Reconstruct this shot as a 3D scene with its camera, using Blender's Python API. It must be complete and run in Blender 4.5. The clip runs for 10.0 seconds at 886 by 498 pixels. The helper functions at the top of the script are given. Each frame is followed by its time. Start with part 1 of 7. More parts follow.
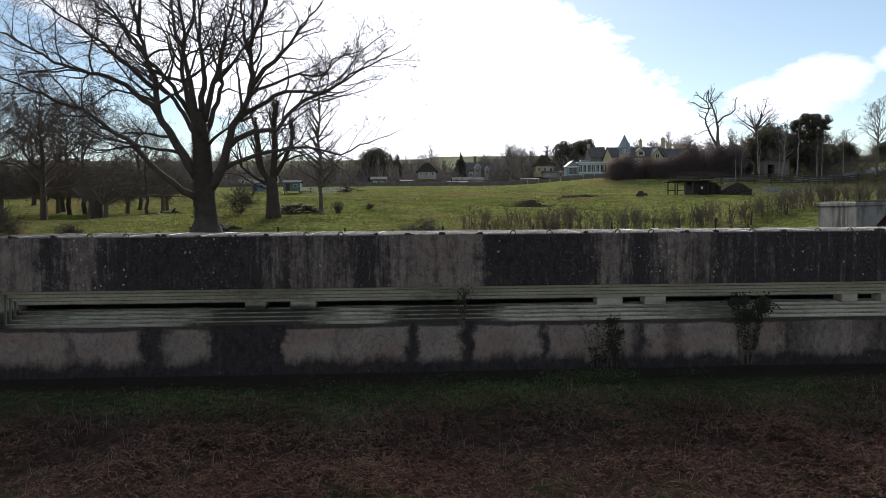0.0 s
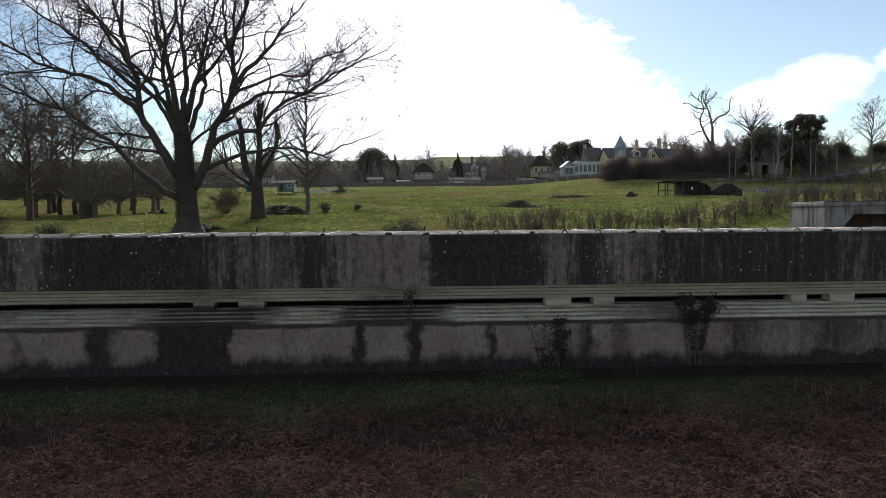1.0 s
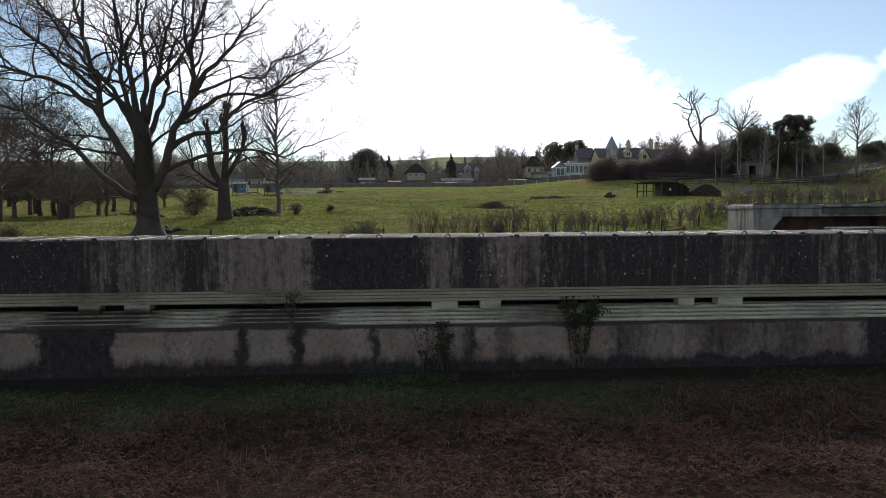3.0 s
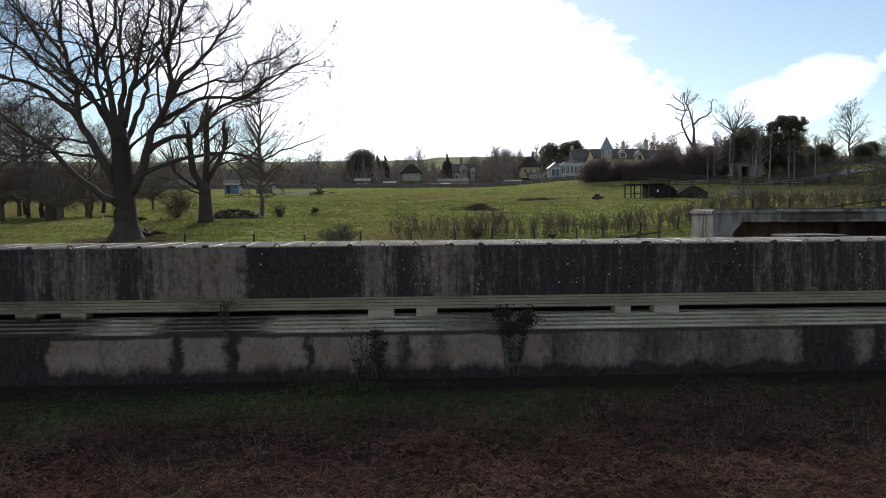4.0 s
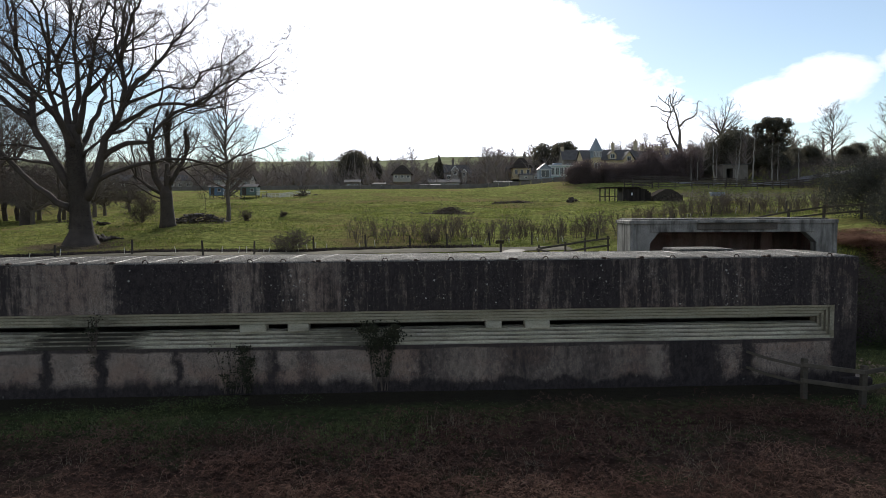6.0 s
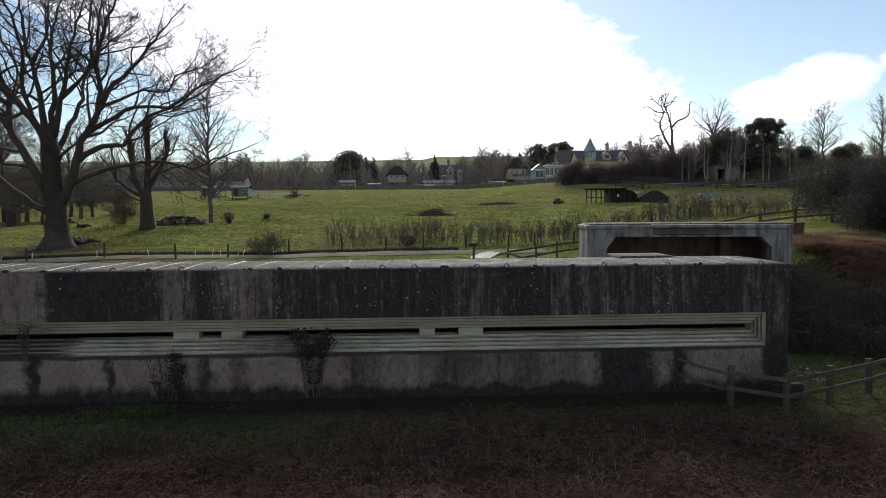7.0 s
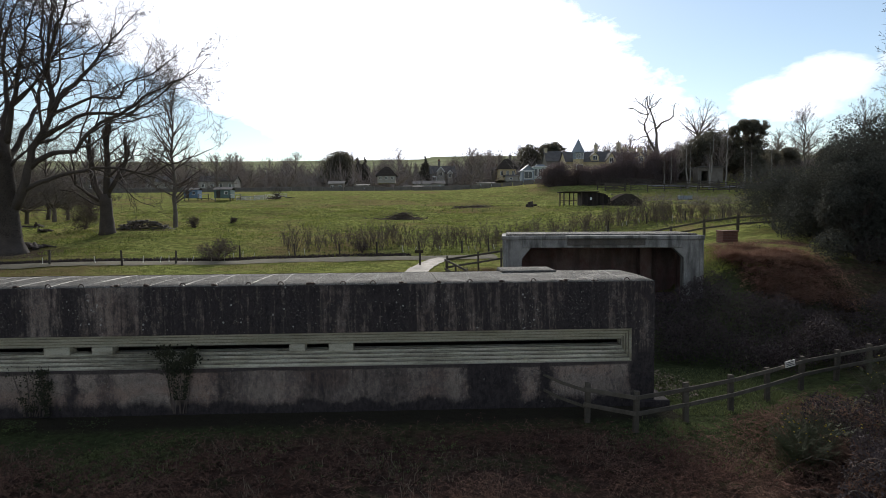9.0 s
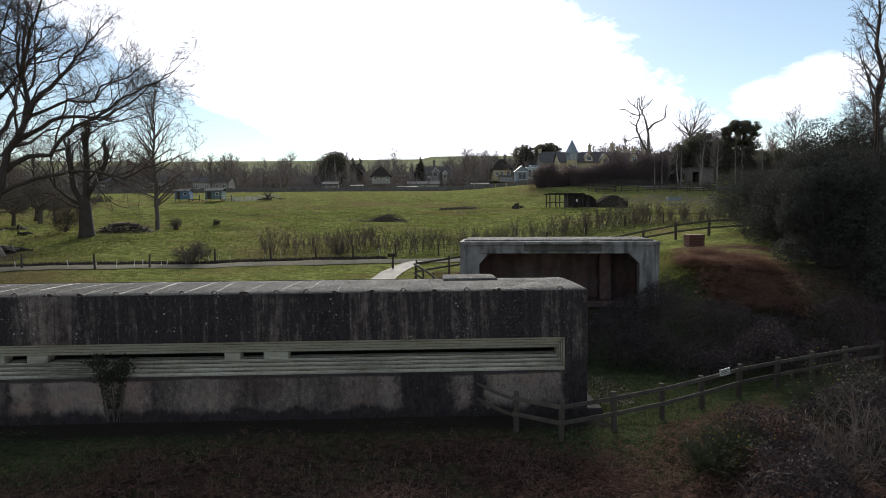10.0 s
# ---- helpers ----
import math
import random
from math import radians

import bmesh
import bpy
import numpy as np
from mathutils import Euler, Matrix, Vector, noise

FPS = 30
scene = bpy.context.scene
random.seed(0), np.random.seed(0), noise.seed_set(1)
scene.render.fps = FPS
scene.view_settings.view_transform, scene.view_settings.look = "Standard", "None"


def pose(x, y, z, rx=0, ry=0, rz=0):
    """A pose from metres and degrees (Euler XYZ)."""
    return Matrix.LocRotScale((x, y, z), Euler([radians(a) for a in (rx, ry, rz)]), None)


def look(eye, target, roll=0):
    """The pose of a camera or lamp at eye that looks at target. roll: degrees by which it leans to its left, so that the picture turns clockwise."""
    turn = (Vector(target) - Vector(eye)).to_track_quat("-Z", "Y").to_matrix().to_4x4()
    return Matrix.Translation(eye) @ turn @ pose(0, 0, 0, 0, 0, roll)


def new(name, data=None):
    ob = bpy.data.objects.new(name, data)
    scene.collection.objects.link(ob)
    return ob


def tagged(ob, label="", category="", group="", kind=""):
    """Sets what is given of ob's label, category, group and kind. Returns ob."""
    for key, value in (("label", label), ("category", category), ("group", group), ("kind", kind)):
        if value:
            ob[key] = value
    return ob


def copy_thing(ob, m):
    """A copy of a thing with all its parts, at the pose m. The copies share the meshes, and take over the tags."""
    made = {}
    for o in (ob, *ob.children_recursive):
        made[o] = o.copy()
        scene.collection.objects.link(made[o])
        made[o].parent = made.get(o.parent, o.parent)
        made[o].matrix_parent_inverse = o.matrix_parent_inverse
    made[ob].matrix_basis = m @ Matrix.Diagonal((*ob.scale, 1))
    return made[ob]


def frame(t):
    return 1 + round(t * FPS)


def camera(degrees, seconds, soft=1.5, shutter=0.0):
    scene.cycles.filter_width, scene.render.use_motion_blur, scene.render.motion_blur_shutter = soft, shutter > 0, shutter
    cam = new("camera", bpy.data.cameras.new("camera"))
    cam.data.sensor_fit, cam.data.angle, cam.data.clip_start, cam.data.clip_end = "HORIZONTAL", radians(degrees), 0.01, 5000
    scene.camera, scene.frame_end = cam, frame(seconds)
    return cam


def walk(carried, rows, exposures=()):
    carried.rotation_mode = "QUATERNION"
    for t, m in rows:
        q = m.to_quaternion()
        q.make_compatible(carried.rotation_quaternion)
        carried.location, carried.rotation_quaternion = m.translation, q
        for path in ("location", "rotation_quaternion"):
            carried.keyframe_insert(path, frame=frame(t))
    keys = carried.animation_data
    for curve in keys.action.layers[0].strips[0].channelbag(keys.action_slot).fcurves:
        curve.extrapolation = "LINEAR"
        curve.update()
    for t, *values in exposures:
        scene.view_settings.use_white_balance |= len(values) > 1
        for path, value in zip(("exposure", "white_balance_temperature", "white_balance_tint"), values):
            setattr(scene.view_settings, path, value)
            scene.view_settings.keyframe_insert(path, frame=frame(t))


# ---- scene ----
cam = camera(70.0, 10.0, soft=0.7)
PATH = [
    (0.0, -18.303, -13.465, 3.418, -2.685, -3.262, -0.415),
    (0.5, -17.758, -13.509, 3.411, -2.659, -3.244, -0.417),
    (1.0, -17.147, -13.555, 3.414, -2.632, -3.229, -0.42),
    (1.5, -16.554, -13.589, 3.41, -2.603, -3.218, -0.422),
    (2.0, -15.897, -13.646, 3.404, -2.573, -3.211, -0.425),
    (2.5, -15.263, -13.685, 3.421, -2.543, -3.206, -0.427),
    (4.0, -13.124, -13.848, 3.658, -2.453, -3.208, -0.434),
    (4.5, -12.41, -13.91, 3.757, -2.425, -3.213, -0.437),
    (5.0, -11.639, -13.971, 3.844, -2.398, -3.22, -0.439),
    (5.5, -10.912, -14.042, 3.933, -2.373, -3.229, -0.442),
    (7.0, -8.592, -14.235, 4.194, -2.314, -3.26, -0.449),
    (7.5, -7.851, -14.29, 4.285, -2.3, -3.272, -0.452),
    (8.0, -7.054, -14.347, 4.381, -2.29, -3.285, -0.454),
    (8.5, -6.314, -14.407, 4.474, -2.284, -3.297, -0.457),
    (9.0, -5.519, -14.474, 4.583, -2.283, -3.309, -0.459),
    (9.5, -4.772, -14.53, 4.682, -2.287, -3.321, -0.461),
    (10.0, -3.973, -14.591, 4.793, -2.296, -3.332, -0.464),
]
walk(cam, [(t, pose(x, y, z) @ pose(0, 0, 0, 0, 0, yaw) @ pose(0, 0, 0, 90 + pitch) @ pose(0, 0, 0, 0, 0, roll))
           for t, x, y, z, yaw, pitch, roll in PATH], exposures=[(0.0, 0.28), (10.0, 0.28)])

# ---- world and sun ----
SUN_AZ, SUN_EL = 5.0, 25.0      # degrees east of +y, degrees above the horizon
world = bpy.data.worlds.new("sky")
scene.world = world
world.use_nodes = True


def node(nt, kind, at=None, **values):
    n = nt.nodes.new(kind)
    for k, v in values.items():
        setattr(n, k, v)
    for k, v in (at or {}).items():
        if isinstance(v, bpy.types.NodeSocket):
            nt.links.new(v, n.inputs[k])
        else:
            n.inputs[k].default_value = v
    return n


def mathn(nt, op, a, b=0.0, c=0.0, clamp=False):
    return node(nt, "ShaderNodeMath", {0: a, 1: b, 2: c}, operation=op, use_clamp=clamp).outputs[0]


def rampn(nt, fac, stops, interp="LINEAR"):
    n = node(nt, "ShaderNodeValToRGB", {0: fac})
    n.color_ramp.interpolation = interp
    els = n.color_ramp.elements
    while len(els) < len(stops):
        els.new(0.5)
    for e, (p, col) in zip(els, stops):
        e.position = p
        e.color = (col, col, col, 1) if isinstance(col, (int, float)) else (*col, 1)
    return n.outputs[0]


def mixn(nt, fac, a, b, blend="MIX"):
    n = node(nt, "ShaderNodeMix", data_type="RGBA", blend_type=blend)
    for k, v in ((0, fac), (6, a), (7, b)):
        if isinstance(v, bpy.types.NodeSocket):
            nt.links.new(v, n.inputs[k])
        elif k == 0:
            n.inputs[0].default_value = v
        else:
            n.inputs[k].default_value = (*v, 1)
    return n.outputs[2]


def noisen(nt, vec, scale, detail=4.0, rough=0.55, dist=0.0, out=0):
    return node(nt, "ShaderNodeTexNoise", {"Vector": vec, "Scale": scale, "Detail": detail, "Roughness": rough, "Distortion": dist}).outputs[out]


def mapn(nt, vec, scale=(1, 1, 1), loc=(0, 0, 0)):
    return node(nt, "ShaderNodeMapping", {"Vector": vec, "Scale": scale, "Location": loc}).outputs[0]


def build_sky():
    nt = world.node_tree
    nt.nodes.clear()
    sky = node(nt, "ShaderNodeTexSky", sky_type="NISHITA", sun_disc=False, sun_elevation=radians(SUN_EL),
               sun_rotation=radians(SUN_AZ), air_density=1.0, dust_density=0.1, ozone_density=1.0).outputs[0]
    d = node(nt, "ShaderNodeTexCoord").outputs["Generated"]
    sep = node(nt, "ShaderNodeSeparateXYZ", {0: d})
    x, y, z = sep.outputs
    az = mathn(nt, "MULTIPLY", mathn(nt, "ARCTAN2", x, y), 57.2958)
    el = mathn(nt, "MULTIPLY", mathn(nt, "ARCSINE", z), 57.2958)

    def bank(a0, e0, wa, we):
        """A soft round bank of cloud centred at azimuth a0 and elevation e0."""
        u = mathn(nt, "DIVIDE", mathn(nt, "SUBTRACT", az, a0), wa)
        v = mathn(nt, "DIVIDE", mathn(nt, "SUBTRACT", el, e0), we)
        r = mathn(nt, "SQRT", mathn(nt, "ADD", mathn(nt, "MULTIPLY", u, u), mathn(nt, "MULTIPLY", v, v)))
        return mathn(nt, "SUBTRACT", 1.0, r)
    # the great backlit cloud before the sun lies between a rising edge on one side and a falling one on the other
    edge0 = mathn(nt, "DIVIDE", mathn(nt, "SUBTRACT", az, mathn(nt, "MULTIPLY_ADD", el, -2.0, -0.4)), 5.0)
    edge1 = mathn(nt, "DIVIDE", mathn(nt, "SUBTRACT", mathn(nt, "MULTIPLY_ADD", el, -1.25, 36.2), az), 10.0)
    big = mathn(nt, "MINIMUM", mathn(nt, "MINIMUM", edge0, edge1), 1.0)
    cum = mathn(nt, "MAXIMUM", bank(30.6, 8.6, 4.4, 2.0), bank(33.5, 9.9, 3.7, 2.1))
    cum2 = bank(38.8, 11.0, 2.6, 1.3)
    shape = mathn(nt, "MAXIMUM", big, mathn(nt, "MAXIMUM", cum, cum2))
    vec = mapn(nt, d, (1, 1, 2.2))
    n = mathn(nt, "ADD", mathn(nt, "MULTIPLY", noisen(nt, vec, 7.0, 8.0, 0.6, 0.4), 0.45), mathn(nt, "MULTIPLY", noisen(nt, vec, 19.0, 6.0, 0.6, 0.3), 0.55))
    # unseen clouds behind the camera, added to whiten the fill light
    far = mathn(nt, "MULTIPLY", mathn(nt, "SUBTRACT", noisen(nt, vec, 2.3, 6.0, 0.55), 0.42), 2.0)
    back = mathn(nt, "MULTIPLY_ADD", mathn(nt, "ABSOLUTE", az), 0.02, -1.1, clamp=True)
    f = mathn(nt, "ADD", mathn(nt, "MAXIMUM", shape, mathn(nt, "MULTIPLY_ADD", far, back, mathn(nt, "MULTIPLY_ADD", back, 0.5, -0.5))), mathn(nt, "MULTIPLY_ADD", n, 1.5, -0.78))
    cover = rampn(nt, f, [(0.0, 0.0), (0.15, 0.45), (0.55, 1.0)])
    glow = mathn(nt, "POWER", mathn(nt, "MAXIMUM", bank(SUN_AZ, SUN_EL, 75.0, 75.0), 0.0), 2.0)
    bright = mathn(nt, "MULTIPLY_ADD", glow, 20.0, 4.6)
    col = node(nt, "ShaderNodeCombineXYZ", {0: mathn(nt, "MULTIPLY", bright, 0.97), 1: bright, 2: mathn(nt, "MULTIPLY", bright, 1.10)}).outputs[0]
    thin = mathn(nt, "MULTIPLY_ADD", cover, 0.93, 0.07)
    out = mixn(nt, thin, sky, col)
    bg = node(nt, "ShaderNodeBackground", {0: out, 1: 0.10})
    nt.links.new(bg.outputs[0], node(nt, "ShaderNodeOutputWorld").inputs[0])


build_sky()
sun = new("sun", bpy.data.lights.new("sun", "SUN"))
sun.data.energy, sun.data.angle, sun.data.color = 4.8, radians(26.0), (1.0, 0.95, 0.87)
_a, _e = radians(SUN_AZ), radians(SUN_EL)
sun.matrix_world = look((0, 0, 60), (-math.sin(_a) * math.cos(_e), -math.cos(_a) * math.cos(_e), 60 - math.sin(_e)))


# ---- materials ----
def material(name, rough=0.9, metal=0.0, spec=0.35):
    m = bpy.data.materials.new(name)
    m.use_nodes = True
    nt = m.node_tree
    b = nt.nodes["Principled BSDF"]
    b.inputs["Roughness"].default_value, b.inputs["Metallic"].default_value = rough, metal
    b.inputs["Specular IOR Level"].default_value = spec
    return m, nt, b


def put(nt, b, key, value):
    nt.links.new(value, b.inputs[key])


def bumpn(nt, b, height, strength, dist):
    nt.links.new(node(nt, "ShaderNodeBump", {"Strength": strength, "Distance": dist, "Height": height}).outputs[0], b.inputs["Normal"])


def coords(nt):
    return node(nt, "ShaderNodeTexCoord").outputs["Object"]


def placed(nt):
    """World place of the surface."""
    return node(nt, "ShaderNodeNewGeometry").outputs["Position"]


def varied(name, a, b, scale, rough=0.9, fine=0.0, bump=0.0, spec=0.3, island=0.0, per_object=0.0, leak=None):
    """A natural surface that wanders between two colours at two scales."""
    m, nt, bs = material(name, rough, 0.0, spec)
    p = coords(nt)
    f = noisen(nt, p, scale, 5.0, 0.6)
    g = noisen(nt, p, scale * 7.3, 3.0, 0.6)
    k = mathn(nt, "ADD", mathn(nt, "MULTIPLY", f, 0.65), mathn(nt, "MULTIPLY", g, 0.35))
    k = rampn(nt, k, [(0.3, 0.0), (0.7, 1.0)])
    col = mixn(nt, k, a, b)
    if island:
        r = node(nt, "ShaderNodeNewGeometry").outputs["Random Per Island"]
        col = mixn(nt, 1.0, col, rampn(nt, r, [(0, 1 - island), (1, 1 + island)]), "MULTIPLY")
    if per_object:
        r = node(nt, "ShaderNodeObjectInfo").outputs["Random"]
        col = mixn(nt, 1.0, col, rampn(nt, r, [(0, 1 - per_object), (1, 1 + per_object)]), "MULTIPLY")
    put(nt, bs, "Base Color", col)
    if bump:
        bumpn(nt, bs, mathn(nt, "ADD", g, noisen(nt, p, scale * 25, 2.0)), 0.7, bump)
    if leak:
        bs.inputs["Subsurface Weight"].default_value = 0.0
        tr = node(nt, "ShaderNodeBsdfTranslucent", {0: col})
        mx = node(nt, "ShaderNodeMixShader", {0: leak})
        nt.links.new(bs.outputs[0], mx.inputs[1])
        nt.links.new(tr.outputs[0], mx.inputs[2])
        nt.links.new(mx.outputs[0], nt.nodes["Material Output"].inputs[0])
    return m


def concrete_wall():
    """Old cast concrete: pale grey, streaked black by algae from the roof edge, with dark drip stains below the slot and lichen spots."""
    m, nt, b = material("weathered_concrete", 0.93, 0, 0.25)
    p = coords(nt)
    s = node(nt, "ShaderNodeSeparateXYZ", {0: p})
    x, y, z = s.outputs
    base = mixn(nt, rampn(nt, noisen(nt, p, 1.3, 6, 0.65), [(0.35, 0), (0.65, 1)]), (0.235, 0.187, 0.156), (0.425, 0.340, 0.280))
    base = mixn(nt, rampn(nt, noisen(nt, p, 22, 4, 0.75), [(0.42, 0), (0.70, 0.7)]), base, (0.185, 0.16, 0.14))
    pink = mathn(nt, "MULTIPLY", rampn(nt, noisen(nt, mapn(nt, p, (1, 1, 2)), 0.7, 3), [(0.46, 0), (0.60, 1)]), 0.7)
    pink = mathn(nt, "MULTIPLY", pink, rampn(nt, mathn(nt, "MULTIPLY_ADD", z, 1.0, -1.0, clamp=True), [(0.1, 1.0), (0.5, 0.5)]))
    base = mixn(nt, pink, base, (0.30, 0.20, 0.155))
    base = mixn(nt, rampn(nt, noisen(nt, p, 48, 3, 0.8), [(0.47, 0), (0.60, 0.75)]), base, (0.075, 0.064, 0.062))
    base = mixn(nt, rampn(nt, noisen(nt, mapn(nt, p, (1, 1, 0.6)), 13, 5, 0.8), [(0.50, 0), (0.62, 0.6)]), base, (0.065, 0.055, 0.053))
    base = mixn(nt, rampn(nt, noisen(nt, mapn(nt, p, (1, 1, 1), (3, 0, 5)), 17, 4, 0.8), [(0.58, 0), (0.68, 0.55)]), base, (0.42, 0.39, 0.35))
    # algae: black streaks that run down from the roof edge, and drip stains below the slot with pale patches between
    shift = mathn(nt, "MULTIPLY_ADD", noisen(nt, mapn(nt, p, (1.5, 1, 2.2)), 1.0, 8, 0.68), 0.8, -0.4)
    xs = mathn(nt, "DIVIDE", mathn(nt, "ADD", mathn(nt, "ADD", x, shift), 27.4), 27.4, clamp=True)

    def along(rows):
        return rampn(nt, xs, [((a + 27.4) / 27.4, k) for a, k in rows])
    upper = along(((-27.4, .75), (-26.4, .35), (-25.9, .85), (-25.2, .45), (-24.3, .9), (-22.2, 1.0), (-21.3, .65), (-20.2, .55), (-19.3, .8), (-18.6, .45), (-17.0, .3), (-16.6, 1.0), (-14.8, .9), (-14.0, .4),
                   (-13.4, .85), (-12.6, .35), (-11.6, .75), (-10.2, .8), (-8.6, .85), (-7.2, .65), (-6.3, .95), (-5.2, .65), (-3.6, .75), (-2.4, .65), (-1.7, .98), (-0.8, .7), (0, .75)))
    lower = along(((-27.4, .15), (-25.9, .1), (-25.6, .5), (-25.3, .1), (-24.3, .1), (-23.9, .85), (-23.3, .3), (-22.8, .2), (-22.4, 1.0), (-21.2, 1.0), (-20.9, .05), (-20.1, .05), (-19.95, .5), (-19.7, .05), (-18.6, .1),
                   (-18.35, .9), (-18.1, .15), (-17.4, .2), (-17.15, .95), (-16.9, .1), (-15.7, .15), (-15.5, .8), (-15.3, .1), (-13.7, .1), (-13.4, .75), (-13.1, .15), (-12.6, .55), (-12.2, .05), (-10.6, .1), (-10.1, .6)))
    lower2 = along(((-10.6, .0), (-10.1, .6), (-9.3, .40), (-8.6, .36), (-7.9, .62), (-7.0, .46), (-6.0, .56), (-5.4, .45), (-4.6, .35), (-4.3, .9), (-3.4, .8), (-3.0, .25), (-2.6, .8), (-2.2, .25), (-0.65, .35), (-0.4, .85), (0, .9)))
    lower = mathn(nt, "MAXIMUM", mathn(nt, "MULTIPLY", lower, mathn(nt, "LESS_THAN", xs, 0.631)), mathn(nt, "MULTIPLY", lower2, mathn(nt, "GREATER_THAN", xs, 0.631)))
    st = noisen(nt, mapn(nt, p, (4.5, 1, 0.35)), 1.0, 5, 0.65)
    st2 = noisen(nt, mapn(nt, p, (14, 1, 0.9)), 1.0, 4, 0.65)
    grain = mathn(nt, "ADD", mathn(nt, "MULTIPLY", st, 0.75), mathn(nt, "MULTIPLY", st2, 0.25))
    blot = noisen(nt, mapn(nt, p, (1.3, 1, 0.8)), 5.5, 8, 0.78)
    black_up = rampn(nt, mathn(nt, "ADD", mathn(nt, "MULTIPLY", upper, 0.42), mathn(nt, "ADD", mathn(nt, "ADD", mathn(nt, "MULTIPLY", st, 0.45), mathn(nt, "MULTIPLY", st2, 0.3)), mathn(nt, "MULTIPLY", blot, 0.62))), [(0.82, 0.06), (0.95, 0.70), (1.06, 0.98)])
    black_lo = rampn(nt, mathn(nt, "ADD", mathn(nt, "MULTIPLY", lower, 0.65), mathn(nt, "ADD", mathn(nt, "MULTIPLY", grain, 0.35), mathn(nt, "MULTIPLY", blot, 0.6))), [(0.66, 0.0), (0.80, 0.55), (0.92, 0.98)])
    foot = rampn(nt, mathn(nt, "ADD", z, mathn(nt, "MULTIPLY_ADD", noisen(nt, mapn(nt, p, (1.2, 1, 0.4)), 1.3, 8, 0.7), 0.9, -0.45)), [(0.20, 0.97), (0.42, 0.0)])
    hem = rampn(nt, mathn(nt, "ADD", z, mathn(nt, "MULTIPLY_ADD", noisen(nt, mapn(nt, p, (0.9, 1, 0.4)), 1.0, 4), 0.16, -0.08)), [(0.96, 0.0), (1.06, 0.85)])
    black_lo = mathn(nt, "MAXIMUM", black_lo, mathn(nt, "MAXIMUM", foot, hem))
    is_up = rampn(nt, mathn(nt, "MULTIPLY_ADD", z, 1.0, -1.2, clamp=True), [(0.05, 0), (0.25, 1)])
    black = node(nt, "ShaderNodeMix", {0: is_up, 2: black_lo, 3: black_up}, data_type="FLOAT").outputs[0]
    col = mixn(nt, black, base, mixn(nt, rampn(nt, blot, [(0.42, 0), (0.62, 1)]), (0.019, 0.016, 0.018), (0.049, 0.041, 0.041)))
    # pale lichen dust that clings in blotches to the black parts
    dust = mathn(nt, "MULTIPLY", rampn(nt, noisen(nt, p, 17, 5, 0.75), [(0.54, 0), (0.64, 0.55)]), rampn(nt, noisen(nt, mapn(nt, p, (1.0, 1, 0.55), (7, 0, 2)), 1.1, 5, 0.65), [(0.44, 0), (0.60, 1)]))
    col = mixn(nt, mathn(nt, "MULTIPLY", dust, is_up), col, (0.20, 0.18, 0.165))
    fleck = mathn(nt, "LESS_THAN", mathn(nt, "ADD", node(nt, "ShaderNodeTexVoronoi", {"Vector": p, "Scale": 10.0}).outputs[0], mathn(nt, "MULTIPLY", noisen(nt, p, 30, 2), 0.2)), 0.24)
    col = mixn(nt, mathn(nt, "MULTIPLY", mathn(nt, "MULTIPLY_ADD", is_up, 0.6, 0.1), mathn(nt, "MULTIPLY", fleck, rampn(nt, noisen(nt, p, 1.1, 3), [(0.46, 0), (0.56, 0.85)]))), col, (0.34, 0.325, 0.285))
    fine = mathn(nt, "LESS_THAN", mathn(nt, "ADD", node(nt, "ShaderNodeTexVoronoi", {"Vector": p, "Scale": 24.0}).outputs[0], mathn(nt, "MULTIPLY", noisen(nt, p, 60, 2), 0.25)), 0.36)
    col = mixn(nt, mathn(nt, "MULTIPLY", mathn(nt, "MULTIPLY", fine, rampn(nt, noisen(nt, mapn(nt, p, (1.6, 1, 0.5)), 1.0, 5, 0.7), [(0.42, 0), (0.56, 0.6)])), mathn(nt, "SUBTRACT", 1.1, black)), col, (0.34, 0.32, 0.28))
    v = node(nt, "ShaderNodeTexVoronoi", {"Vector": p, "Scale": 6.5}).outputs[0]
    spot = mathn(nt, "LESS_THAN", mathn(nt, "ADD", v, mathn(nt, "MULTIPLY", noisen(nt, p, 22, 4, 0.75), 0.5)), 0.40)
    thin = mathn(nt, "GREATER_THAN", noisen(nt, mapn(nt, p, (1, 1, 0.4)), 0.9, 3), 0.575)
    col = mixn(nt, mathn(nt, "MULTIPLY", mathn(nt, "MULTIPLY", spot, thin), mathn(nt, "MULTIPLY_ADD", is_up, 0.5, 0.15)), col, (0.46, 0.45, 0.41))
    put(nt, b, "Base Color", col)
    bumpn(nt, b, mathn(nt, "ADD", noisen(nt, p, 30, 5, 0.7), mathn(nt, "MULTIPLY", noisen(nt, p, 4, 3), 1.5)), 0.6, 0.012)
    return m


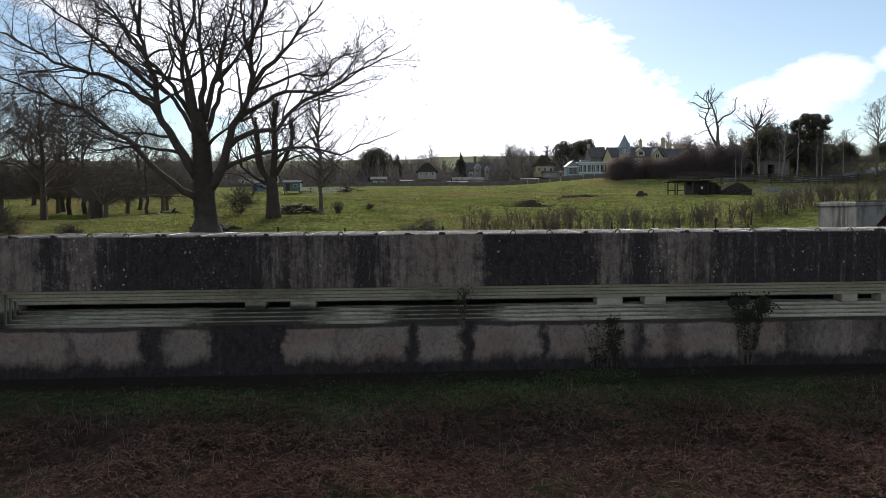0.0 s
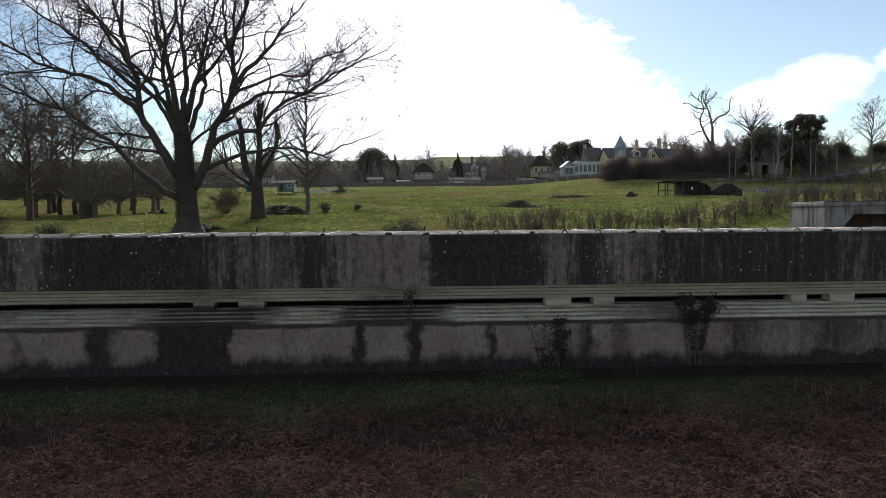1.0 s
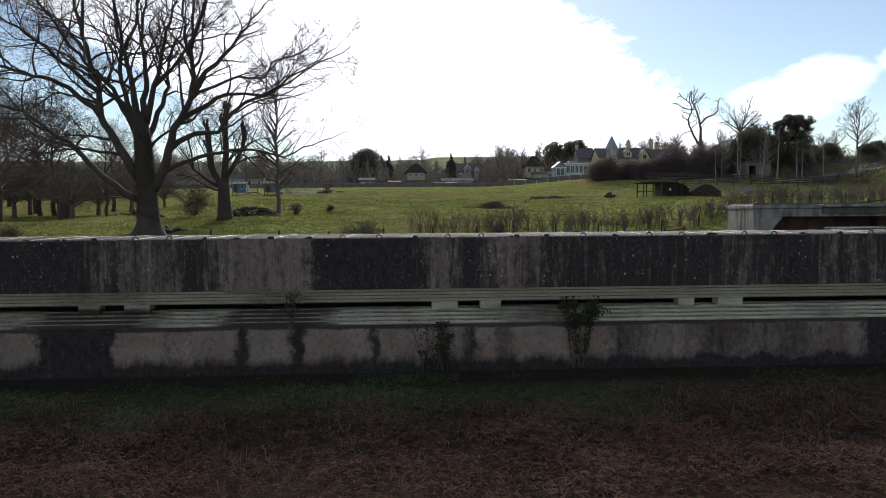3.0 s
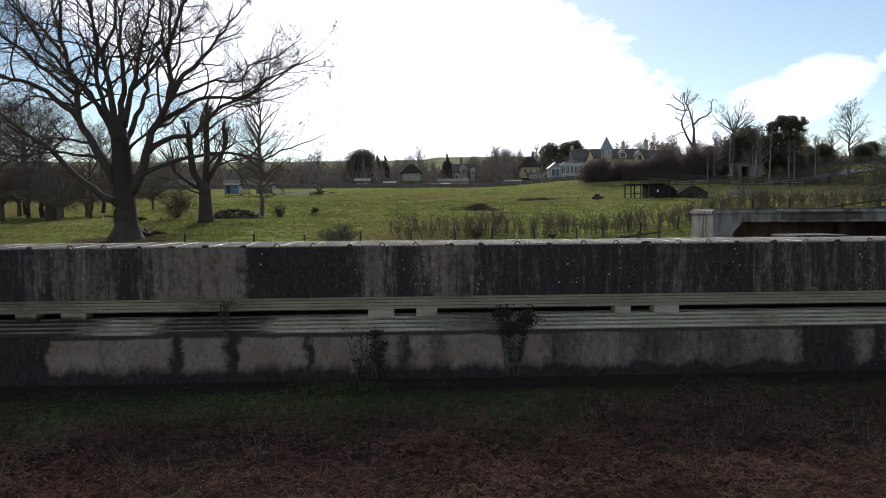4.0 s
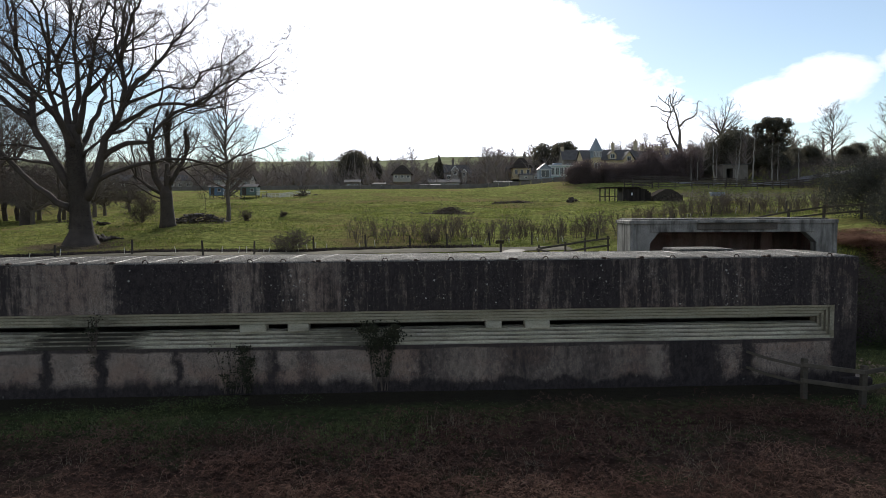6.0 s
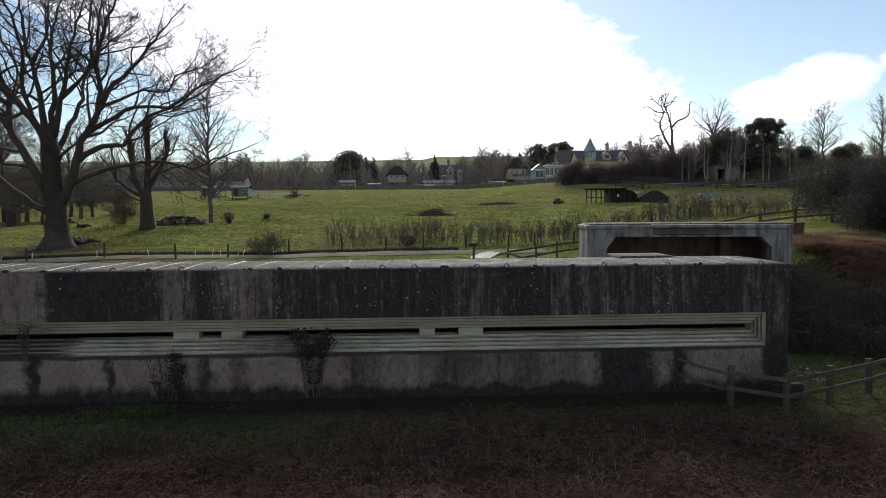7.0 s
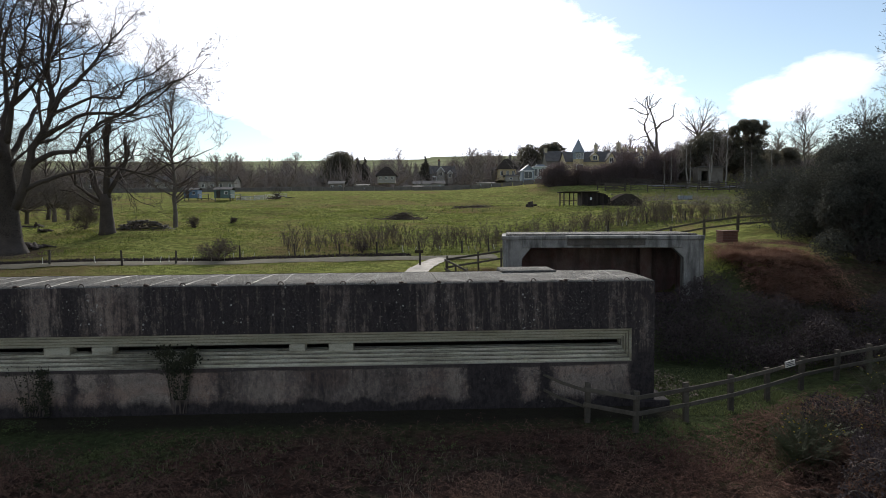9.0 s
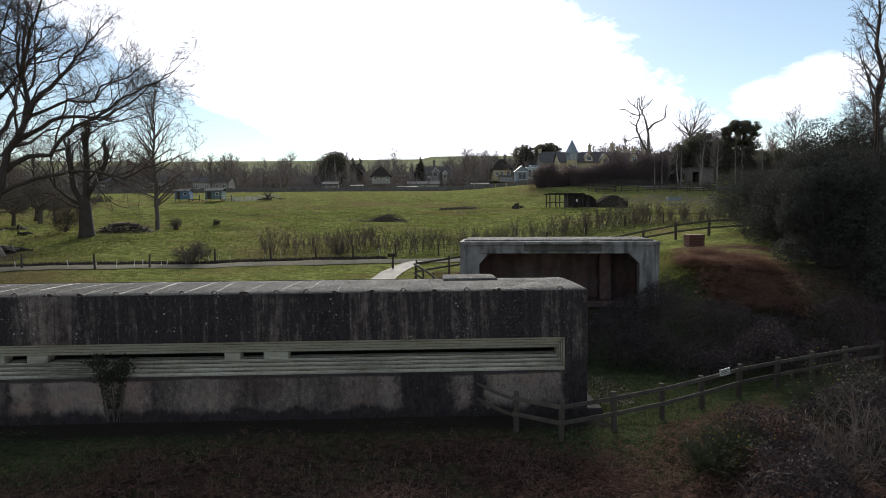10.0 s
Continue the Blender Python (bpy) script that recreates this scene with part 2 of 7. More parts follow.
def concrete_plain(name, a, b_, stain, rough=0.9, amount=0.5, spec=0.3):
    m, nt, b = material(name, rough, 0, spec)
    p = coords(nt)
    base = mixn(nt, rampn(nt, noisen(nt, p, 1.7, 6, 0.65), [(0.35, 0), (0.65, 1)]), a, b_)
    base = mixn(nt, rampn(nt, noisen(nt, p, 35, 3, 0.7), [(0.45, 0), (0.66, 0.6)]), base, tuple(v * 0.55 for v in a))
    st = noisen(nt, mapn(nt, p, (2.5, 2.5, 0.5)), 1.1, 5, 0.6)
    col = mixn(nt, mathn(nt, "MULTIPLY", rampn(nt, st, [(0.46, 0), (0.62, 1)]), amount), base, stain)
    put(nt, b, "Base Color", col)
    wet = rampn(nt, noisen(nt, p, 0.9, 4), [(0.4, rough), (0.65, rough * 0.72)])
    put(nt, b, "Roughness", wet)
    bumpn(nt, b, mathn(nt, "ADD", noisen(nt, p, 40, 4, 0.7), noisen(nt, p, 5, 3)), 0.5, 0.01)
    return m


def concrete_mould():
    """Pale moulded concrete round the slot, greened and blackened where water runs over it."""
    m, nt, b = material("moulded_concrete", 1.0, 0, 0.06)
    p = coords(nt)
    x, y, z = node(nt, "ShaderNodeSeparateXYZ", {0: p}).outputs
    base = mixn(nt, rampn(nt, noisen(nt, mapn(nt, p, (0.6, 1, 3)), 1.2, 6, 0.7), [(0.34, 0), (0.66, 1)]), (0.40, 0.375, 0.285), (0.64, 0.61, 0.50))
    base = mixn(nt, rampn(nt, noisen(nt, p, 30, 4, 0.75), [(0.46, 0), (0.68, 0.6)]), base, (0.20, 0.185, 0.145))
    wander = mathn(nt, "MULTIPLY_ADD", noisen(nt, mapn(nt, p, (1, 1, 3)), 1.6, 5, 0.7), 1.6, -0.8)
    xs = mathn(nt, "DIVIDE", mathn(nt, "ADD", mathn(nt, "ADD", x, wander), 27.4), 27.4, clamp=True)
    drip = rampn(nt, xs, [((a + 27.4) / 27.4, k) for a, k in ((-27.4, .85), (-26.6, .5), (-25.5, .3), (-23.2, .3), (-22.2, 1.0), (-20.8, .9), (-20.0, .2), (-18.9, .25), (-18.3, 1.0), (-17.0, 1.0), (-16.2, .2), (-13.8, .15),
                                                              (-11.2, .5), (-10.6, .2), (-7.0, .1), (-5.2, .25), (-3.0, .1), (-0.5, .2))])
    low = rampn(nt, mathn(nt, "MULTIPLY_ADD", z, 1.0, -1.0, clamp=True), [(0.36, 1.0), (0.46, 0.3)])
    f = rampn(nt, mathn(nt, "ADD", mathn(nt, "MULTIPLY", mathn(nt, "MULTIPLY", drip, low), 0.85), mathn(nt, "MULTIPLY", noisen(nt, mapn(nt, p, (1, 1, 2.5)), 3.0, 6, 0.7), 0.5)), [(0.36, 0.0), (0.60, 0.6), (0.84, 0.96)])
    col = mixn(nt, f, base, (0.045, 0.042, 0.034))
    put(nt, b, "Base Color", col)
    bumpn(nt, b, mathn(nt, "ADD", noisen(nt, p, 40, 4, 0.7), noisen(nt, p, 5, 3)), 0.6, 0.012)
    return m


def gritty_roof():
    """Flat concrete roof: grit, damp patches, lichen and moss specks."""
    m, nt, b = material("gritty_roof", 1.0, 0, 0.1)
    p = coords(nt)
    base = mixn(nt, rampn(nt, noisen(nt, p, 1.1, 6, 0.7), [(0.36, 0), (0.64, 1)]), (0.042, 0.040, 0.037), (0.085, 0.081, 0.075))
    base = mixn(nt, rampn(nt, noisen(nt, p, 34, 3, 0.85), [(0.53, 0), (0.60, 0.9)]), base, (0.30, 0.285, 0.26))
    base = mixn(nt, rampn(nt, noisen(nt, p, 9, 5, 0.7), [(0.54, 0), (0.64, 0.8)]), base, (0.045, 0.045, 0.035))
    put(nt, b, "Base Color", base)
    put(nt, b, "Roughness", rampn(nt, noisen(nt, p, 1.6, 5, 0.6), [(0.44, 1.0), (0.66, 0.78)]))
    bumpn(nt, b, mathn(nt, "ADD", noisen(nt, p, 55, 3, 0.8), noisen(nt, p, 6, 3)), 1.0, 0.02)
    return m


def ground_material():
    """Grass in the meadow, rank grass by the wall, dead bracken and bare earth in front of it."""
    m, nt, b = material("ground", 1.0, 0, 0.0)
    p = placed(nt)
    x, y, z = node(nt, "ShaderNodeSeparateXYZ", {0: p}).outputs
    n1, n2, n3 = noisen(nt, p, 0.09, 4, 0.6), noisen(nt, p, 0.55, 5, 0.65), noisen(nt, p, 5.5, 4, 0.7)
    grass = mixn(nt, rampn(nt, n2, [(0.35, 0), (0.66, 1)]), (0.205, 0.232, 0.070), (0.335, 0.352, 0.120))
    grass = mixn(nt, rampn(nt, n3, [(0.4, 0), (0.7, 0.75)]), grass, (0.095, 0.112, 0.030))
    n4 = noisen(nt, mapn(nt, p, (0.7, 1.6, 1)), 0.32, 6, 0.7)
    grass = mixn(nt, rampn(nt, noisen(nt, p, 2.1, 5, 0.7), [(0.45, 0), (0.57, 0.75)]), grass, (0.095, 0.105, 0.034))
    grass = mixn(nt, rampn(nt, n4, [(0.49, 0), (0.62, 0.55)]), grass, (0.15, 0.118, 0.055))
    def bare(x0, y0, rx, ry):
        """Worn soil round a place."""
        u = mathn(nt, "DIVIDE", mathn(nt, "SUBTRACT", x, x0), rx)
        v = mathn(nt, "DIVIDE", mathn(nt, "SUBTRACT", y, y0), ry)
        r = mathn(nt, "SQRT", mathn(nt, "ADD", mathn(nt, "MULTIPLY", u, u), mathn(nt, "MULTIPLY", v, v)))
        return rampn(nt, mathn(nt, "ADD", r, mathn(nt, "MULTIPLY_ADD", n2, 0.8, -0.4)), [(0.75, 0.9), (1.1, 0.0)])
    dry = mathn(nt, "MULTIPLY", rampn(nt, mathn(nt, "ADD", n1, mathn(nt, "MULTIPLY", n2, 0.35)), [(0.68, 0), (0.84, 1)]), 0.7)
    grass = mixn(nt, dry, grass, (0.20, 0.145, 0.078))
    for x0, y0, rx, ry in ((-7.3, 47.4, 3.0, 2.2), (-31.0, 25.6, 3.4, 2.6), (-28.0, 36.2, 3.6, 2.0), (1.1, 58.2, 3.4, 1.8)):
        grass = mixn(nt, bare(x0, y0, rx, ry), grass, (0.105, 0.080, 0.058))
    fern = mixn(nt, rampn(nt, n3, [(0.35, 0), (0.65, 1)]), (0.054, 0.035, 0.028), (0.116, 0.076, 0.058))
    moss = mixn(nt, rampn(nt, n3, [(0.35, 0), (0.65, 1)]), (0.044, 0.055, 0.028), (0.085, 0.108, 0.045))
    edge = mathn(nt, "ADD", y, mathn(nt, "MULTIPLY_ADD", n2, 3.0, -1.5))
    bare_end = rampn(nt, mathn(nt, "MULTIPLY_ADD", x, 0.05, 1.0, clamp=True), [(0.38, 0.0), (0.60, 1.3), (0.90, 1.3), (0.97, 0.0)])
    front = rampn(nt, mathn(nt, "MULTIPLY_ADD", mathn(nt, "SUBTRACT", edge, bare_end), 0.1, 0.6, clamp=True), [(0.28, 0), (0.40, 1)])
    near = mixn(nt, front, fern, moss)
    near = mixn(nt, rampn(nt, noisen(nt, p, 0.8, 5, 0.6), [(0.54, 0), (0.64, 0.6)]), near, moss)
    near = mixn(nt, rampn(nt, noisen(nt, p, 38, 3, 0.8), [(0.45, 0), (0.65, 0.6)]), near, (0.030, 0.022, 0.018))
    soil = mathn(nt, "MULTIPLY", mathn(nt, "LESS_THAN", x, 0.4), rampn(nt, mathn(nt, "MULTIPLY_ADD", mathn(nt, "ADD", y, mathn(nt, "MULTIPLY", n2, 0.8)), 0.5, 0.5, clamp=True), [(0.10, 0), (0.34, 0.85)]))
    near = mixn(nt, soil, near, (0.040, 0.034, 0.029))
    meadow = rampn(nt, mathn(nt, "MULTIPLY_ADD", edge, 0.05, 0.0, clamp=True), [(0.45, 0), (0.55, 1)])
    bank = mathn(nt, "MULTIPLY", rampn(nt, mathn(nt, "MULTIPLY_ADD", x, 0.05, 0.5, clamp=True), [(0.80, 0), (0.87, 1)]),
                 rampn(nt, mathn(nt, "MULTIPLY_ADD", edge, 0.05, 0.0, clamp=True), [(0.72, 1), (0.86, 0)]))
    col = mixn(nt, meadow, near, grass)
    col = mixn(nt, mathn(nt, "MULTIPLY", bank, rampn(nt, n2, [(0.42, 0.1), (0.58, 1)])), col, fern)
    far = rampn(nt, mathn(nt, "MULTIPLY", y, 0.0005, clamp=True), [(0.08, 0), (0.14, 1)])
    field = mixn(nt, rampn(nt, noisen(nt, mapn(nt, p, (1, 2, 0)), 0.004, 2), [(0.45, 0), (0.5, 1)], "CONSTANT"), (0.20, 0.215, 0.125), (0.25, 0.255, 0.155))
    col = mixn(nt, far, col, field)
    put(nt, b, "Base Color", col)
    bumpn(nt, b, mathn(nt, "ADD", mathn(nt, "MULTIPLY_ADD", noisen(nt, p, 1.4, 4, 0.65), 3.0, n3), noisen(nt, p, 24, 3, 0.7)), 1.0, 0.10)
    return m


MAT = {
    "wall": concrete_wall(),
    "mould": concrete_mould(),
    "roof": concrete_plain("wet_roof_concrete", (0.085, 0.08, 0.072), (0.145, 0.138, 0.125), (0.045, 0.042, 0.038), 1.0, 0.6, 0.06),
    "wet": concrete_plain("wet_joint", (0.10, 0.095, 0.09), (0.16, 0.155, 0.145), (0.05, 0.047, 0.043), 0.62, 0.3, 0.2),
    "wet_gravel": varied("wet_gravel", (0.17, 0.15, 0.12), (0.40, 0.37, 0.32), 2.2, 0.8, bump=0.02, spec=0.15),
    "grit": gritty_roof(),
    "groove": concrete_plain("darker_groove", (0.25, 0.23, 0.18), (0.37, 0.345, 0.275), (0.12, 0.105, 0.085), 1.0, 0.7, 0.05),
    # Dark base colour puts shade into the slot room and canopy band.
    "inside": concrete_plain("concrete_painted_shade", (0.10, 0.09, 0.08), (0.16, 0.14, 0.12), (0.05, 0.045, 0.04), 0.95, 0.5),
    "block": concrete_plain("pale_concrete", (0.225, 0.218, 0.203), (0.335, 0.326, 0.305), (0.085, 0.082, 0.075), 1.0, 0.9, 0.05),
    "casemate_in": concrete_plain("red_brown_render", (0.17, 0.095, 0.088), (0.25, 0.19, 0.175), (0.07, 0.065, 0.06), 1.0, 0.6, 0.05),
    "ground": ground_material(),
    "gravel": varied("gravel", (0.095, 0.085, 0.06), (0.18, 0.165, 0.125), 1.2, 1.0, bump=0.01, spec=0.06),
    "bark": varied("oak_bark", (0.048, 0.039, 0.034), (0.100, 0.082, 0.070), 2.0, 0.95, bump=0.03),
    "bark_grey": varied("grey_bark", (0.08, 0.07, 0.06), (0.17, 0.15, 0.13), 2.0, 0.95, bump=0.02),
    "twig": varied("twig_bark", (0.078, 0.060, 0.052), (0.14, 0.112, 0.096), 1.0, 0.95),
    "hedge": varied("hedge_twigs", (0.10, 0.080, 0.066), (0.175, 0.145, 0.12), 1.0, 0.95, spec=0.05, per_object=0.2),
    "bark_pale": varied("pale_birch_bark", (0.17, 0.16, 0.145), (0.30, 0.28, 0.255), 1.5, 0.95, bump=0.02),
    "shrubbery": varied("winter_shrubbery", (0.105, 0.082, 0.082), (0.175, 0.138, 0.135), 0.8, 1.0, spec=0.0, island=0.3, leak=0.3),
    "stack": varied("pale_chimney_render", (0.40, 0.34, 0.23), (0.52, 0.45, 0.33), 0.8, 0.95, spec=0.1),
    # Base lightened to put distance haze into the far twigs' colour.
    "twig_far_hazed": varied("far_twigs_hazed", (0.19, 0.16, 0.145), (0.28, 0.24, 0.215), 0.3, 1.0, per_object=0.25, spec=0.0),
    "evergreen": varied("evergreen_leaves", (0.040, 0.041, 0.035), (0.092, 0.094, 0.078), 1.0, 0.85, spec=0.10, island=0.3, leak=0.15),
    # Leaf colour raised to stand in for haze over the distant evergreens.
    "holm": varied("hazed_holm_leaves", (0.10, 0.094, 0.072), (0.15, 0.142, 0.11), 0.6, 1.0, island=0.3, leak=0.55, spec=0.0),
    "bramble": varied("bramble_leaves", (0.042, 0.034, 0.035), (0.088, 0.069, 0.068), 1.0, 0.9, spec=0.1, island=0.4, leak=0.1),
    "frond": varied("dead_bracken", (0.078, 0.039, 0.031), (0.162, 0.106, 0.079), 0.6, 1.0, spec=0.0, island=0.35, leak=0.2),
    # Rusty bracken on a lighter base, with sunlight put into its colour.
    "frond_rust_sunlit": varied("sunlit_rusty_bracken", (0.15, 0.076, 0.055), (0.29, 0.185, 0.135), 0.6, 1.0, spec=0.0, island=0.4, leak=0.3),
    "turf": varied("rough_turf", (0.088, 0.108, 0.048), (0.18, 0.205, 0.086), 0.8, 0.9, island=0.35, leak=0.25, spec=0.05),
    "weed": varied("green_weeds", (0.060, 0.085, 0.030), (0.12, 0.16, 0.05), 1.5, 0.7, island=0.35, leak=0.3),
    "blade": varied("meadow_blades", (0.11, 0.135, 0.034), (0.27, 0.30, 0.088), 0.45, 1.0, spec=0.0, island=0.3, leak=0.3),
    "straw": varied("dry_stalks", (0.12, 0.092, 0.062), (0.22, 0.18, 0.125), 1.0, 0.9, island=0.3),
    "gorse": varied("gorse_spines", (0.036, 0.044, 0.019), (0.066, 0.076, 0.030), 2.0, 0.8, island=0.3),
    "flower": varied("gorse_flowers", (0.5, 0.36, 0.02), (0.65, 0.5, 0.04), 2.0, 0.6),
    "ivy_dull": varied("dull_ivy_leaves", (0.040, 0.034, 0.028), (0.082, 0.070, 0.058), 4.0, 0.9, spec=0.05, island=0.3),
    "ivy": varied("ivy_leaves", (0.018, 0.020, 0.014), (0.046, 0.048, 0.028), 4.0, 0.8, spec=0.1, island=0.3),
    "timber": varied("weathered_timber", (0.06, 0.052, 0.042), (0.12, 0.105, 0.085), 3.0, 0.95, bump=0.006, per_object=0.15, spec=0.1),
    "timber_dark": varied("dark_timber", (0.045, 0.038, 0.033), (0.10, 0.085, 0.07), 2.0, 0.9, bump=0.006, per_object=0.2),
    "black_board": varied("tarred_boards", (0.020, 0.017, 0.016), (0.045, 0.038, 0.035), 2.0, 1.0, bump=0.006, per_object=0.3, spec=0.05),
    "iron": varied("rusted_iron", (0.025, 0.02, 0.018), (0.07, 0.045, 0.032), 8.0, 0.8),
    "white": varied("white_paint", (0.66, 0.67, 0.66), (0.78, 0.78, 0.77), 1.0, 0.6),
    "guard": varied("pale_plastic", (0.5, 0.48, 0.42), (0.62, 0.6, 0.54), 2.0, 0.6),
    "teal": varied("teal_boards", (0.10, 0.155, 0.145), (0.15, 0.205, 0.19), 1.5, 0.8, bump=0.004),
    "blue": varied("blue_boards", (0.10, 0.17, 0.26), (0.14, 0.22, 0.31), 1.5, 0.8),
    "conservatory_paint": varied("pale_green_paint", (0.42, 0.52, 0.50), (0.52, 0.61, 0.59), 1.0, 0.6),
    "ochre": varied("ochre_render", (0.46, 0.375, 0.22), (0.58, 0.49, 0.32), 0.6, 0.9),
    "slate": varied("slate", (0.085, 0.080, 0.078), (0.15, 0.142, 0.138), 1.0, 0.9, spec=0.1),
    "lead": varied("blue_grey_lead", (0.20, 0.24, 0.28), (0.29, 0.33, 0.37), 0.8, 0.6),
    "thatch": varied("old_thatch", (0.04, 0.034, 0.030), (0.075, 0.064, 0.055), 1.5, 1.0, bump=0.02, spec=0.0),
    "brick": varied("red_brick", (0.12, 0.055, 0.042), (0.20, 0.10, 0.075), 4.0, 0.9),
    "limewash": varied("dull_limewash", (0.30, 0.285, 0.26), (0.42, 0.40, 0.37), 0.7, 0.95, spec=0.05),
    "bark_far": varied("dead_bark", (0.10, 0.085, 0.07), (0.18, 0.155, 0.13), 0.8, 0.95, spec=0.05),
    "dry_stone": varied("dry_stone", (0.11, 0.10, 0.09), (0.21, 0.19, 0.17), 0.8, 1.0, bump=0.03, spec=0.05),
    "stone": varied("field_stone", (0.12, 0.108, 0.096), (0.22, 0.20, 0.175), 1.2, 0.95, bump=0.03),
    "glass": material("window_glass", 0.08, 0, 0.5)[0],
    # Near-black colour painted in place of unlit depth inside the sheds.
    "dark": material("shade_black_fill", 0.9)[0],
    "tar": varied("road_tarmac", (0.17, 0.17, 0.17), (0.24, 0.24, 0.235), 0.5, 1.0, spec=0.05),
}
MAT["glass"].node_tree.nodes["Principled BSDF"].inputs["Base Color"].default_value = (0.03, 0.04, 0.05, 1)
MAT["dark"].node_tree.nodes["Principled BSDF"].inputs["Base Color"].default_value = (0.012, 0.011, 0.01, 1)


# ---- mesh tools ----
class Shape:
    """Collects vertices and faces for one mesh."""

    def __init__(self):
        self.v, self.f = [], []

    def add(self, verts, faces):
        n = len(self.v)
        self.v.extend(verts)
        self.f.extend([tuple(i + n for i in f) for f in faces])
        return self

    def box(self, x0, x1, y0, y1, z0, z1, m=None):
        c = [Vector((x, y, z)) for z in (z0, z1) for y in (y0, y1) for x in (x0, x1)]
        if m is not None:
            c = [m @ v for v in c]
        return self.add([tuple(v) for v in c], [(0, 2, 3, 1), (4, 5, 7, 6), (0, 1, 5, 4), (2, 6, 7, 3), (0, 4, 6, 2), (1, 3, 7, 5)])

    def block(self, x0, x1, y0, y1, z0, z1, c=0.01, m=None):
        """A box with chamfered edges."""
        x, y, z = (x0, x1), (y0, y1), (z0, z1)
        sg = (1, -1)
        verts, index = [], {}
        for i in (0, 1):
            for j in (0, 1):
                for k in (0, 1):
                    for a in range(3):
                        p = [x[i] + sg[i] * c, y[j] + sg[j] * c, z[k] + sg[k] * c]
                        p[a] = (x[i], y[j], z[k])[a]
                        index[i, j, k, a] = len(verts)
                        verts.append(Vector(p))
        faces = []
        for a in range(3):
            b, d = (a + 1) % 3, (a + 2) % 3
            for s in (0, 1):
                q = []
                for u, w in ((0, 0), (1, 0), (1, 1), (0, 1)):
                    t = [0, 0, 0]
                    t[a], t[b], t[d] = s, u, w
                    q.append(index[(*t, a)])
                faces.append(tuple(q if s else q[::-1]))
            for u in (0, 1):
                for w in (0, 1):
                    t0, t1 = [0, 0, 0], [0, 0, 0]
                    t0[b], t0[d] = u, w
                    t1[b], t1[d] = u, w
                    t1[a] = 1
                    q = [index[(*t0, b)], index[(*t1, b)], index[(*t1, d)], index[(*t0, d)]]
                    faces.append(tuple(q if u != w else q[::-1]))
        for i in (0, 1):
            for j in (0, 1):
                for k in (0, 1):
                    q = [index[i, j, k, a] for a in range(3)]
                    faces.append(tuple(q if (i + j + k) % 2 else q[::-1]))
        if m is not None:
            verts = [m @ v for v in verts]
        return self.add([tuple(v) for v in verts], faces)

    def tube(self, pts, radii, sides=6, cap=True):
        pts = [Vector(p) for p in pts]
        n = len(pts)
        d0 = (pts[1] - pts[0]).normalized()
        u = d0.orthogonal().normalized()
        verts, faces = [], []
        for i, p in enumerate(pts):
            d = (pts[min(i + 1, n - 1)] - pts[max(i - 1, 0)]).normalized()
            u = (u - d * u.dot(d))
            u = u.normalized() if u.length > 1e-6 else d.orthogonal().normalized()
            w = d.cross(u)
            for k in range(sides):
                a = 2 * math.pi * k / sides
                verts.append(tuple(p + (u * math.cos(a) + w * math.sin(a)) * radii[i]))
        for i in range(n - 1):
            for k in range(sides):
                k2 = (k + 1) % sides
                faces.append((i * sides + k, i * sides + k2, (i + 1) * sides + k2, (i + 1) * sides + k))
        if cap:
            faces.append(tuple(range(sides))[::-1])
            faces.append(tuple((n - 1) * sides + k for k in range(sides)))
        return self.add(verts, faces)

    def spike(self, p, q, r):
        """A thin three-sided twig from p to its point q."""
        d = (q - p).normalized()
        u = d.orthogonal().normalized() * r
        w = d.cross(u)
        return self.add([tuple(p + u), tuple(p - u * 0.5 + w * 0.866), tuple(p - u * 0.5 - w * 0.866), tuple(q)], [(0, 1, 3), (1, 2, 3), (2, 0, 3)])

    def prism(self, outline, y0, y1, m=None):
        """An outline in x, z drawn out along y."""
        n = len(outline)
        v = [Vector((x, y0, z)) for x, z in outline] + [Vector((x, y1, z)) for x, z in outline]
        if m is not None:
            v = [m @ p for p in v]
        f = [tuple(range(n)), tuple(range(2 * n - 1, n - 1, -1))] + [(i, i + n, (i + 1) % n + n, (i + 1) % n) for i in range(n)]
        return self.add([tuple(p) for p in v], f)

    def mesh(self, name, smooth=False):
        me = bpy.data.meshes.new(name)
        me.from_pydata(self.v, [], self.f)
        if smooth:
            me.polygons.foreach_set("use_smooth", [True] * len(me.polygons))
        me.update()
        return me


def part(name, shape, mat, parent=None, label="", smooth=False, m=None):
    me = shape.mesh(name, smooth)
    me.materials.append(MAT[mat])
    ob = new(name, me)
    if parent is not None:
        ob.parent = parent
    if m is not None:
        ob.matrix_basis = m
    if label:
        tagged(ob, label)
    return ob


def thing(name, at, label, category, group="", kind="", turn=0.0):
    ob = new(name)
    ob.empty_display_size = 0.2
    ob.matrix_basis = pose(*at, 0, 0, turn)
    return tagged(ob, label, category, group, kind)


# ---- ground ----
PROFILE_Y = (-60, -15, -5, 0, 4, 10, 15, 20, 24, 27, 33, 40, 45, 57, 64, 90, 120, 150, 200, 300, 500, 900, 1500, 1700, 4000)
PROFILE_Z = (-2, -.5, -.12, 0, .1, .65, 1.1, 1.45, 1.65, 1.9, 2.75, 3.4, 3.8, 5.0, 5.2, 7.2, 9.0, 10.3, 12.5, 16, 22, 45, 133, 137, 60)
BANK_Y = (-20, 0, 4, 8.5, 15, 20, 27, 60, 90)
BANK_Z = (.1, .0, -.12, 2.0, 2.15, 2.0, 1.5, 0, 0)


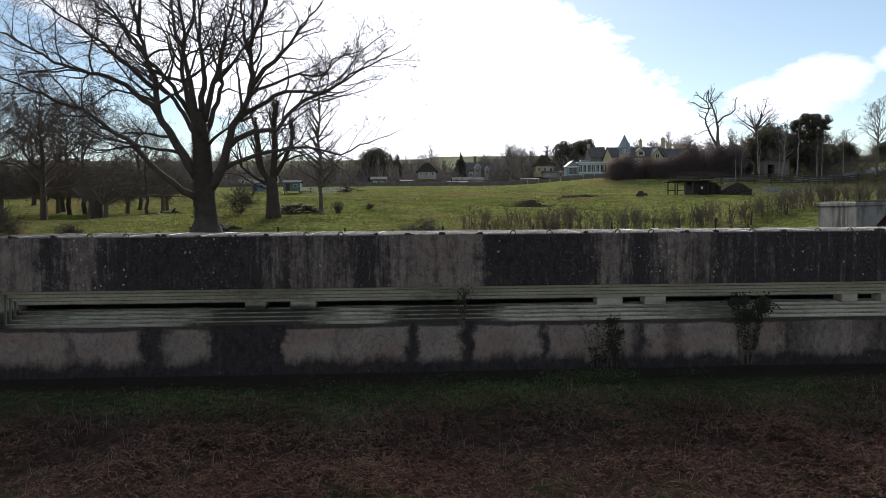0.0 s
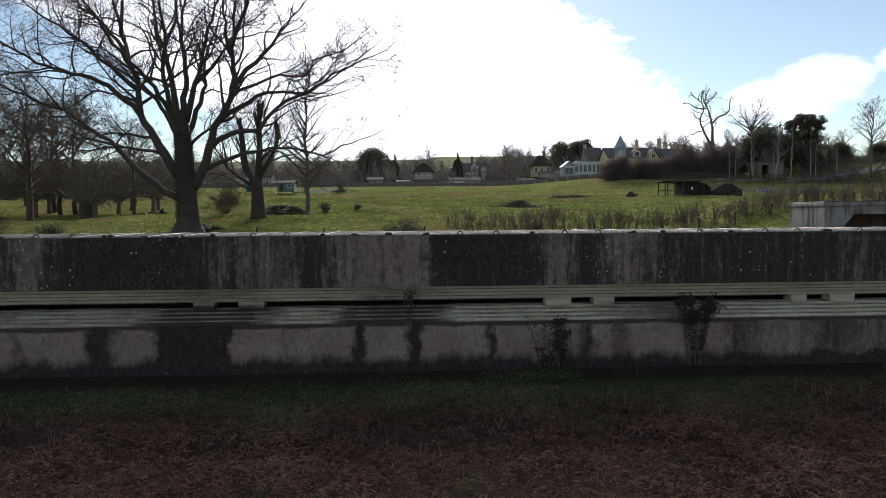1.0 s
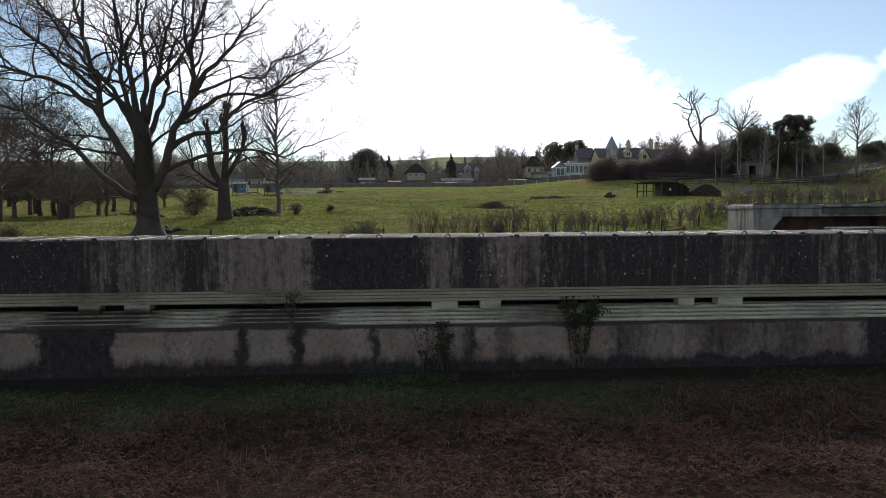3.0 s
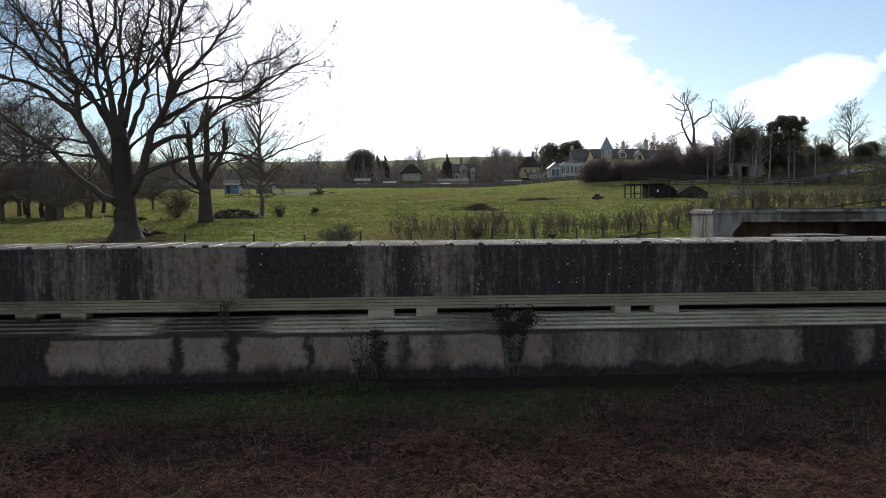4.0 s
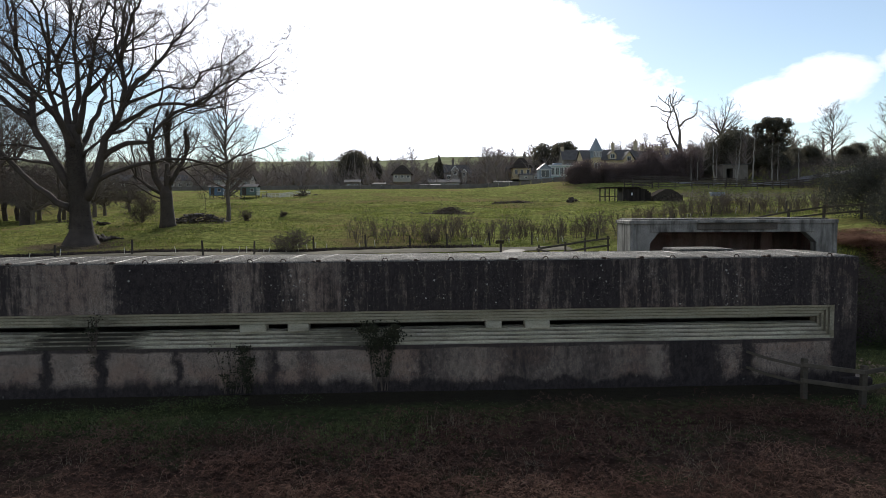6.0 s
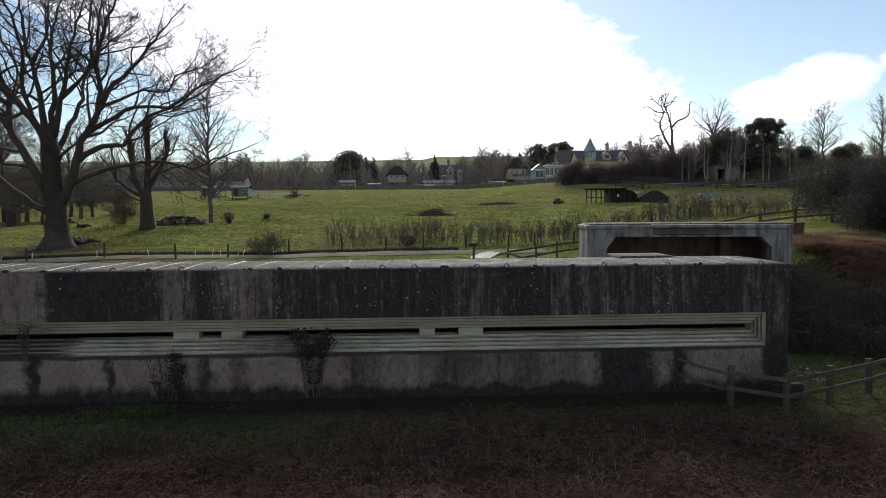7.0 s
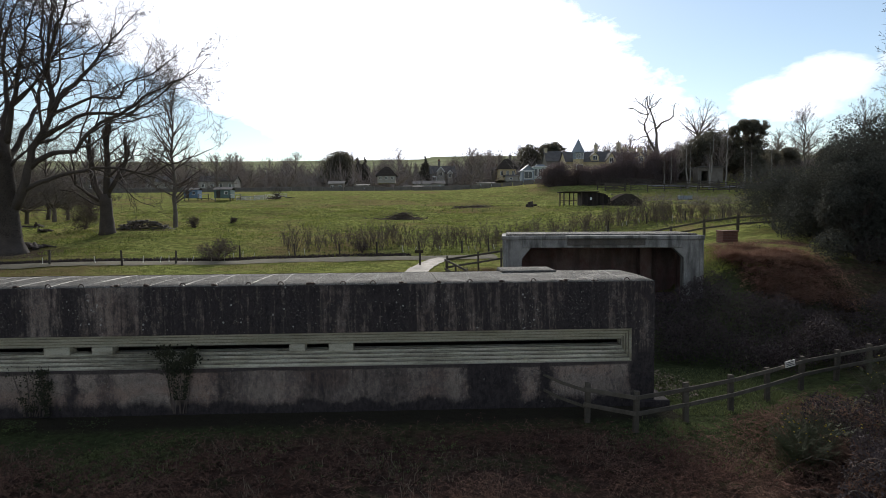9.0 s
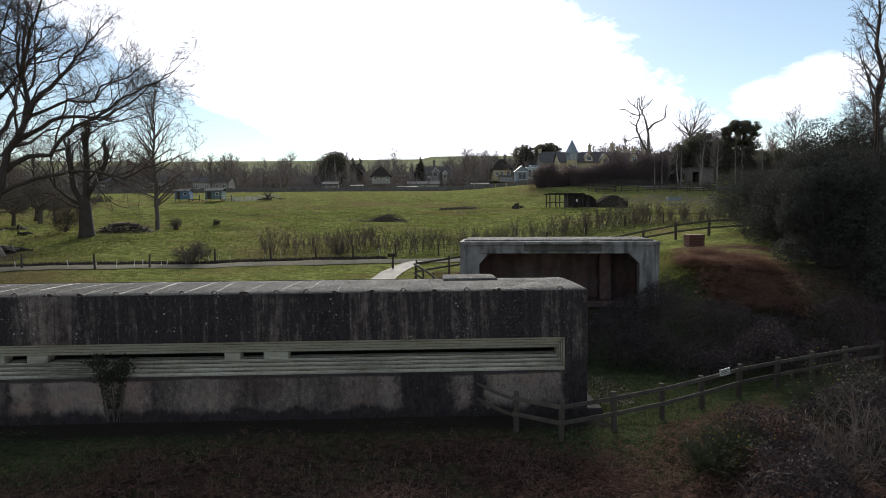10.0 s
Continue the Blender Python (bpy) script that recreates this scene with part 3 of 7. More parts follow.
def smooth(a, b, x):
    u = np.clip((np.asarray(x, float) - a) / (b - a), 0, 1)
    return u * u * (3 - 2 * u)


def height(x, y):
    away = smooth(12, 20, y)
    z = np.interp(y, PROFILE_Y, PROFILE_Z) + ((1 - away) * smooth(0.5, 7, x) + away * smooth(2, 13, x)) * np.interp(y, BANK_Y, BANK_Z)
    z = z + 1.2 * smooth(6, 20, x) * np.interp(y, (82, 95, 112, 140), (0, 1, 1, 0))
    z = z + 0.4 * smooth(-16, -26, x) * np.interp(y, (15, 20, 34, 42), (0, 1, 1, 0))
    z = z + smooth(0, 40, x) * np.interp(y, (60, 90, 120, 150, 300), (0, 0, 1.2, 3.0, 6))
    # level floor of the gun emplacement
    u, v = (x + 2.4) * 0.990 - (y - 8.55) * 0.139, (x + 2.4) * 0.139 + (y - 8.55) * 0.990
    inside = smooth(-0.1, 0.5, u) * smooth(7.2, 6.6, u) * smooth(0.0, 0.5, v) * smooth(2.9, 2.4, v)
    z = z + inside * (1.1 - z)
    z = z + 0.35 * smooth(11, 17, x) * np.interp(y, (13, 19, 24, 31), (0, 1, 1, 0))
    # shallow ridges and hollows of the old pasture
    worn = np.interp(y, (27, 40, 110, 140), (0, 1, 1, 0))
    z = z + worn * (0.10 * np.sin(0.55 * y + 0.9 * np.sin(0.13 * x) + 0.21 * x) + 0.07 * np.sin(0.93 * y - 0.31 * x + 1.1 * np.sin(0.17 * x + 0.05 * y))
                    + 0.05 * np.sin(1.7 * y + 0.7 * x + np.sin(0.4 * x)) + 0.03 * np.sin(2.9 * y - 1.3 * x + 1.4 * np.sin(0.9 * x)))
    z = z - 0.8 * smooth(-20, -34, x) * np.interp(y, (62, 86, 115, 138), (0, 1, 1, 0))
    z = z + 2.6 * smooth(48, 74, x) * np.interp(y, (72, 92, 140, 220), (0, 1, 1, 0))
    z = z - 1.7 * smooth(-34, -52, x) * np.interp(y, (30, 50, 62, 85), (0, 1, 1, 0))
    return z


def hz(x, y):
    return float(height(x, y))


def build_ground():
    xs = np.concatenate([-np.geomspace(3500, 60, 26), np.arange(-58, -30, 1.2), np.arange(-30, 16, 0.5), np.arange(16, 60, 1.5), np.geomspace(60, 3500, 26)])
    ys = np.concatenate([-np.geomspace(2500, 16, 16), np.arange(-15, 6, 0.4), np.arange(6, 34, 0.6), np.arange(34, 104, 0.7), np.arange(104, 160, 3.0), np.geomspace(160, 4500, 40)])
    X, Y = np.meshgrid(xs, ys)
    Z = height(X, Y)
    for i in range(X.shape[0]):
        for j in range(X.shape[1]):
            x, y = X[i, j], Y[i, j]
            if abs(x) < 60 and -15 < y < 160:
                a = 0.05 + 0.10 * min(max((y - 28) / 20, 0), 1)
                if -28 < x < 1 and -1 < y < 4:
                    a = 0.01
                Z[i, j] += a * noise.noise((x * 0.35, y * 0.35, 0.3)) + 0.03 * noise.noise((x * 1.3, y * 1.3, 5.1)) * (a > 0.02)
            elif y > 300:
                Z[i, j] += 8 * noise.noise((x * 0.0016, y * 0.0016, 2.0)) * min((y - 300) / 800, 1)
    s = Shape()
    s.v = [tuple(map(float, v)) for v in zip(X.ravel(), Y.ravel(), Z.ravel())]
    w = len(xs)
    s.f = [(i * w + j, i * w + j + 1, (i + 1) * w + j + 1, (i + 1) * w + j) for i in range(len(ys) - 1) for j in range(w - 1)]
    tagged(part("ground", s, "ground", smooth=True), "grass meadow and dead bracken rising to a far green down", "ground", kind="structure")


build_ground()


def strip(name, line, width, mat, label, category, lift=0.03):
    """A strip of path or road that lies on the ground along a line of x, y."""
    pts = []
    for (x0, y0), (x1, y1) in zip(line, line[1:]):
        n = max(2, int(math.hypot(x1 - x0, y1 - y0) / 0.6))
        pts += [(x0 + (x1 - x0) * k / n, y0 + (y1 - y0) * k / n) for k in range(n)]
    pts.append(line[-1])
    s = Shape()
    for i, (x, y) in enumerate(pts):
        a, c = pts[max(i - 1, 0)], pts[min(i + 1, len(pts) - 1)]
        d = Vector((c[0] - a[0], c[1] - a[1])).normalized()
        for k in (-1, -0.5, 0, 0.5, 1):
            r = width / 2 * k * (1 + 0.28 * noise.noise((x * 0.9, y * 0.9, k)))
            px_, py_ = x - d.y * r, y + d.x * r
            s.v.append((px_, py_, hz(px_, py_) + lift + 0.05 * (1 - k * k) + 0.03 * noise.noise((px_ * 0.35, py_ * 0.35, 0.3))))
    for i in range(len(pts) - 1):
        for k in range(4):
            s.f.append((i * 5 + k, i * 5 + k + 1, i * 5 + k + 6, i * 5 + k + 5))
    return tagged(part(name, s, mat, smooth=True), label, category, kind="structure")


strip("path", [(-40, 17.6), (-31, 19.2), (-26, 20.6), (-20, 23.0), (-15, 24.3), (-9, 24.9), (-4.5, 25.0), (-0.6, 25.3)], 1.7, "gravel",
      "pale gravel footpath crossing the grass", "path", 0.035)
strip("path", [(-6.0, 16.2), (-5.6, 19.5), (-4.9, 22.5), (-4.0, 24.6)], 1.2, "wet_gravel", "pale wet gravel path leading down to the bunker", "path", 0.05)
strip("road", [(31, 97), (36, 95), (44, 93), (54, 93), (72, 96)], 3.2, "tar", "grey estate road behind a timber fence", "road", 0.1)

# ---- the long observation bunker ----
LEFT, DEEP, TOP = -27.4, 3.0, 2.945


def ring(s, a, b, y):
    """A flat frame between two rectangles (x0, x1, z0, z1) in the plane y, facing the front."""
    v = [(r[i], y, r[j]) for r in (a, b) for i, j in ((0, 2), (1, 2), (1, 3), (0, 3))]
    s.add(v, [(k, (k + 1) % 4, (k + 1) % 4 + 4, k + 4) for k in range(4)])


def reveal(s, a, y0, y1):
    v = [(a[i], y, a[j]) for y in (y0, y1) for i, j in ((0, 2), (1, 2), (1, 3), (0, 3))]
    s.add(v, [(k, (k + 1) % 4, (k + 1) % 4 + 4, k + 4) for k in range(4)])


def build_bunker():
    bunker = thing("observation_bunker", (0, 0, 0), "long low concrete bunker streaked black with a stepped viewing slot", "bunker")
    steps = [(-26.9 + 0.025 * k, -0.54 - 0.025 * k, 1.07 + (0.0725 * k), 1.842 - 0.09 * k) for k in range(5)]
    s = Shape()
    nx = 60
    # front face above, below and beside the embrasure, gridded and slightly uneven
    def face(x0, x1, z0, z1, cols, rows):
        v, f = [], []
        for j in range(rows + 1):
            for i in range(cols + 1):
                x, z = x0 + (x1 - x0) * i / cols, z0 + (z1 - z0) * j / rows
                rim = 0 < i < cols and 0 < j < rows
                v.append((x, 0.012 * noise.noise((x * 1.7, z * 2.1, 3)) * rim, z))
        for j in range(rows):
            for i in range(cols):
                a = j * (cols + 1) + i
                f.append((a, a + 1, a + cols + 2, a + cols + 1))
        s.add(v, f)
    o = steps[0]
    face(LEFT, 0, o[3], TOP, 110, 6)
    face(LEFT, 0, -0.5, o[2], 110, 7)
    face(LEFT, o[0], o[2], o[3], 2, 3)
    face(o[1], 0, o[2], o[3], 2, 3)
    # ends and back
    s.add([(0, 0, -0.5), (0, DEEP, -0.5), (0, DEEP, TOP), (0, 0, TOP)], [(0, 1, 2, 3)])
    s.add([(LEFT, 0, -0.5), (LEFT, DEEP, -0.5), (LEFT, DEEP, TOP), (LEFT, 0, TOP)], [(3, 2, 1, 0)])
    s.add([(0, DEEP, -0.5), (LEFT, DEEP, -0.5), (LEFT, DEEP, TOP), (0, DEEP, TOP)], [(0, 1, 2, 3)])
    part("wall", s, "wall", bunker)
    # nested steps round the slot, each one deeper
    for k in range(4):
        m = Shape()
        d = 0.12 * (k + 1)
        lip = tuple(a + (b - a) * 0.70 for a, b in zip(steps[k], steps[k + 1]))
        reveal(m, steps[k], 0.12 * k + (0.07 if k else 0.0), d)
        ring(m, steps[k], lip, d)
        # groove faces take a darker concrete than the mouldings
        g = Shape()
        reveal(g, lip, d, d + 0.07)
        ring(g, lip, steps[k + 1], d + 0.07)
        part("groove", g, "groove", bunker, "recessed groove in darker concrete" if k == 0 else "")
        part("moulding", m, "mould", bunker, "pale stepped concrete moulding" if k == 0 else "")
    # slot and the room behind, its shade put into a dark concrete
    m = Shape()
    reveal(m, steps[4], 0.55, 0.75)
    part("slot", m, "mould", bunker)
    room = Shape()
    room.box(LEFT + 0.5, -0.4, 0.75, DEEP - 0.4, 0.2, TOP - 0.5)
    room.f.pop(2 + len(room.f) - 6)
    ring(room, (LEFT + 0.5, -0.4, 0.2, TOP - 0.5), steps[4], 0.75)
    part("interior", room, "inside", bunker, "inner room, shade painted into its concrete")
    for x0, x1 in ((-21.98, -21.53), (-21.0, -20.45), (-14.22, -13.63), (-13.13, -12.65), (-8.57, -8.2), (-7.65, -7.07)):
        part("slot_pier", Shape().block(x0, x1, 0.40, 0.72, steps[4][2] - 0.03, steps[4][3] + 0.03, 0.012), "mould", bunker)
    # roof slab with a worn front edge
    r = Shape()
    n = 120
    rows = ((0.0, TOP - 0.03), (0.03, TOP + 0.012), (0.5, TOP + 0.03), (1.5, TOP + 0.04), (2.5, TOP + 0.03), (DEEP, TOP - 0.01))
    for y, z in rows:
        for i in range(n + 1):
            x = LEFT + (0 - LEFT) * i / n
            e = 0.010 * noise.noise((x * 2.3, y * 3, 1))
            r.v.append((x, y + (e if y < 0.1 else 0), z + e))
    for j in range(len(rows) - 1):
        for i in range(n):
            a = j * (n + 1) + i
            r.f.append((a, a + 1, a + n + 2, a + n + 1))
    part("roof", r, "grit", bunker, "wet lichened concrete roof", smooth=True)
    part("roof_block", Shape().block(-3.3, -1.85, 2.1, 3.3, TOP - 0.3, TOP + 0.085, 0.03), "grit", bunker)
    # lifting eyes and concrete lumps along the front edge, with raised joints running back from them
    rng = random.Random(4)
    x, k = -26.6, 0
    while x < -0.3:
        if k % 3 == 1 or rng.random() < 0.3:
            g = Shape()
            for i in range(3):
                dx, w = rng.uniform(-0.07, 0.07), rng.uniform(0.03, 0.055)
                g.block(x + dx - w, x + dx + w, 0.03, 0.14, TOP - 0.01, TOP + rng.uniform(0.03, 0.075), 0.02)
            part("lump", g, "iron", bunker, "dark iron stub")
        else:
            pts = [(x + 0.06 * math.cos(a), 0.07 + rng.uniform(-0.01, 0.01), TOP + 0.01 + 0.075 * math.sin(a)) for a in np.linspace(-0.2, math.pi + 0.2, 9)]
            part("lifting_eye", Shape().tube(pts, [0.011] * 9, 6), "iron", bunker, "rusted iron loop", smooth=True)
        lean = rng.uniform(-0.25, 0.25)
        j = Shape()
        for q in range(6):
            y0, y1 = 0.1 + q * 0.45, 0.1 + (q + 1) * 0.45
            xa, xb = x + lean * q / 6, x + lean * (q + 1) / 6
            w = 0.010 + 0.008 * rng.random()
            za, zb = (float(np.interp(v, (0.03, 0.5, 1.5, 2.5, 3.0), (0.012, 0.03, 0.04, 0.03, -0.01))) + TOP + 0.009 for v in (y0, y1))
            j.add([(xa - w, y0, za - 0.02), (xa, y0, za), (xa + w, y0, za - 0.02), (xb - w, y1, zb - 0.02), (xb, y1, zb), (xb + w, y1, zb - 0.02)],
                  [(0, 1, 4, 3), (1, 2, 5, 4)])
        part("roof_joint", j, "wet", bunker)
        x += 0.75 + rng.uniform(-0.07, 0.07)
        k += 1
    # footing at the end
    part("footing", Shape().block(-0.4, 0.35, -0.12, 1.4, -0.4, 0.16, 0.03), "wall", bunker)
    return bunker


build_bunker()


# ---- the open-fronted gun emplacement ----
def build_casemate():
    w, deep, top, floor = 7.07, 2.75, 3.70, 1.0
    c = thing("gun_emplacement", (-2.4, 8.55, 0), "pale concrete gun emplacement with a wide dark chamfered opening", "bunker", turn=-8)
    o = [(0.68, floor), (0.68, 2.86), (1.02, 3.28), (6.05, 3.26), (6.42, 2.9), (6.42, floor)]
    s = Shape()
    outer = [(0, floor), (0, top - 0.14), (w, top - 0.14), (w, floor)]
    # front with its opening, the reveal and the side walls
    v = [(x, 0, z) for x, z in outer] + [(x, 0, z) for x, z in o]
    s.add(v, [(0, 4, 5, 1)[::-1], (1, 5, 6)[::-1], (1, 6, 7, 2)[::-1], (2, 7, 8)[::-1], (2, 8, 9, 3)[::-1]])
    for a, b in zip(o, o[1:]):
        s.add([(a[0], 0, a[1]), (b[0], 0, b[1]), (b[0], 0.45, b[1]), (a[0], 0.45, a[1])], [(0, 1, 2, 3)])
    s.add([(0, 0, 0.3), (0, deep, 0.3), (0, deep, top - 0.14), (0, 0, top - 0.14)], [(0, 1, 2, 3)])
    s.add([(w, 0, 0.3), (w, deep, 0.3), (w, deep, top - 0.14), (w, 0, top - 0.14)], [(3, 2, 1, 0)])
    s.add([(0, deep, 0.3), (w, deep, 0.3), (w, deep, top - 0.14), (0, deep, top - 0.14)], [(3, 2, 1, 0)])
    part("wall", s, "block", c, "pale board-marked concrete")
    room = Shape()
    room.box(0.3, w - 0.3, 0.45, 2.65, floor - 0.4, top - 0.16)
    del room.f[2]
    v = [(0.3, 0.45, floor - 0.4), (0.3, 0.45, top - 0.16), (w - 0.3, 0.45, top - 0.16), (w - 0.3, 0.45, floor - 0.4)] + [(x, 0.45, z) for x, z in o]
    room.add(v, [(0, 1, 5, 4), (1, 6, 5), (1, 2, 7, 6), (2, 8, 7), (2, 3, 9, 8)])
    part("interior", room, "casemate_in", c, "stained red-brown inner walls")
    part("inner_pier", Shape().block(5.3, 5.75, 2.0, 2.6, floor - 0.3, 3.5, 0.02), "casemate_in", c)
    part("inner_step", Shape().block(0.4, 6.6, 1.4, 2.6, floor - 0.3, floor + 0.35, 0.02), "casemate_in", c)
    r = Shape()
    r.block(-0.05, w + 0.05, -0.06, deep + 0.1, top - 0.14, top, 0.02)
    part("roof", r, "block", c, "lichened concrete roof slab")
    r = Shape()
    r.block(0.1, w - 0.1, 0.3, deep + 0.2, top - 0.2, top + 0.055, 0.04)
    part("roof_screed", r, "grit", c)
    part("lintel", Shape().block(0.7, 6.35, -0.035, 0.4, 3.27, top - 0.142, 0.01), "block", c)
    part("canopy_lip", Shape().block(2.28, 5.1, -0.22, 0.3, 3.60, top + 0.012, 0.02), "block", c)
    # Dark concrete band paints the shade under the canopy lip.
    part("canopy_shade_band", Shape().block(2.32, 5.06, -0.10, 0.02, 3.36, 3.60, 0.015), "inside", c)
    part("pilaster", Shape().block(-0.02, 0.10, -0.05, 0.3, floor - 0.5, top - 0.142, 0.015), "block", c)
    part("pilaster", Shape().block(w - 0.12, w + 0.02, -0.05, 0.3, floor - 0.5, top - 0.142, 0.015), "block", c)
    return c


build_casemate()


# ---- fences ----
def rail_fence(line, label, rails=(0.55, 0.95), size=0.09, tall=1.05, mat="timber", plank=0.10, name="timber_fence", sink=0.0, group=""):
    """Posts at the points of the line and sawn rails from post to post."""
    x0, y0 = line[0]
    f = thing(name, (x0, y0, hz(x0, y0)), label, "fence", group=group)
    back = f.matrix_basis.inverted()
    rng = random.Random(len(line) * 7 + int(x0 * 10))
    tops = []
    for x, y in line:
        z = hz(x, y) - sink
        h = size / 2
        p = part("post", Shape().block(-h, h, -h, h, -0.3, tall + rng.uniform(-0.03, 0.05), 0.008), mat, f)
        p.matrix_basis = back @ pose(x, y, z, rng.uniform(-2, 2), rng.uniform(-2, 2), rng.uniform(-6, 6))
        tops.append(Vector((x, y, z)))
    for a, b in zip(tops, tops[1:]):
        for hgt in rails:
            d = b - a
            n = (b + Vector((0, 0, hgt))) - (a + Vector((0, 0, hgt)))
            m = Matrix.Translation(a + Vector((0, 0, hgt))) @ n.to_track_quat("X", "Z").to_matrix().to_4x4()
            r = part("rail", Shape().block(-0.06, d.length + 0.06, -size / 2 - 0.035, -size / 2 + 0.0, -plank / 2, plank / 2, 0.006), mat, f)
            r.matrix_basis = back @ m
    return f


rail_fence([(-1.85, -1.0), (-1.0, -1.62), (0.30, -1.1), (1.6, -0.5), (2.85, 0.2), (4.2, 1.05), (5.6, 1.75), (7.0, 2.42), (8.4, 3.05), (9.9, 3.7)],
           "weathered two-rail timber fence climbing beside the bunker", rails=(0.40, 0.74), tall=0.82, plank=0.09, size=0.11)
for _z0, _z1 in ((0.80, 0.66), (0.44, 0.30)):
    _s = part("loose_rail", Shape().tube([(-2.62, -0.06, _z0), (-2.3, -0.45, (_z0 + _z1) / 2 - 0.02), (-1.82, -1.04, _z1)], [0.036, 0.04, 0.04], 4), "timber")
    tagged(_s, "loose weathered rail leaning between wall and fence", "fence rail", "loose rails by the wall")
rail_fence([(-4.05, 17.4), (-2.3, 19.0), (-0.9, 20.4), (0.9, 22.0)], "weathered timber rail fence above the emplacement", tall=1.12)
rail_fence([(5.9, 22.6), (7.4, 21.8), (8.9, 21.0), (10.45, 20.2), (12.0, 19.5), (13.6, 18.8), (15.2, 18.2)], "weathered timber rail fence climbing the grassy bank", rails=(0.42, 0.78), tall=0.88, size=0.12)
rail_fence([(-4.1, 17.2), (-3.7, 15.6), (-3.3, 14.0), (-3.0, 12.4)], "timber handrail leading down to the emplacement", rails=(0.5, 0.95), tall=1.0)


def stake(x, y, tall, r, mat, label, category, group, lean=4.0, name="fence_post"):
    rng = random.Random(int(x * 131 + y * 17))
    s = Shape().tube([(0, 0, -0.2), (0, 0, tall * 0.5), (0.01, 0, tall)], [r, r * 0.97, r * 0.92], 7)
    ob = part(name, s, mat)
    ob.matrix_basis = pose(x, y, hz(x, y), rng.uniform(-lean, lean), rng.uniform(-lean, lean), 0)
    return tagged(ob, label, category, group)


def build_wire_fence():
    line = [(-34, 17.5), (-29, 19.6), (-25.5, 20.6), (-22, 21.4), (-19.5, 22.6), (-16.5, 25.0), (-13.4, 26.4), (-10.6, 26.8), (-8.2, 27.0), (-5.4, 27.0), (-2.6, 27.2),
            (-0.8, 27.4), (2, 28.2), (5, 29.2), (8, 30.0), (11, 30.6), (14, 31.0), (17, 31.5)]
    f = thing("wire_fence", (-34, 17.5, hz(-34, 17.5)), "post and wire fence along the meadow edge", "fence")
    back = f.matrix_basis.inverted()
    rng = random.Random(2)
    for i, (x, y) in enumerate(line):
        t = 0.8 + rng.uniform(-0.08, 0.12)
        p = part("post", Shape().tube([(0, 0, -0.2), (0, 0, 0.4), (0, 0, t)], [0.06, 0.058, 0.05], 7), "timber_dark", f)
        p.matrix_basis = back @ pose(x, y, hz(x, y), rng.uniform(-4, 4), rng.uniform(-4, 4), 0)
    for h in (0.3, 0.5, 0.72):
        pts = [back @ Vector((x, y, hz(x, y) + h)) for x, y in line]
        part("wire", Shape().tube(pts, [0.004] * len(pts), 4), "iron", f)
    k = 0
    for (x0, y0), (x1, y1) in zip(line, line[1:]):
        n = int(math.hypot(x1 - x0, y1 - y0) / 0.62)
        for q in range(n):
            if rng.random() < (0.5 if x0 < -12 else 0.22):
                u = (q + rng.random()) / n
                x, y = x0 + (x1 - x0) * u, y0 + (y1 - y0) * u + 0.5
                stake(x, y, rng.uniform(0.28, 0.5), 0.022, "guard", "pale plastic tree guard leaning by the fence", "tree guard", "tree guards", 14, "tree_guard")


build_wire_fence()

# ---- plants ----
def bend(rng, a):
    return Vector((rng.uniform(-a, a), rng.uniform(-a, a), rng.uniform(-a, a)))


def branch_line(rng, start, heading, length, n, wander, lift):
    """Points of one limb that sways from side to side and turns up or down."""
    p, d = Vector(start), Vector(heading).normalized()
    pts = [p.copy()]
    sway = bend(rng, wander * 0.5)
    for _ in range(n):
        sway = sway * 0.35 + bend(rng, wander)
        d = (d + sway + Vector((0, 0, lift))).normalized()
        p = p + d * (length / n)
        pts.append(p.copy())
    return pts


def sprout(rng, pts, radii, level, spec, out):
    """Grow the branches of one limb. spec rows by level: count, length share, angle, wander, lift, sides."""
    if level >= len(spec):
        return
    count, share, angle, wander, lift, sides, segs = spec[level]
    n = len(pts) - 1
    total = sum((pts[i + 1] - pts[i]).length for i in range(n))
    m = max(1, int(count * rng.uniform(0.8, 1.2)))
    first = (0.26, 0.36, 0.2, 0.1)[level] if n > 4 or level else 0.18
    for k in range(m):
        u = (first + (0.98 - first) * (k + rng.random()) / m) * n
        i = min(int(u), n - 1)
        w = u - i
        p = pts[i].lerp(pts[i + 1], w)
        r = radii[i] * (1 - w) + radii[i + 1] * w
        d = (pts[i + 1] - pts[i]).normalized()
        side = d.orthogonal().normalized()
        side = Matrix.Rotation(k * 2.4 + rng.uniform(-0.7, 0.7), 3, d) @ side
        a = radians(angle * rng.uniform(0.7, 1.25))
        head = d * math.cos(a) + side * math.sin(a)
        ln = total * share * rng.uniform(0.55, 1.15) * (1.15 - 0.5 * u / n)
        r0 = max(min(r * 0.6, ln * 0.022), 0.008)
        q = branch_line(rng, p, head, ln, segs, wander, lift)
        rad = [max(r0 * (1 - 0.8 * j / segs), 0.006) for j in range(segs + 1)]
        out[level].append((q, rad, sides))
        sprout(rng, q, rad, level + 1, spec, out)


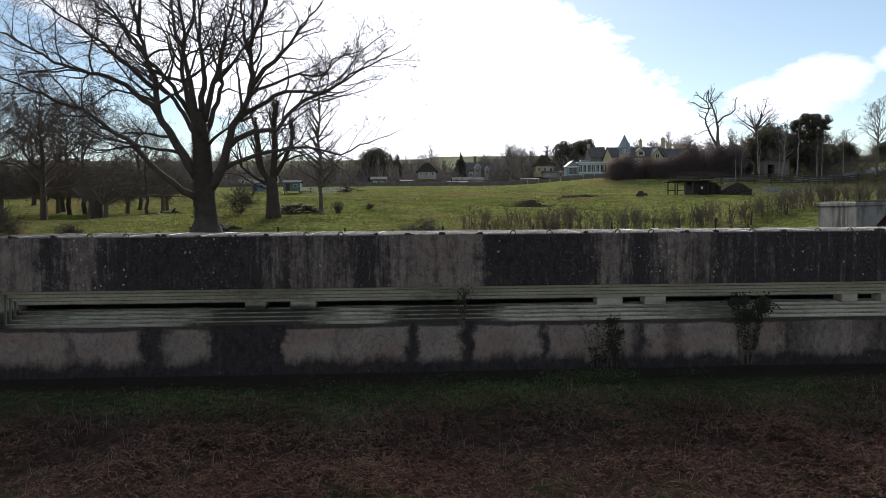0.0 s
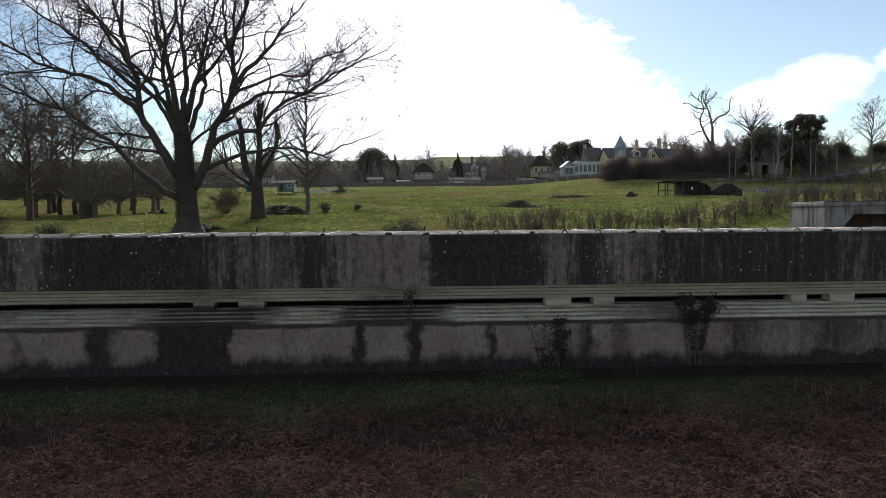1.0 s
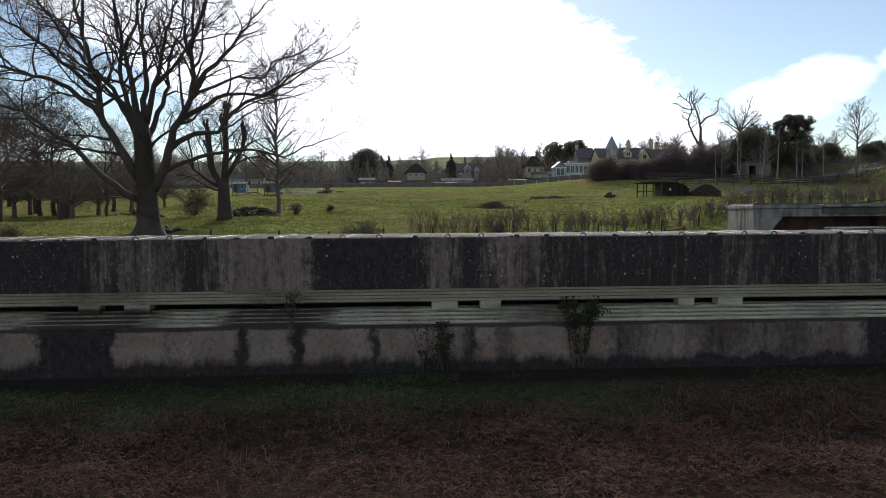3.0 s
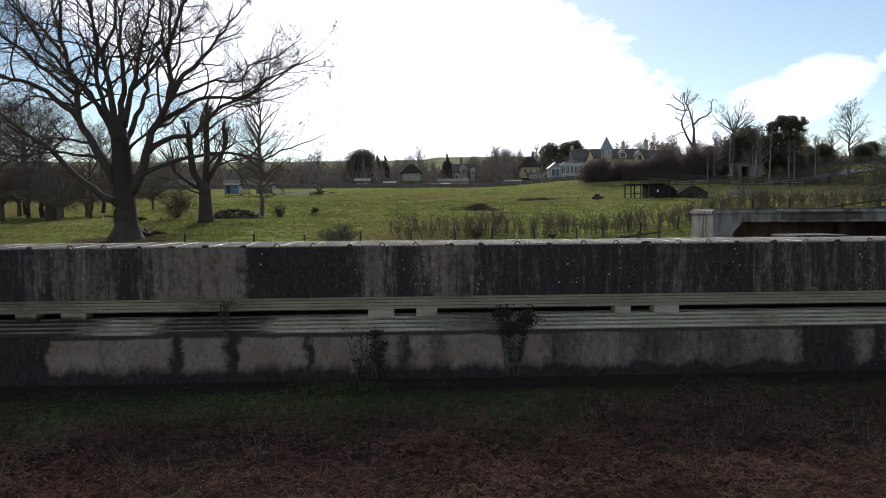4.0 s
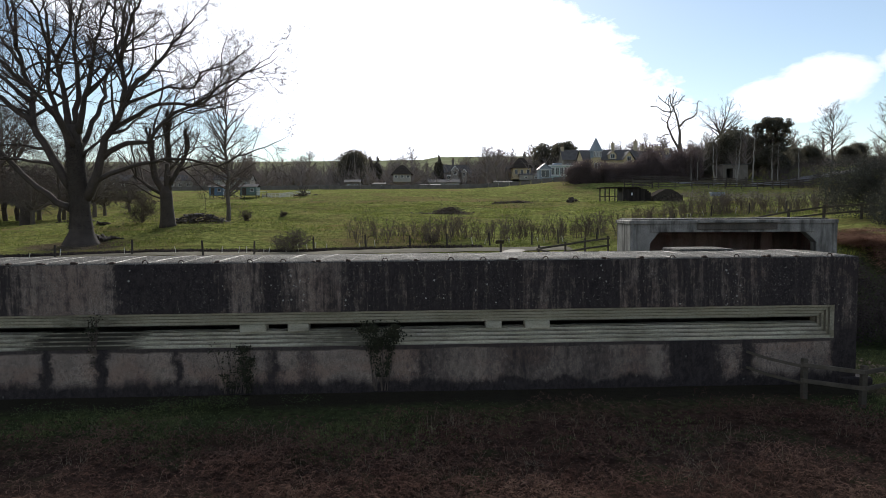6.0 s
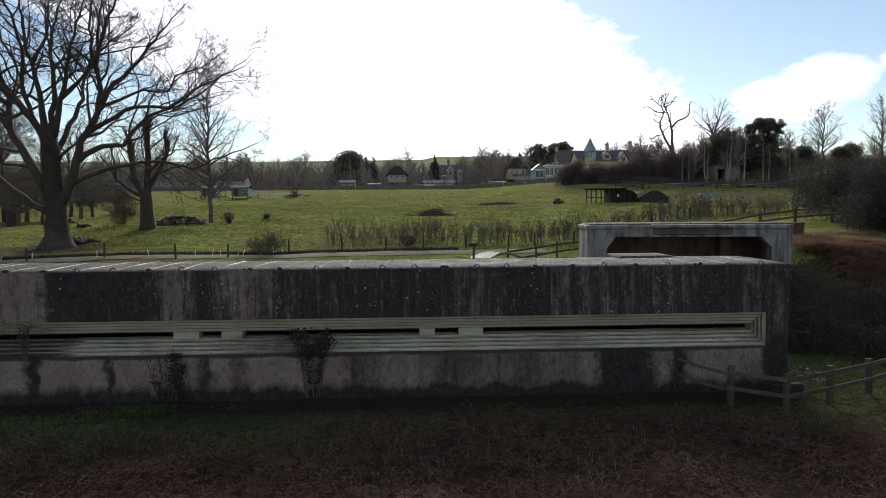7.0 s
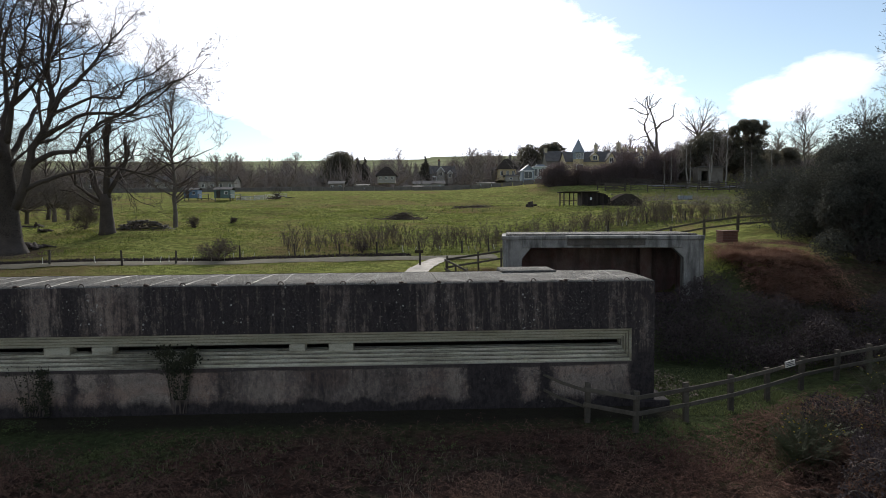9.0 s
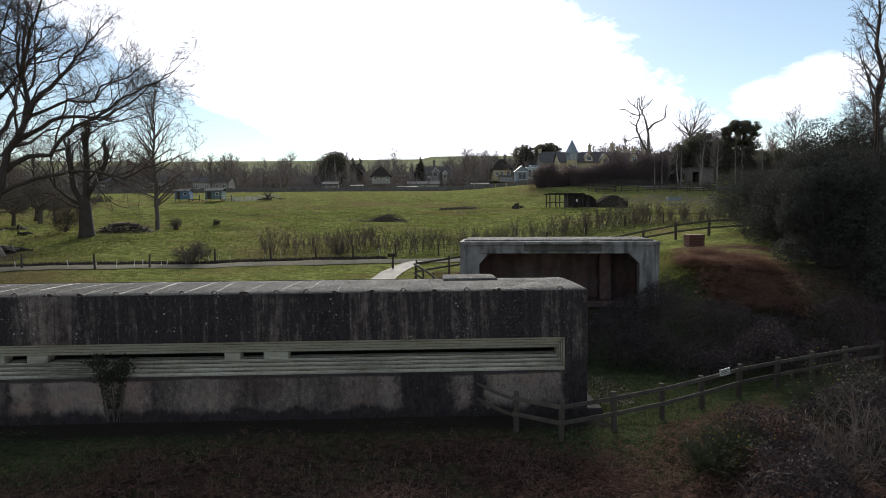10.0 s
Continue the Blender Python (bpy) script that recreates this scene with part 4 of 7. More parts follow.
def grow(name, trunk_pts, trunk_r, limbs, spec, seed, label, mats=("bark", "twig"), at=(0, 0, 0), turn=0, thick=1.0, category="tree", group="", split=1):
    """A bare tree: trunk, its limbs and, level by level, the branches and twigs that they carry."""
    rng = random.Random(seed)
    t = thing(name, at, label, category, group, turn=turn)
    out = [[] for _ in spec]
    s = Shape().tube(trunk_pts, trunk_r, 14)
    for i, v in enumerate(s.v):
        k = 0.10 * noise.noise((v[0] * 2.2, v[1] * 2.2, v[2] * 0.7 + seed))
        s.v[i] = (v[0] * (1 + k), v[1] * (1 + k), v[2])
    part("trunk", s, mats[0], t, smooth=True)
    far = Shape()
    for pts, rad in limbs:
        if split:
            part("limb", Shape().tube(pts, rad, 9), mats[0], t, smooth=True)
        else:
            far.tube(pts, [r * thick for r in rad], 5, cap=False)
        sprout(rng, pts, rad, 0, spec, out)
    for lv, rows in enumerate(out):
        for q, rad, sides in rows:
            if lv < split - 1:
                part("branch", Shape().tube(q, rad, sides), mats[0], t, smooth=True)
            else:
                if sides:
                    far.tube(q, [r * thick for r in rad], sides, cap=False)
                else:
                    far.spike(q[0], q[-1], rad[0] * thick)
    tagged(part("crown", far, mats[1], t), kind="stuff")
    return t


def limb(rng, start, lean0, lean1, length, r0, r1=0.03, depth=0.0, n=14, wander=0.26):
    """A limb in the tree's x, z plane with a drift in depth; lean in degrees from upright, to +x."""
    p = Vector(start)
    pts, rad = [p.copy()], [r0]
    drift = 0.0
    for k in range(n):
        drift = drift * 0.55 + rng.uniform(-wander, wander)
        a = radians(lean0 + (lean1 - lean0) * k / (n - 1)) + drift
        p = p + Vector((math.sin(a), depth + rng.uniform(-wander, wander), math.cos(a))) * (length / n)
        pts.append(p.copy())
        rad.append(r0 + (r1 - r0) * ((k + 1) / n) ** 0.62)
    return pts, rad


def kinked(rng, start, turns, r0, depth=0.0, r1=0.022, jitter=0.10):
    """A limb that leaves start and bends from one lean to the next; turns are pairs of degrees from upright (to +x) and metres."""
    corner = [Vector(start)]
    for lean, ln in turns:
        a = radians(lean)
        corner.append(corner[-1] + Vector((math.sin(a), depth + rng.uniform(-.2, .2), math.cos(a))) * ln)
    ends = [corner[0] * 2 - corner[1]] + corner + [corner[-1] * 2 - corner[-2]]
    pts = []
    for i in range(1, len(ends) - 2):
        a, b, c, d = ends[i - 1:i + 3]
        n = max(2, int((c - b).length / 0.55))
        for k in range(n):
            u = k / n
            q = 0.5 * (2 * b + (c - a) * u + (2 * a - 5 * b + 4 * c - d) * u * u + (3 * b - a - 3 * c + d) * u ** 3)
            pts.append(q + (bend(rng, jitter) if pts else Vector()))
    pts.append(corner[-1])
    m = len(pts) - 1
    return pts, [r0 + (r1 - r0) * (i / m) ** 0.6 for i in range(m + 1)]


def off(limb_, share):
    """The place at a share of a limb's points."""
    pts = limb_[0]
    return pts[min(int(share * (len(pts) - 1)), len(pts) - 1)]


def build_oak():
    rng = random.Random(11)
    trunk = [(0, 0, -0.4), (0, 0, 0.15), (0.02, 0, 0.8), (0.0, 0, 2.0), (-0.05, 0, 3.5), (-0.15, 0, 5.3), (-0.25, 0, 6.6), (-0.3, 0, 7.4)]
    rad = [1.3, 1.0, 0.72, 0.60, 0.57, 0.53, 0.48, 0.36]
    k = lambda start, turns, r, depth=0.0: kinked(rng, start, turns, r, depth)
    left = k((-.45, 0, 3.6), ((-33, 1.6), (-29, 2.9), (-14, 2.2), (-17, 3.0), (-12, 2.6), (-8, 4)), .34, .08)
    right = k((.35, 0, 2.9), ((36, 1.3), (19, 2.6), (23, 2.1), (13, 1.3), (4, 2.7), (6, 2), (2, 3)), .36, -.05)
    mid = k((-.45, 0, 6.8), ((-9, 2.2), (-11, 1.8), (-18, 1.5), (-11, 2.2), (-5, 3)), .27, .05)
    mid_b = k((-.2, 0.1, 7.1), ((4, 3.0), (-8, 2.5), (4, 2.5), (0, 3)), .24, .2)
    mid_c = k((.05, 0, 6.9), ((22, 2.3), (17, 1.9), (20, 2.6), (26, 3)), .24, -.12)
    limbs = [left, right, mid, mid_b, mid_c]
    limbs += [k(off(left, .28), ((-48, 2.6), (-70, 2.6), (-72, 2.2), (-60, 2.5), (-58, 1.7), (-50, 2.5)), .21, .1),
              k(off(left, .40), ((-50, 2.5), (-45, 1.8), (-55, 2.2), (-50, 3)), .17, -.2),
              k(off(left, .52), ((-42, 2.9), (-52, 2.2), (-45, 3)), .15, .25),
              k(off(left, .30), ((-72, 2.2), (-110, 1.0), (-125, 1.2), (-100, 1.5)), .10, -.2),
              k(off(left, .16), ((-85, 1.3), (-82, 1.8), (-100, 1.5), (-80, 2)), .11, .3),
              k(off(left, .08), ((-78, 1.4), (-88, 1.2), (-95, 2), (-70, 2)), .12, -.25),
              k(off(left, .62), ((10, 2), (-5, 2.5), (12, 3)), .14, -.3)]
    limbs += [k((-.5, 0, 2.2), ((-59, 1.0), (-48, 2.4), (-41, 1.9), (-58, 1.7), (-50, 1.4), (-74, 1.3), (-67, 2.7), (-67, 2.3), (-75, 2)), .25, .05),
              k((-.3, 0, 5.6), ((-34, 2.8), (-46, 2.4), (-58, 2.4), (-52, 2.4), (-62, 3)), .2, .45),
              k((-.3, 0, 6.4), ((-24, 2.6), (-36, 2.6), (-30, 2.4), (-42, 3.4)), .2, -.4),
              k(off(mid, .25), ((-55, .9), (-75, 1.4), (-60, 1.5), (-50, 2)), .13, .2),
              k(off(mid, .45), ((14, 1.8), (2, 2.2), (16, 3)), .14, .3)]
    limbs += [k(off(right, .45), ((38, 1.4), (45, 1.5), (34, 1.3), (31, 1.0), (40, 3)), .2, .1),
              k(off(right, .40), ((67, 1.8), (75, 1.5), (88, 1.6), (37, .9), (70, 1.7), (60, 2)), .13, -.2),
              k(off(right, .33), ((60, 1.8), (56, 1.3), (90, 2.3), (55, 2.2), (54, 2.4), (45, 1.5)), .18, .2),
              k(off(right, .2), ((57, 1.5), (82, 1.8), (43, 1.6), (58, 1.6), (67, 1.6), (59, 1.6), (70, 1.9), (60, 1.5)), .21, -.1),
              k(off(right, .1), ((63, 1.75), (72, 1.9), (85, 1.7), (102, 2.1), (65, 1.9), (75, 1.4), (60, 1)), .18, .15)]
    limbs += [k(off(right, .6), ((28, 2.2), (40, 2.2), (30, 2.8)), .15, -.3),
              k(off(right, .55), ((-14, 2.2), (-4, 2.4), (-16, 2.8)), .14, .3),
              k(off(mid_c, .3), ((44, 1.6), (30, 2.0), (48, 3)), .14, .25),
              k((.25, 0, 5.4), ((50, 2.2), (65, 1.5), (40, 1.5)), .12, -.3),
              k((-.1, .3, 5.8), ((8, 3), (-6, 3), (10, 3), (0, 3)), .22, .6),
              k((-.1, -.3, 6.0), ((-6, 3), (8, 3), (-8, 3), (4, 2)), .22, -.55)]
    spec = [(18, .36, 44, .26, .03, 5, 9), (8, .50, 44, .28, .05, 3, 5), (5, .55, 42, .26, .05, 3, 3), (3, .6, 40, .25, .03, 0, 1)]
    oak = grow("oak_tree", trunk, rad, limbs, spec, 5, "great bare spreading oak tree at the meadow edge", at=(-31.05, 26.2, hz(-31.05, 26.2)), split=2, thick=1.1)
    leaves = Shape()
    for _ in range(7000):
        zz = 1.0 + 5.3 * rng.random()
        a, r = rng.uniform(0, 6.283), float(np.interp(zz, (0, .7, 1.6, 4.2, 6.5), (1.1, .74, .62, .57, .5))) + abs(rng.gauss(0, 0.05))
        p = Vector((math.cos(a) * r - 0.03 * zz, math.sin(a) * r, zz))
        up = Vector((math.cos(a), math.sin(a), rng.uniform(-.2, .8))).normalized()
        u = Matrix.Rotation(rng.uniform(0, 6.283), 3, up) @ up.orthogonal().normalized()
        v, w = up.cross(u), rng.uniform(0.018, 0.038)
        leaves.add([tuple(p - u * w), tuple(p + v * w), tuple(p + u * w), tuple(p - v * w)], [(0, 1, 2, 3)])
    tagged(part("ivy_sleeve", leaves, "ivy_dull", oak, "dark ivy on the trunk"), kind="stuff")


build_oak()


def build_pollard():
    rng = random.Random(3)
    k = lambda start, turns, r, depth=0.0, r1=0.03: kinked(rng, start, turns, r, depth, r1, 0.06)
    trunk = [(0, 0, -0.3), (0, 0, 0.2), (-.02, 0, 1.3), (-.05, 0, 2.3), (-.05, 0, 2.9)]
    left = k((-.15, 0, 2.4), ((-26, 1.2), (-12, 1.6), (-4, 1.6)), .26, .05, .17)
    mid = k((.08, 0, 2.6), ((4, 2.0), (-3, 1.6), (4, 1.4)), .27, -.05, .18)
    right = k((.15, 0, 3.0), ((34, 1.2), (18, 1.4), (6, 1.2)), .2, .15, .12)
    low = k((-.25, 0, 2.3), ((-62, 1.2), (-50, 1.2), (-28, 1.0), (-40, 1.2)), .17, -.1)
    limbs = [left, mid, right, low, k(off(left, .3), ((-40, .9), (-14, 1.5), (-22, .9)), .11, .2, .07), k(off(low, .5), ((-8, 1.3), (-14, 1.2)), .09, .1, .05),
             k(off(mid, .35), ((48, 1.3), (62, 1.2), (30, 1.4)), .12, -.2), k(off(right, .4), ((66, 1.0), (80, 1.2), (50, 1.2)), .10, .2), k((-.2, 0, 2.0), ((-74, 1.0), (-60, 1.6), (-82, 1.2)), .09, .3)]
    for stem, n in ((left, 4), (mid, 6), (right, 3)):
        for q in range(n):
            limbs.append(k(off(stem, .72 + .06 * q), ((rng.uniform(-24, 24), rng.uniform(.5, .9)), (rng.uniform(-10, 10), rng.uniform(.4, .9))), .11, rng.uniform(-.3, .3), .08))
    spec = [(8, .7, 42, .24, .05, 4, 5), (7, .6, 42, .26, .03, 3, 4), (5, .6, 42, .3, 0, 0, 1)]
    grow("pollarded_tree", trunk, [0.72, 0.55, 0.45, 0.42, 0.34], limbs, spec, 9, "thick pollarded tree with cut stubby limbs", at=(-28.5, 33.4, hz(-28.5, 33.4)))


build_pollard()


def tall_tree(name, at, tall, r, seed, label, spread=0.32, n=26, low=0.25, mats=("bark", "twig"), droop=0.0, lean=0.0, spec=None, thick=1.0, group="", domed=False, crook=0.12):
    """A straight bare tree with a leader and side branches all the way up."""
    rng = random.Random(seed)
    pts, rad = [(0, 0, -0.3)], [r * 1.35]
    m = 10
    for k in range(m + 1):
        u = k / m
        pts.append((lean * u * tall + rng.uniform(-.012, .012) * tall * (k > 0), rng.uniform(-.012, .012) * tall * (k > 0), max(u * tall, 0.05)))
        rad.append(max(r * (1 - u) ** 0.9, 0.012))
    limbs = []
    for k in range(n):
        u = low + (0.97 - low) * (k + rng.random() * 0.6) / n
        i = min(int(u * m), m - 1)
        p = Vector(pts[i + 1]).lerp(Vector(pts[i + 2]), u * m - i)
        a = rng.uniform(0, 2 * math.pi)
        el = radians(rng.uniform(15, 50)) + u * 0.5 - droop
        head = Vector((math.cos(a) * math.cos(el), math.sin(a) * math.cos(el), math.sin(el)))
        ln = tall * spread * ((0.35 + 0.6 * math.sin(math.pi * min(u * 1.05, 1))) if domed else (1.15 - u)) * rng.uniform(0.6, 1.15)
        q = branch_line(rng, p, head, ln, 6, crook, 0.05 - droop * 0.1)
        r0 = min(r * (1 - u) * 0.55 + 0.012, ln * 0.02 + 0.008)
        limbs.append((q, [max(r0 * (1 - 0.9 * j / 6), 0.004) for j in range(7)]))
    spec = spec or [(8, .5, 42, .2, .02, 4, 4), (6, .6, 42, .25, .02, 3, 3)]
    return grow(name, pts, rad, limbs, spec, seed, label, mats, at=at, thick=thick, group=group, split=0)


def on(x, y, d=0.0):
    return (x, y, hz(x, y) + d)


tall_tree("larch_tree", on(-26.0, 40.0), 12.4, 0.19, 21, "slender bare larch tree with fine level branches", 0.34, 50, 0.14, droop=0.12, thick=1.25, domed=True, mats=("bark_grey", "twig"), crook=0.10,
          spec=[(11, .42, 40, .16, .03, 3, 4), (6, .5, 40, .2, 0.02, 0, 1)])

# bare wood at the far side of the oak
WOOD = "bare trees of the dark copse"
COPSE_SPEC = [(10, .5, 46, .26, .0, 3, 4), (8, .58, 48, .3, .0, 3, 3), (4, .6, 48, .3, 0, 0, 1)]
COPSE = []
for k, (x, y, hgt, sp) in enumerate(((-54.4, 58.2, 11.5, .46), (-47.2, 37.6, 10.5, .5), (-57.5, 60.9, 12.5, .42))):
    COPSE.append(tall_tree("bare_tree", on(x, y), hgt, 0.27, 40 + k, "dark bare deciduous tree in the copse", sp * 1.2, 26, 0.18, ("bark", "twig"), group=WOOD, domed=True, thick=1.2, crook=0.30, droop=0.22, spec=COPSE_SPEC))
for k, (x, y, hgt) in enumerate(((-41.3, 42.6, 7.0), (-60, 49, 13), (-65, 60, 13), (-62, 40, 12), (-53, 69, 11), (-70, 52, 14), (-62, 68, 13), (-74, 64, 14), (-66, 46, 11), (-78, 56, 13), (-69, 74, 13), (-84, 70, 14))):
    c = copy_thing(COPSE[k % 3], pose(*on(x, y), 0, 0, 67 * k))
    c.scale = (hgt / 11.5,) * 3


def thorn(x, y, tall, wide, seed):
    """A low dense thorn bush tree with level tangled twigs."""
    rng = random.Random(seed)
    trunk = [(0, 0, -.3), (0, 0, .3), (.05, 0, 1.3), (0, 0, 2.0)]
    limbs = []
    for k in range(15):
        a, e = k * 2.4 + rng.uniform(-.4, .4), rng.uniform(0.22, 1.25)
        d = (math.cos(a) * math.cos(e), math.sin(a) * math.cos(e), math.sin(e))
        q = branch_line(rng, (0, 0, rng.uniform(1.3, 2.0)), d, wide * rng.uniform(.7, 1.1), 7, .22, .02)
        limbs.append((q, [.09 * (1 - .85 * j / 7) for j in range(8)]))
    return grow("thorn_tree", trunk, [.3, .24, .2, .16], limbs, [(11, .5, 50, .3, .0, 3, 4), (9, .6, 50, .34, 0, 3, 3), (3, .6, 50, .3, 0, 0, 1)], seed,
                "low dense thorn tree with level tangled twigs", ("bark_far", "bark_far"), on(x, y), thick=1.25, group="thorn trees of the copse", split=0)


THORN = [thorn(-49.5, 52.5, 4, 4.0, 33), thorn(-45.5, 57.0, 4, 3.6, 34)]
for k, (x, y, sc) in enumerate(((-53.0, 56.5, .95), (-58, 57, 1.0), (-64, 57, 1.0), (-43.5, 61, .7), (-51.5, 62, 1.05), (-55.5, 64, 1.1), (-47.5, 63.5, .9), (-61, 65, 1.1), (-67, 64, 1.15))):
    c = copy_thing(THORN[k % 2], pose(*on(x, y), 0, 0, 95 * k))
    c.scale = (sc, sc, sc * 1.05)
stub = Shape().tube([(0, 0, -.2), (0, 0, .2), (.05, 0, 1.4), (0, 0, 2.6)], [.75, .6, .52, .44], 12)
tagged(part("tree_stump", stub, "bark", smooth=True, m=pose(*on(-51.2, 54.2))), "tall dark broken tree stump in the copse", "tree stump")


def foliage(rng, blobs, count, size, aspect=1.0, shell=0.55, flat=0.0):
    """Leaves scattered through lumpy clusters: each a small folded quad."""
    s = Shape()
    vol = [b[3] * b[4] * b[5] for b in blobs]
    vol = [v ** 0.67 for v in vol]
    tot = sum(vol)
    for (cx, cy, cz, rx, ry, rz), w in zip(blobs, vol):
        for _ in range(int(count * w / tot)):
            d = Vector((rng.gauss(0, 1), rng.gauss(0, 1), rng.gauss(0, 1))).normalized()
            k = 1 + 0.32 * noise.noise((d.x * 2.2 + cx, d.y * 2.2 + cy, d.z * 2.2 + cz))
            r = (shell + (1 - shell) * rng.random() ** 0.6) * k
            p = Vector((cx + d.x * rx * r, cy + d.y * ry * r, cz + d.z * rz * r))
            up = (d + bend(rng, 0.9)).normalized()
            u = up.orthogonal().normalized()
            u = Matrix.Rotation(rng.uniform(0, 6.283), 3, up) @ u
            v = up.cross(u)
            a = size * rng.uniform(0.6, 1.35)
            b = a * aspect
            s.add([tuple(p - u * a), tuple(p + v * b + up * a * 0.25), tuple(p + u * a), tuple(p - v * b + up * a * 0.25)], [(0, 1, 2, 3)])
    return s


def evergreen(name, at, blobs, count, size, seed, label, mat="holm", trunk=0.3, category="tree", group="", turn=0, aspect=0.6, shell=0.5):
    rng = random.Random(seed)
    t = thing(name, at, label, category, group, turn=turn)
    top = max(b[2] for b in blobs)
    s = Shape().tube([(0, 0, -0.4), (0, 0, 0.1), (0.05, 0, top * 0.5), (0, 0, top)], [trunk * 1.4, trunk, trunk * 0.7, trunk * 0.3], 9)
    for b in blobs:
        s.tube([(0, 0, min(b[2] * 0.45, top * 0.5)), (b[0] * 0.6, b[1] * 0.6, b[2] * 0.75), (b[0], b[1], b[2])], [trunk * 0.55, trunk * 0.35, trunk * 0.1], 6)
    part("trunk", s, "bark", t, smooth=True)
    part("crown", foliage(rng, blobs, count, size, aspect, shell), mat, t)
    return t


def lumps(rng, n, rx, ry, z0, z1, r, flat=0.8):
    out = []
    for _ in range(n):
        a, q = rng.uniform(0, 6.283), math.sqrt(rng.random())
        z = rng.uniform(z0, z1)
        k = 1 - 0.45 * (z - z0) / max(z1 - z0, 0.01)
        rr = r * rng.uniform(0.7, 1.25)
        out.append((math.cos(a) * q * rx * k, math.sin(a) * q * ry * k, z, rr, rr, rr * flat))
    return out


# big evergreen thicket on the bank beside the emplacement
_r = random.Random(8)
for k, (x, y, rx, ry, z0, z1, r, n, cnt) in enumerate(((14.0, 14.6, 1.8, 1.8, 0.5, 2.9, 1.2, 20, 30000), (16.6, 15.5, 2.4, 2.0, 0.8, 5.0, 1.5, 18, 28000), (13.0, 11.2, 2.0, 1.7, 0.4, 4.1, 0.8, 36, 26000),
                                                        (18.5, 12.0, 2.6, 2.2, 0.4, 4.2, 1.6, 16, 24000), (15.8, 21.0, 2.2, 2.0, 0.6, 2.8, 1.4, 14, 16000), (20.5, 18, 2.8, 2.6, 1.2, 6.0, 1.8, 16, 20000),
                                                        (11.7, 9.4, 1.6, 1.3, 0.2, 3.5, 0.68, 38, 26000), (18.0, 8.6, 2.6, 1.8, 0.1, 4.4, 1.5, 18, 24000), (13.6, 6.9, 2.1, 1.4, 0.1, 3.3, 0.75, 38, 24000), (18.5, 4.6, 2.4, 1.8, 0.1, 3.4, 1.4, 14, 18000))):
    evergreen("evergreen_bush", on(x, y), lumps(_r, n, rx, ry, z0, z1, r), int(cnt * 1.5), 0.041, 60 + k, "dense dark evergreen bush with small glossy leaves", "evergreen", 0.16, "bush", "evergreen thicket", aspect=0.6, shell=0.55)

# bramble bank between bunker and emplacement
def thicket_top(x, y):
    """Height of the tangled growth over the ground."""
    h = 0.60 + 0.62 * noise.noise((x * 0.42, y * 0.42, 6.0)) + 0.40 * noise.noise((x * 1.3, y * 1.3, 2.0)) + 0.12 * noise.noise((x * 3.7, y * 3.7, 1.0))
    return max(h * 1.5, 0.3) + 0.35 * math.exp(-((x - 4.6) ** 2 + (y - 6.4) ** 2) / 2.5)


def bramble(x, y, rx, ry, n, seed, label):
    rng = random.Random(seed)
    base = hz(x, y)
    t = thing("bramble_patch", (x, y, base), label, "bramble", "brambles")
    s, g = Shape(), Shape()
    for _ in range(n):
        a, q = rng.uniform(0, 6.283), math.sqrt(rng.random())
        px_, py_ = x + math.cos(a) * q * rx, y + math.sin(a) * q * ry
        top = thicket_top(px_, py_) * (1 - 0.45 * q ** 4)
        p = Vector((px_ - x, py_ - y, hz(px_, py_) - base + top * (1 - 0.85 * rng.random() ** 1.7) + rng.gauss(0, 0.03)))
        up = Vector((rng.uniform(-1, 1), rng.uniform(-1, 1), rng.uniform(0.0, 1))).normalized()
        u = Matrix.Rotation(rng.uniform(0, 6.283), 3, up) @ up.orthogonal().normalized()
        v, w = up.cross(u), rng.uniform(0.014, 0.034)
        s.add([tuple(p - u * w), tuple(p + v * w * .7), tuple(p + u * w), tuple(p - v * w * .7)], [(0, 1, 2, 3)])
    for _ in range(int(11 * rx * ry) + 8):
        a, q, b = rng.uniform(0, 6.283), math.sqrt(rng.random()) * 0.9, rng.uniform(0, 6.283)
        px_, py_ = x + math.cos(a) * q * rx, y + math.sin(a) * q * ry
        ln, top = rng.uniform(0.5, 1.3), thicket_top(px_, py_) * rng.uniform(0.6, 1.25)
        z0 = hz(px_, py_) - base
        pts = []
        for k in range(6):
            f = k / 5
            cx, cy = px_ + math.cos(b) * ln * f + rng.uniform(-.04, .04), py_ + math.sin(b) * ln * f + rng.uniform(-.04, .04)
            pts.append((cx - x, cy - y, hz(cx, cy) - base + top * math.sin(math.pi * (0.08 + 0.8 * f)) ** 0.7))
        g.tube(pts, [0.006, .006, .006, .005, .004, .003], 3, cap=False)
    tagged(part("cane_tangle", g, "bark", t, "arching bare canes"), kind="stuff")
    part("foliage", s, "bramble", t)


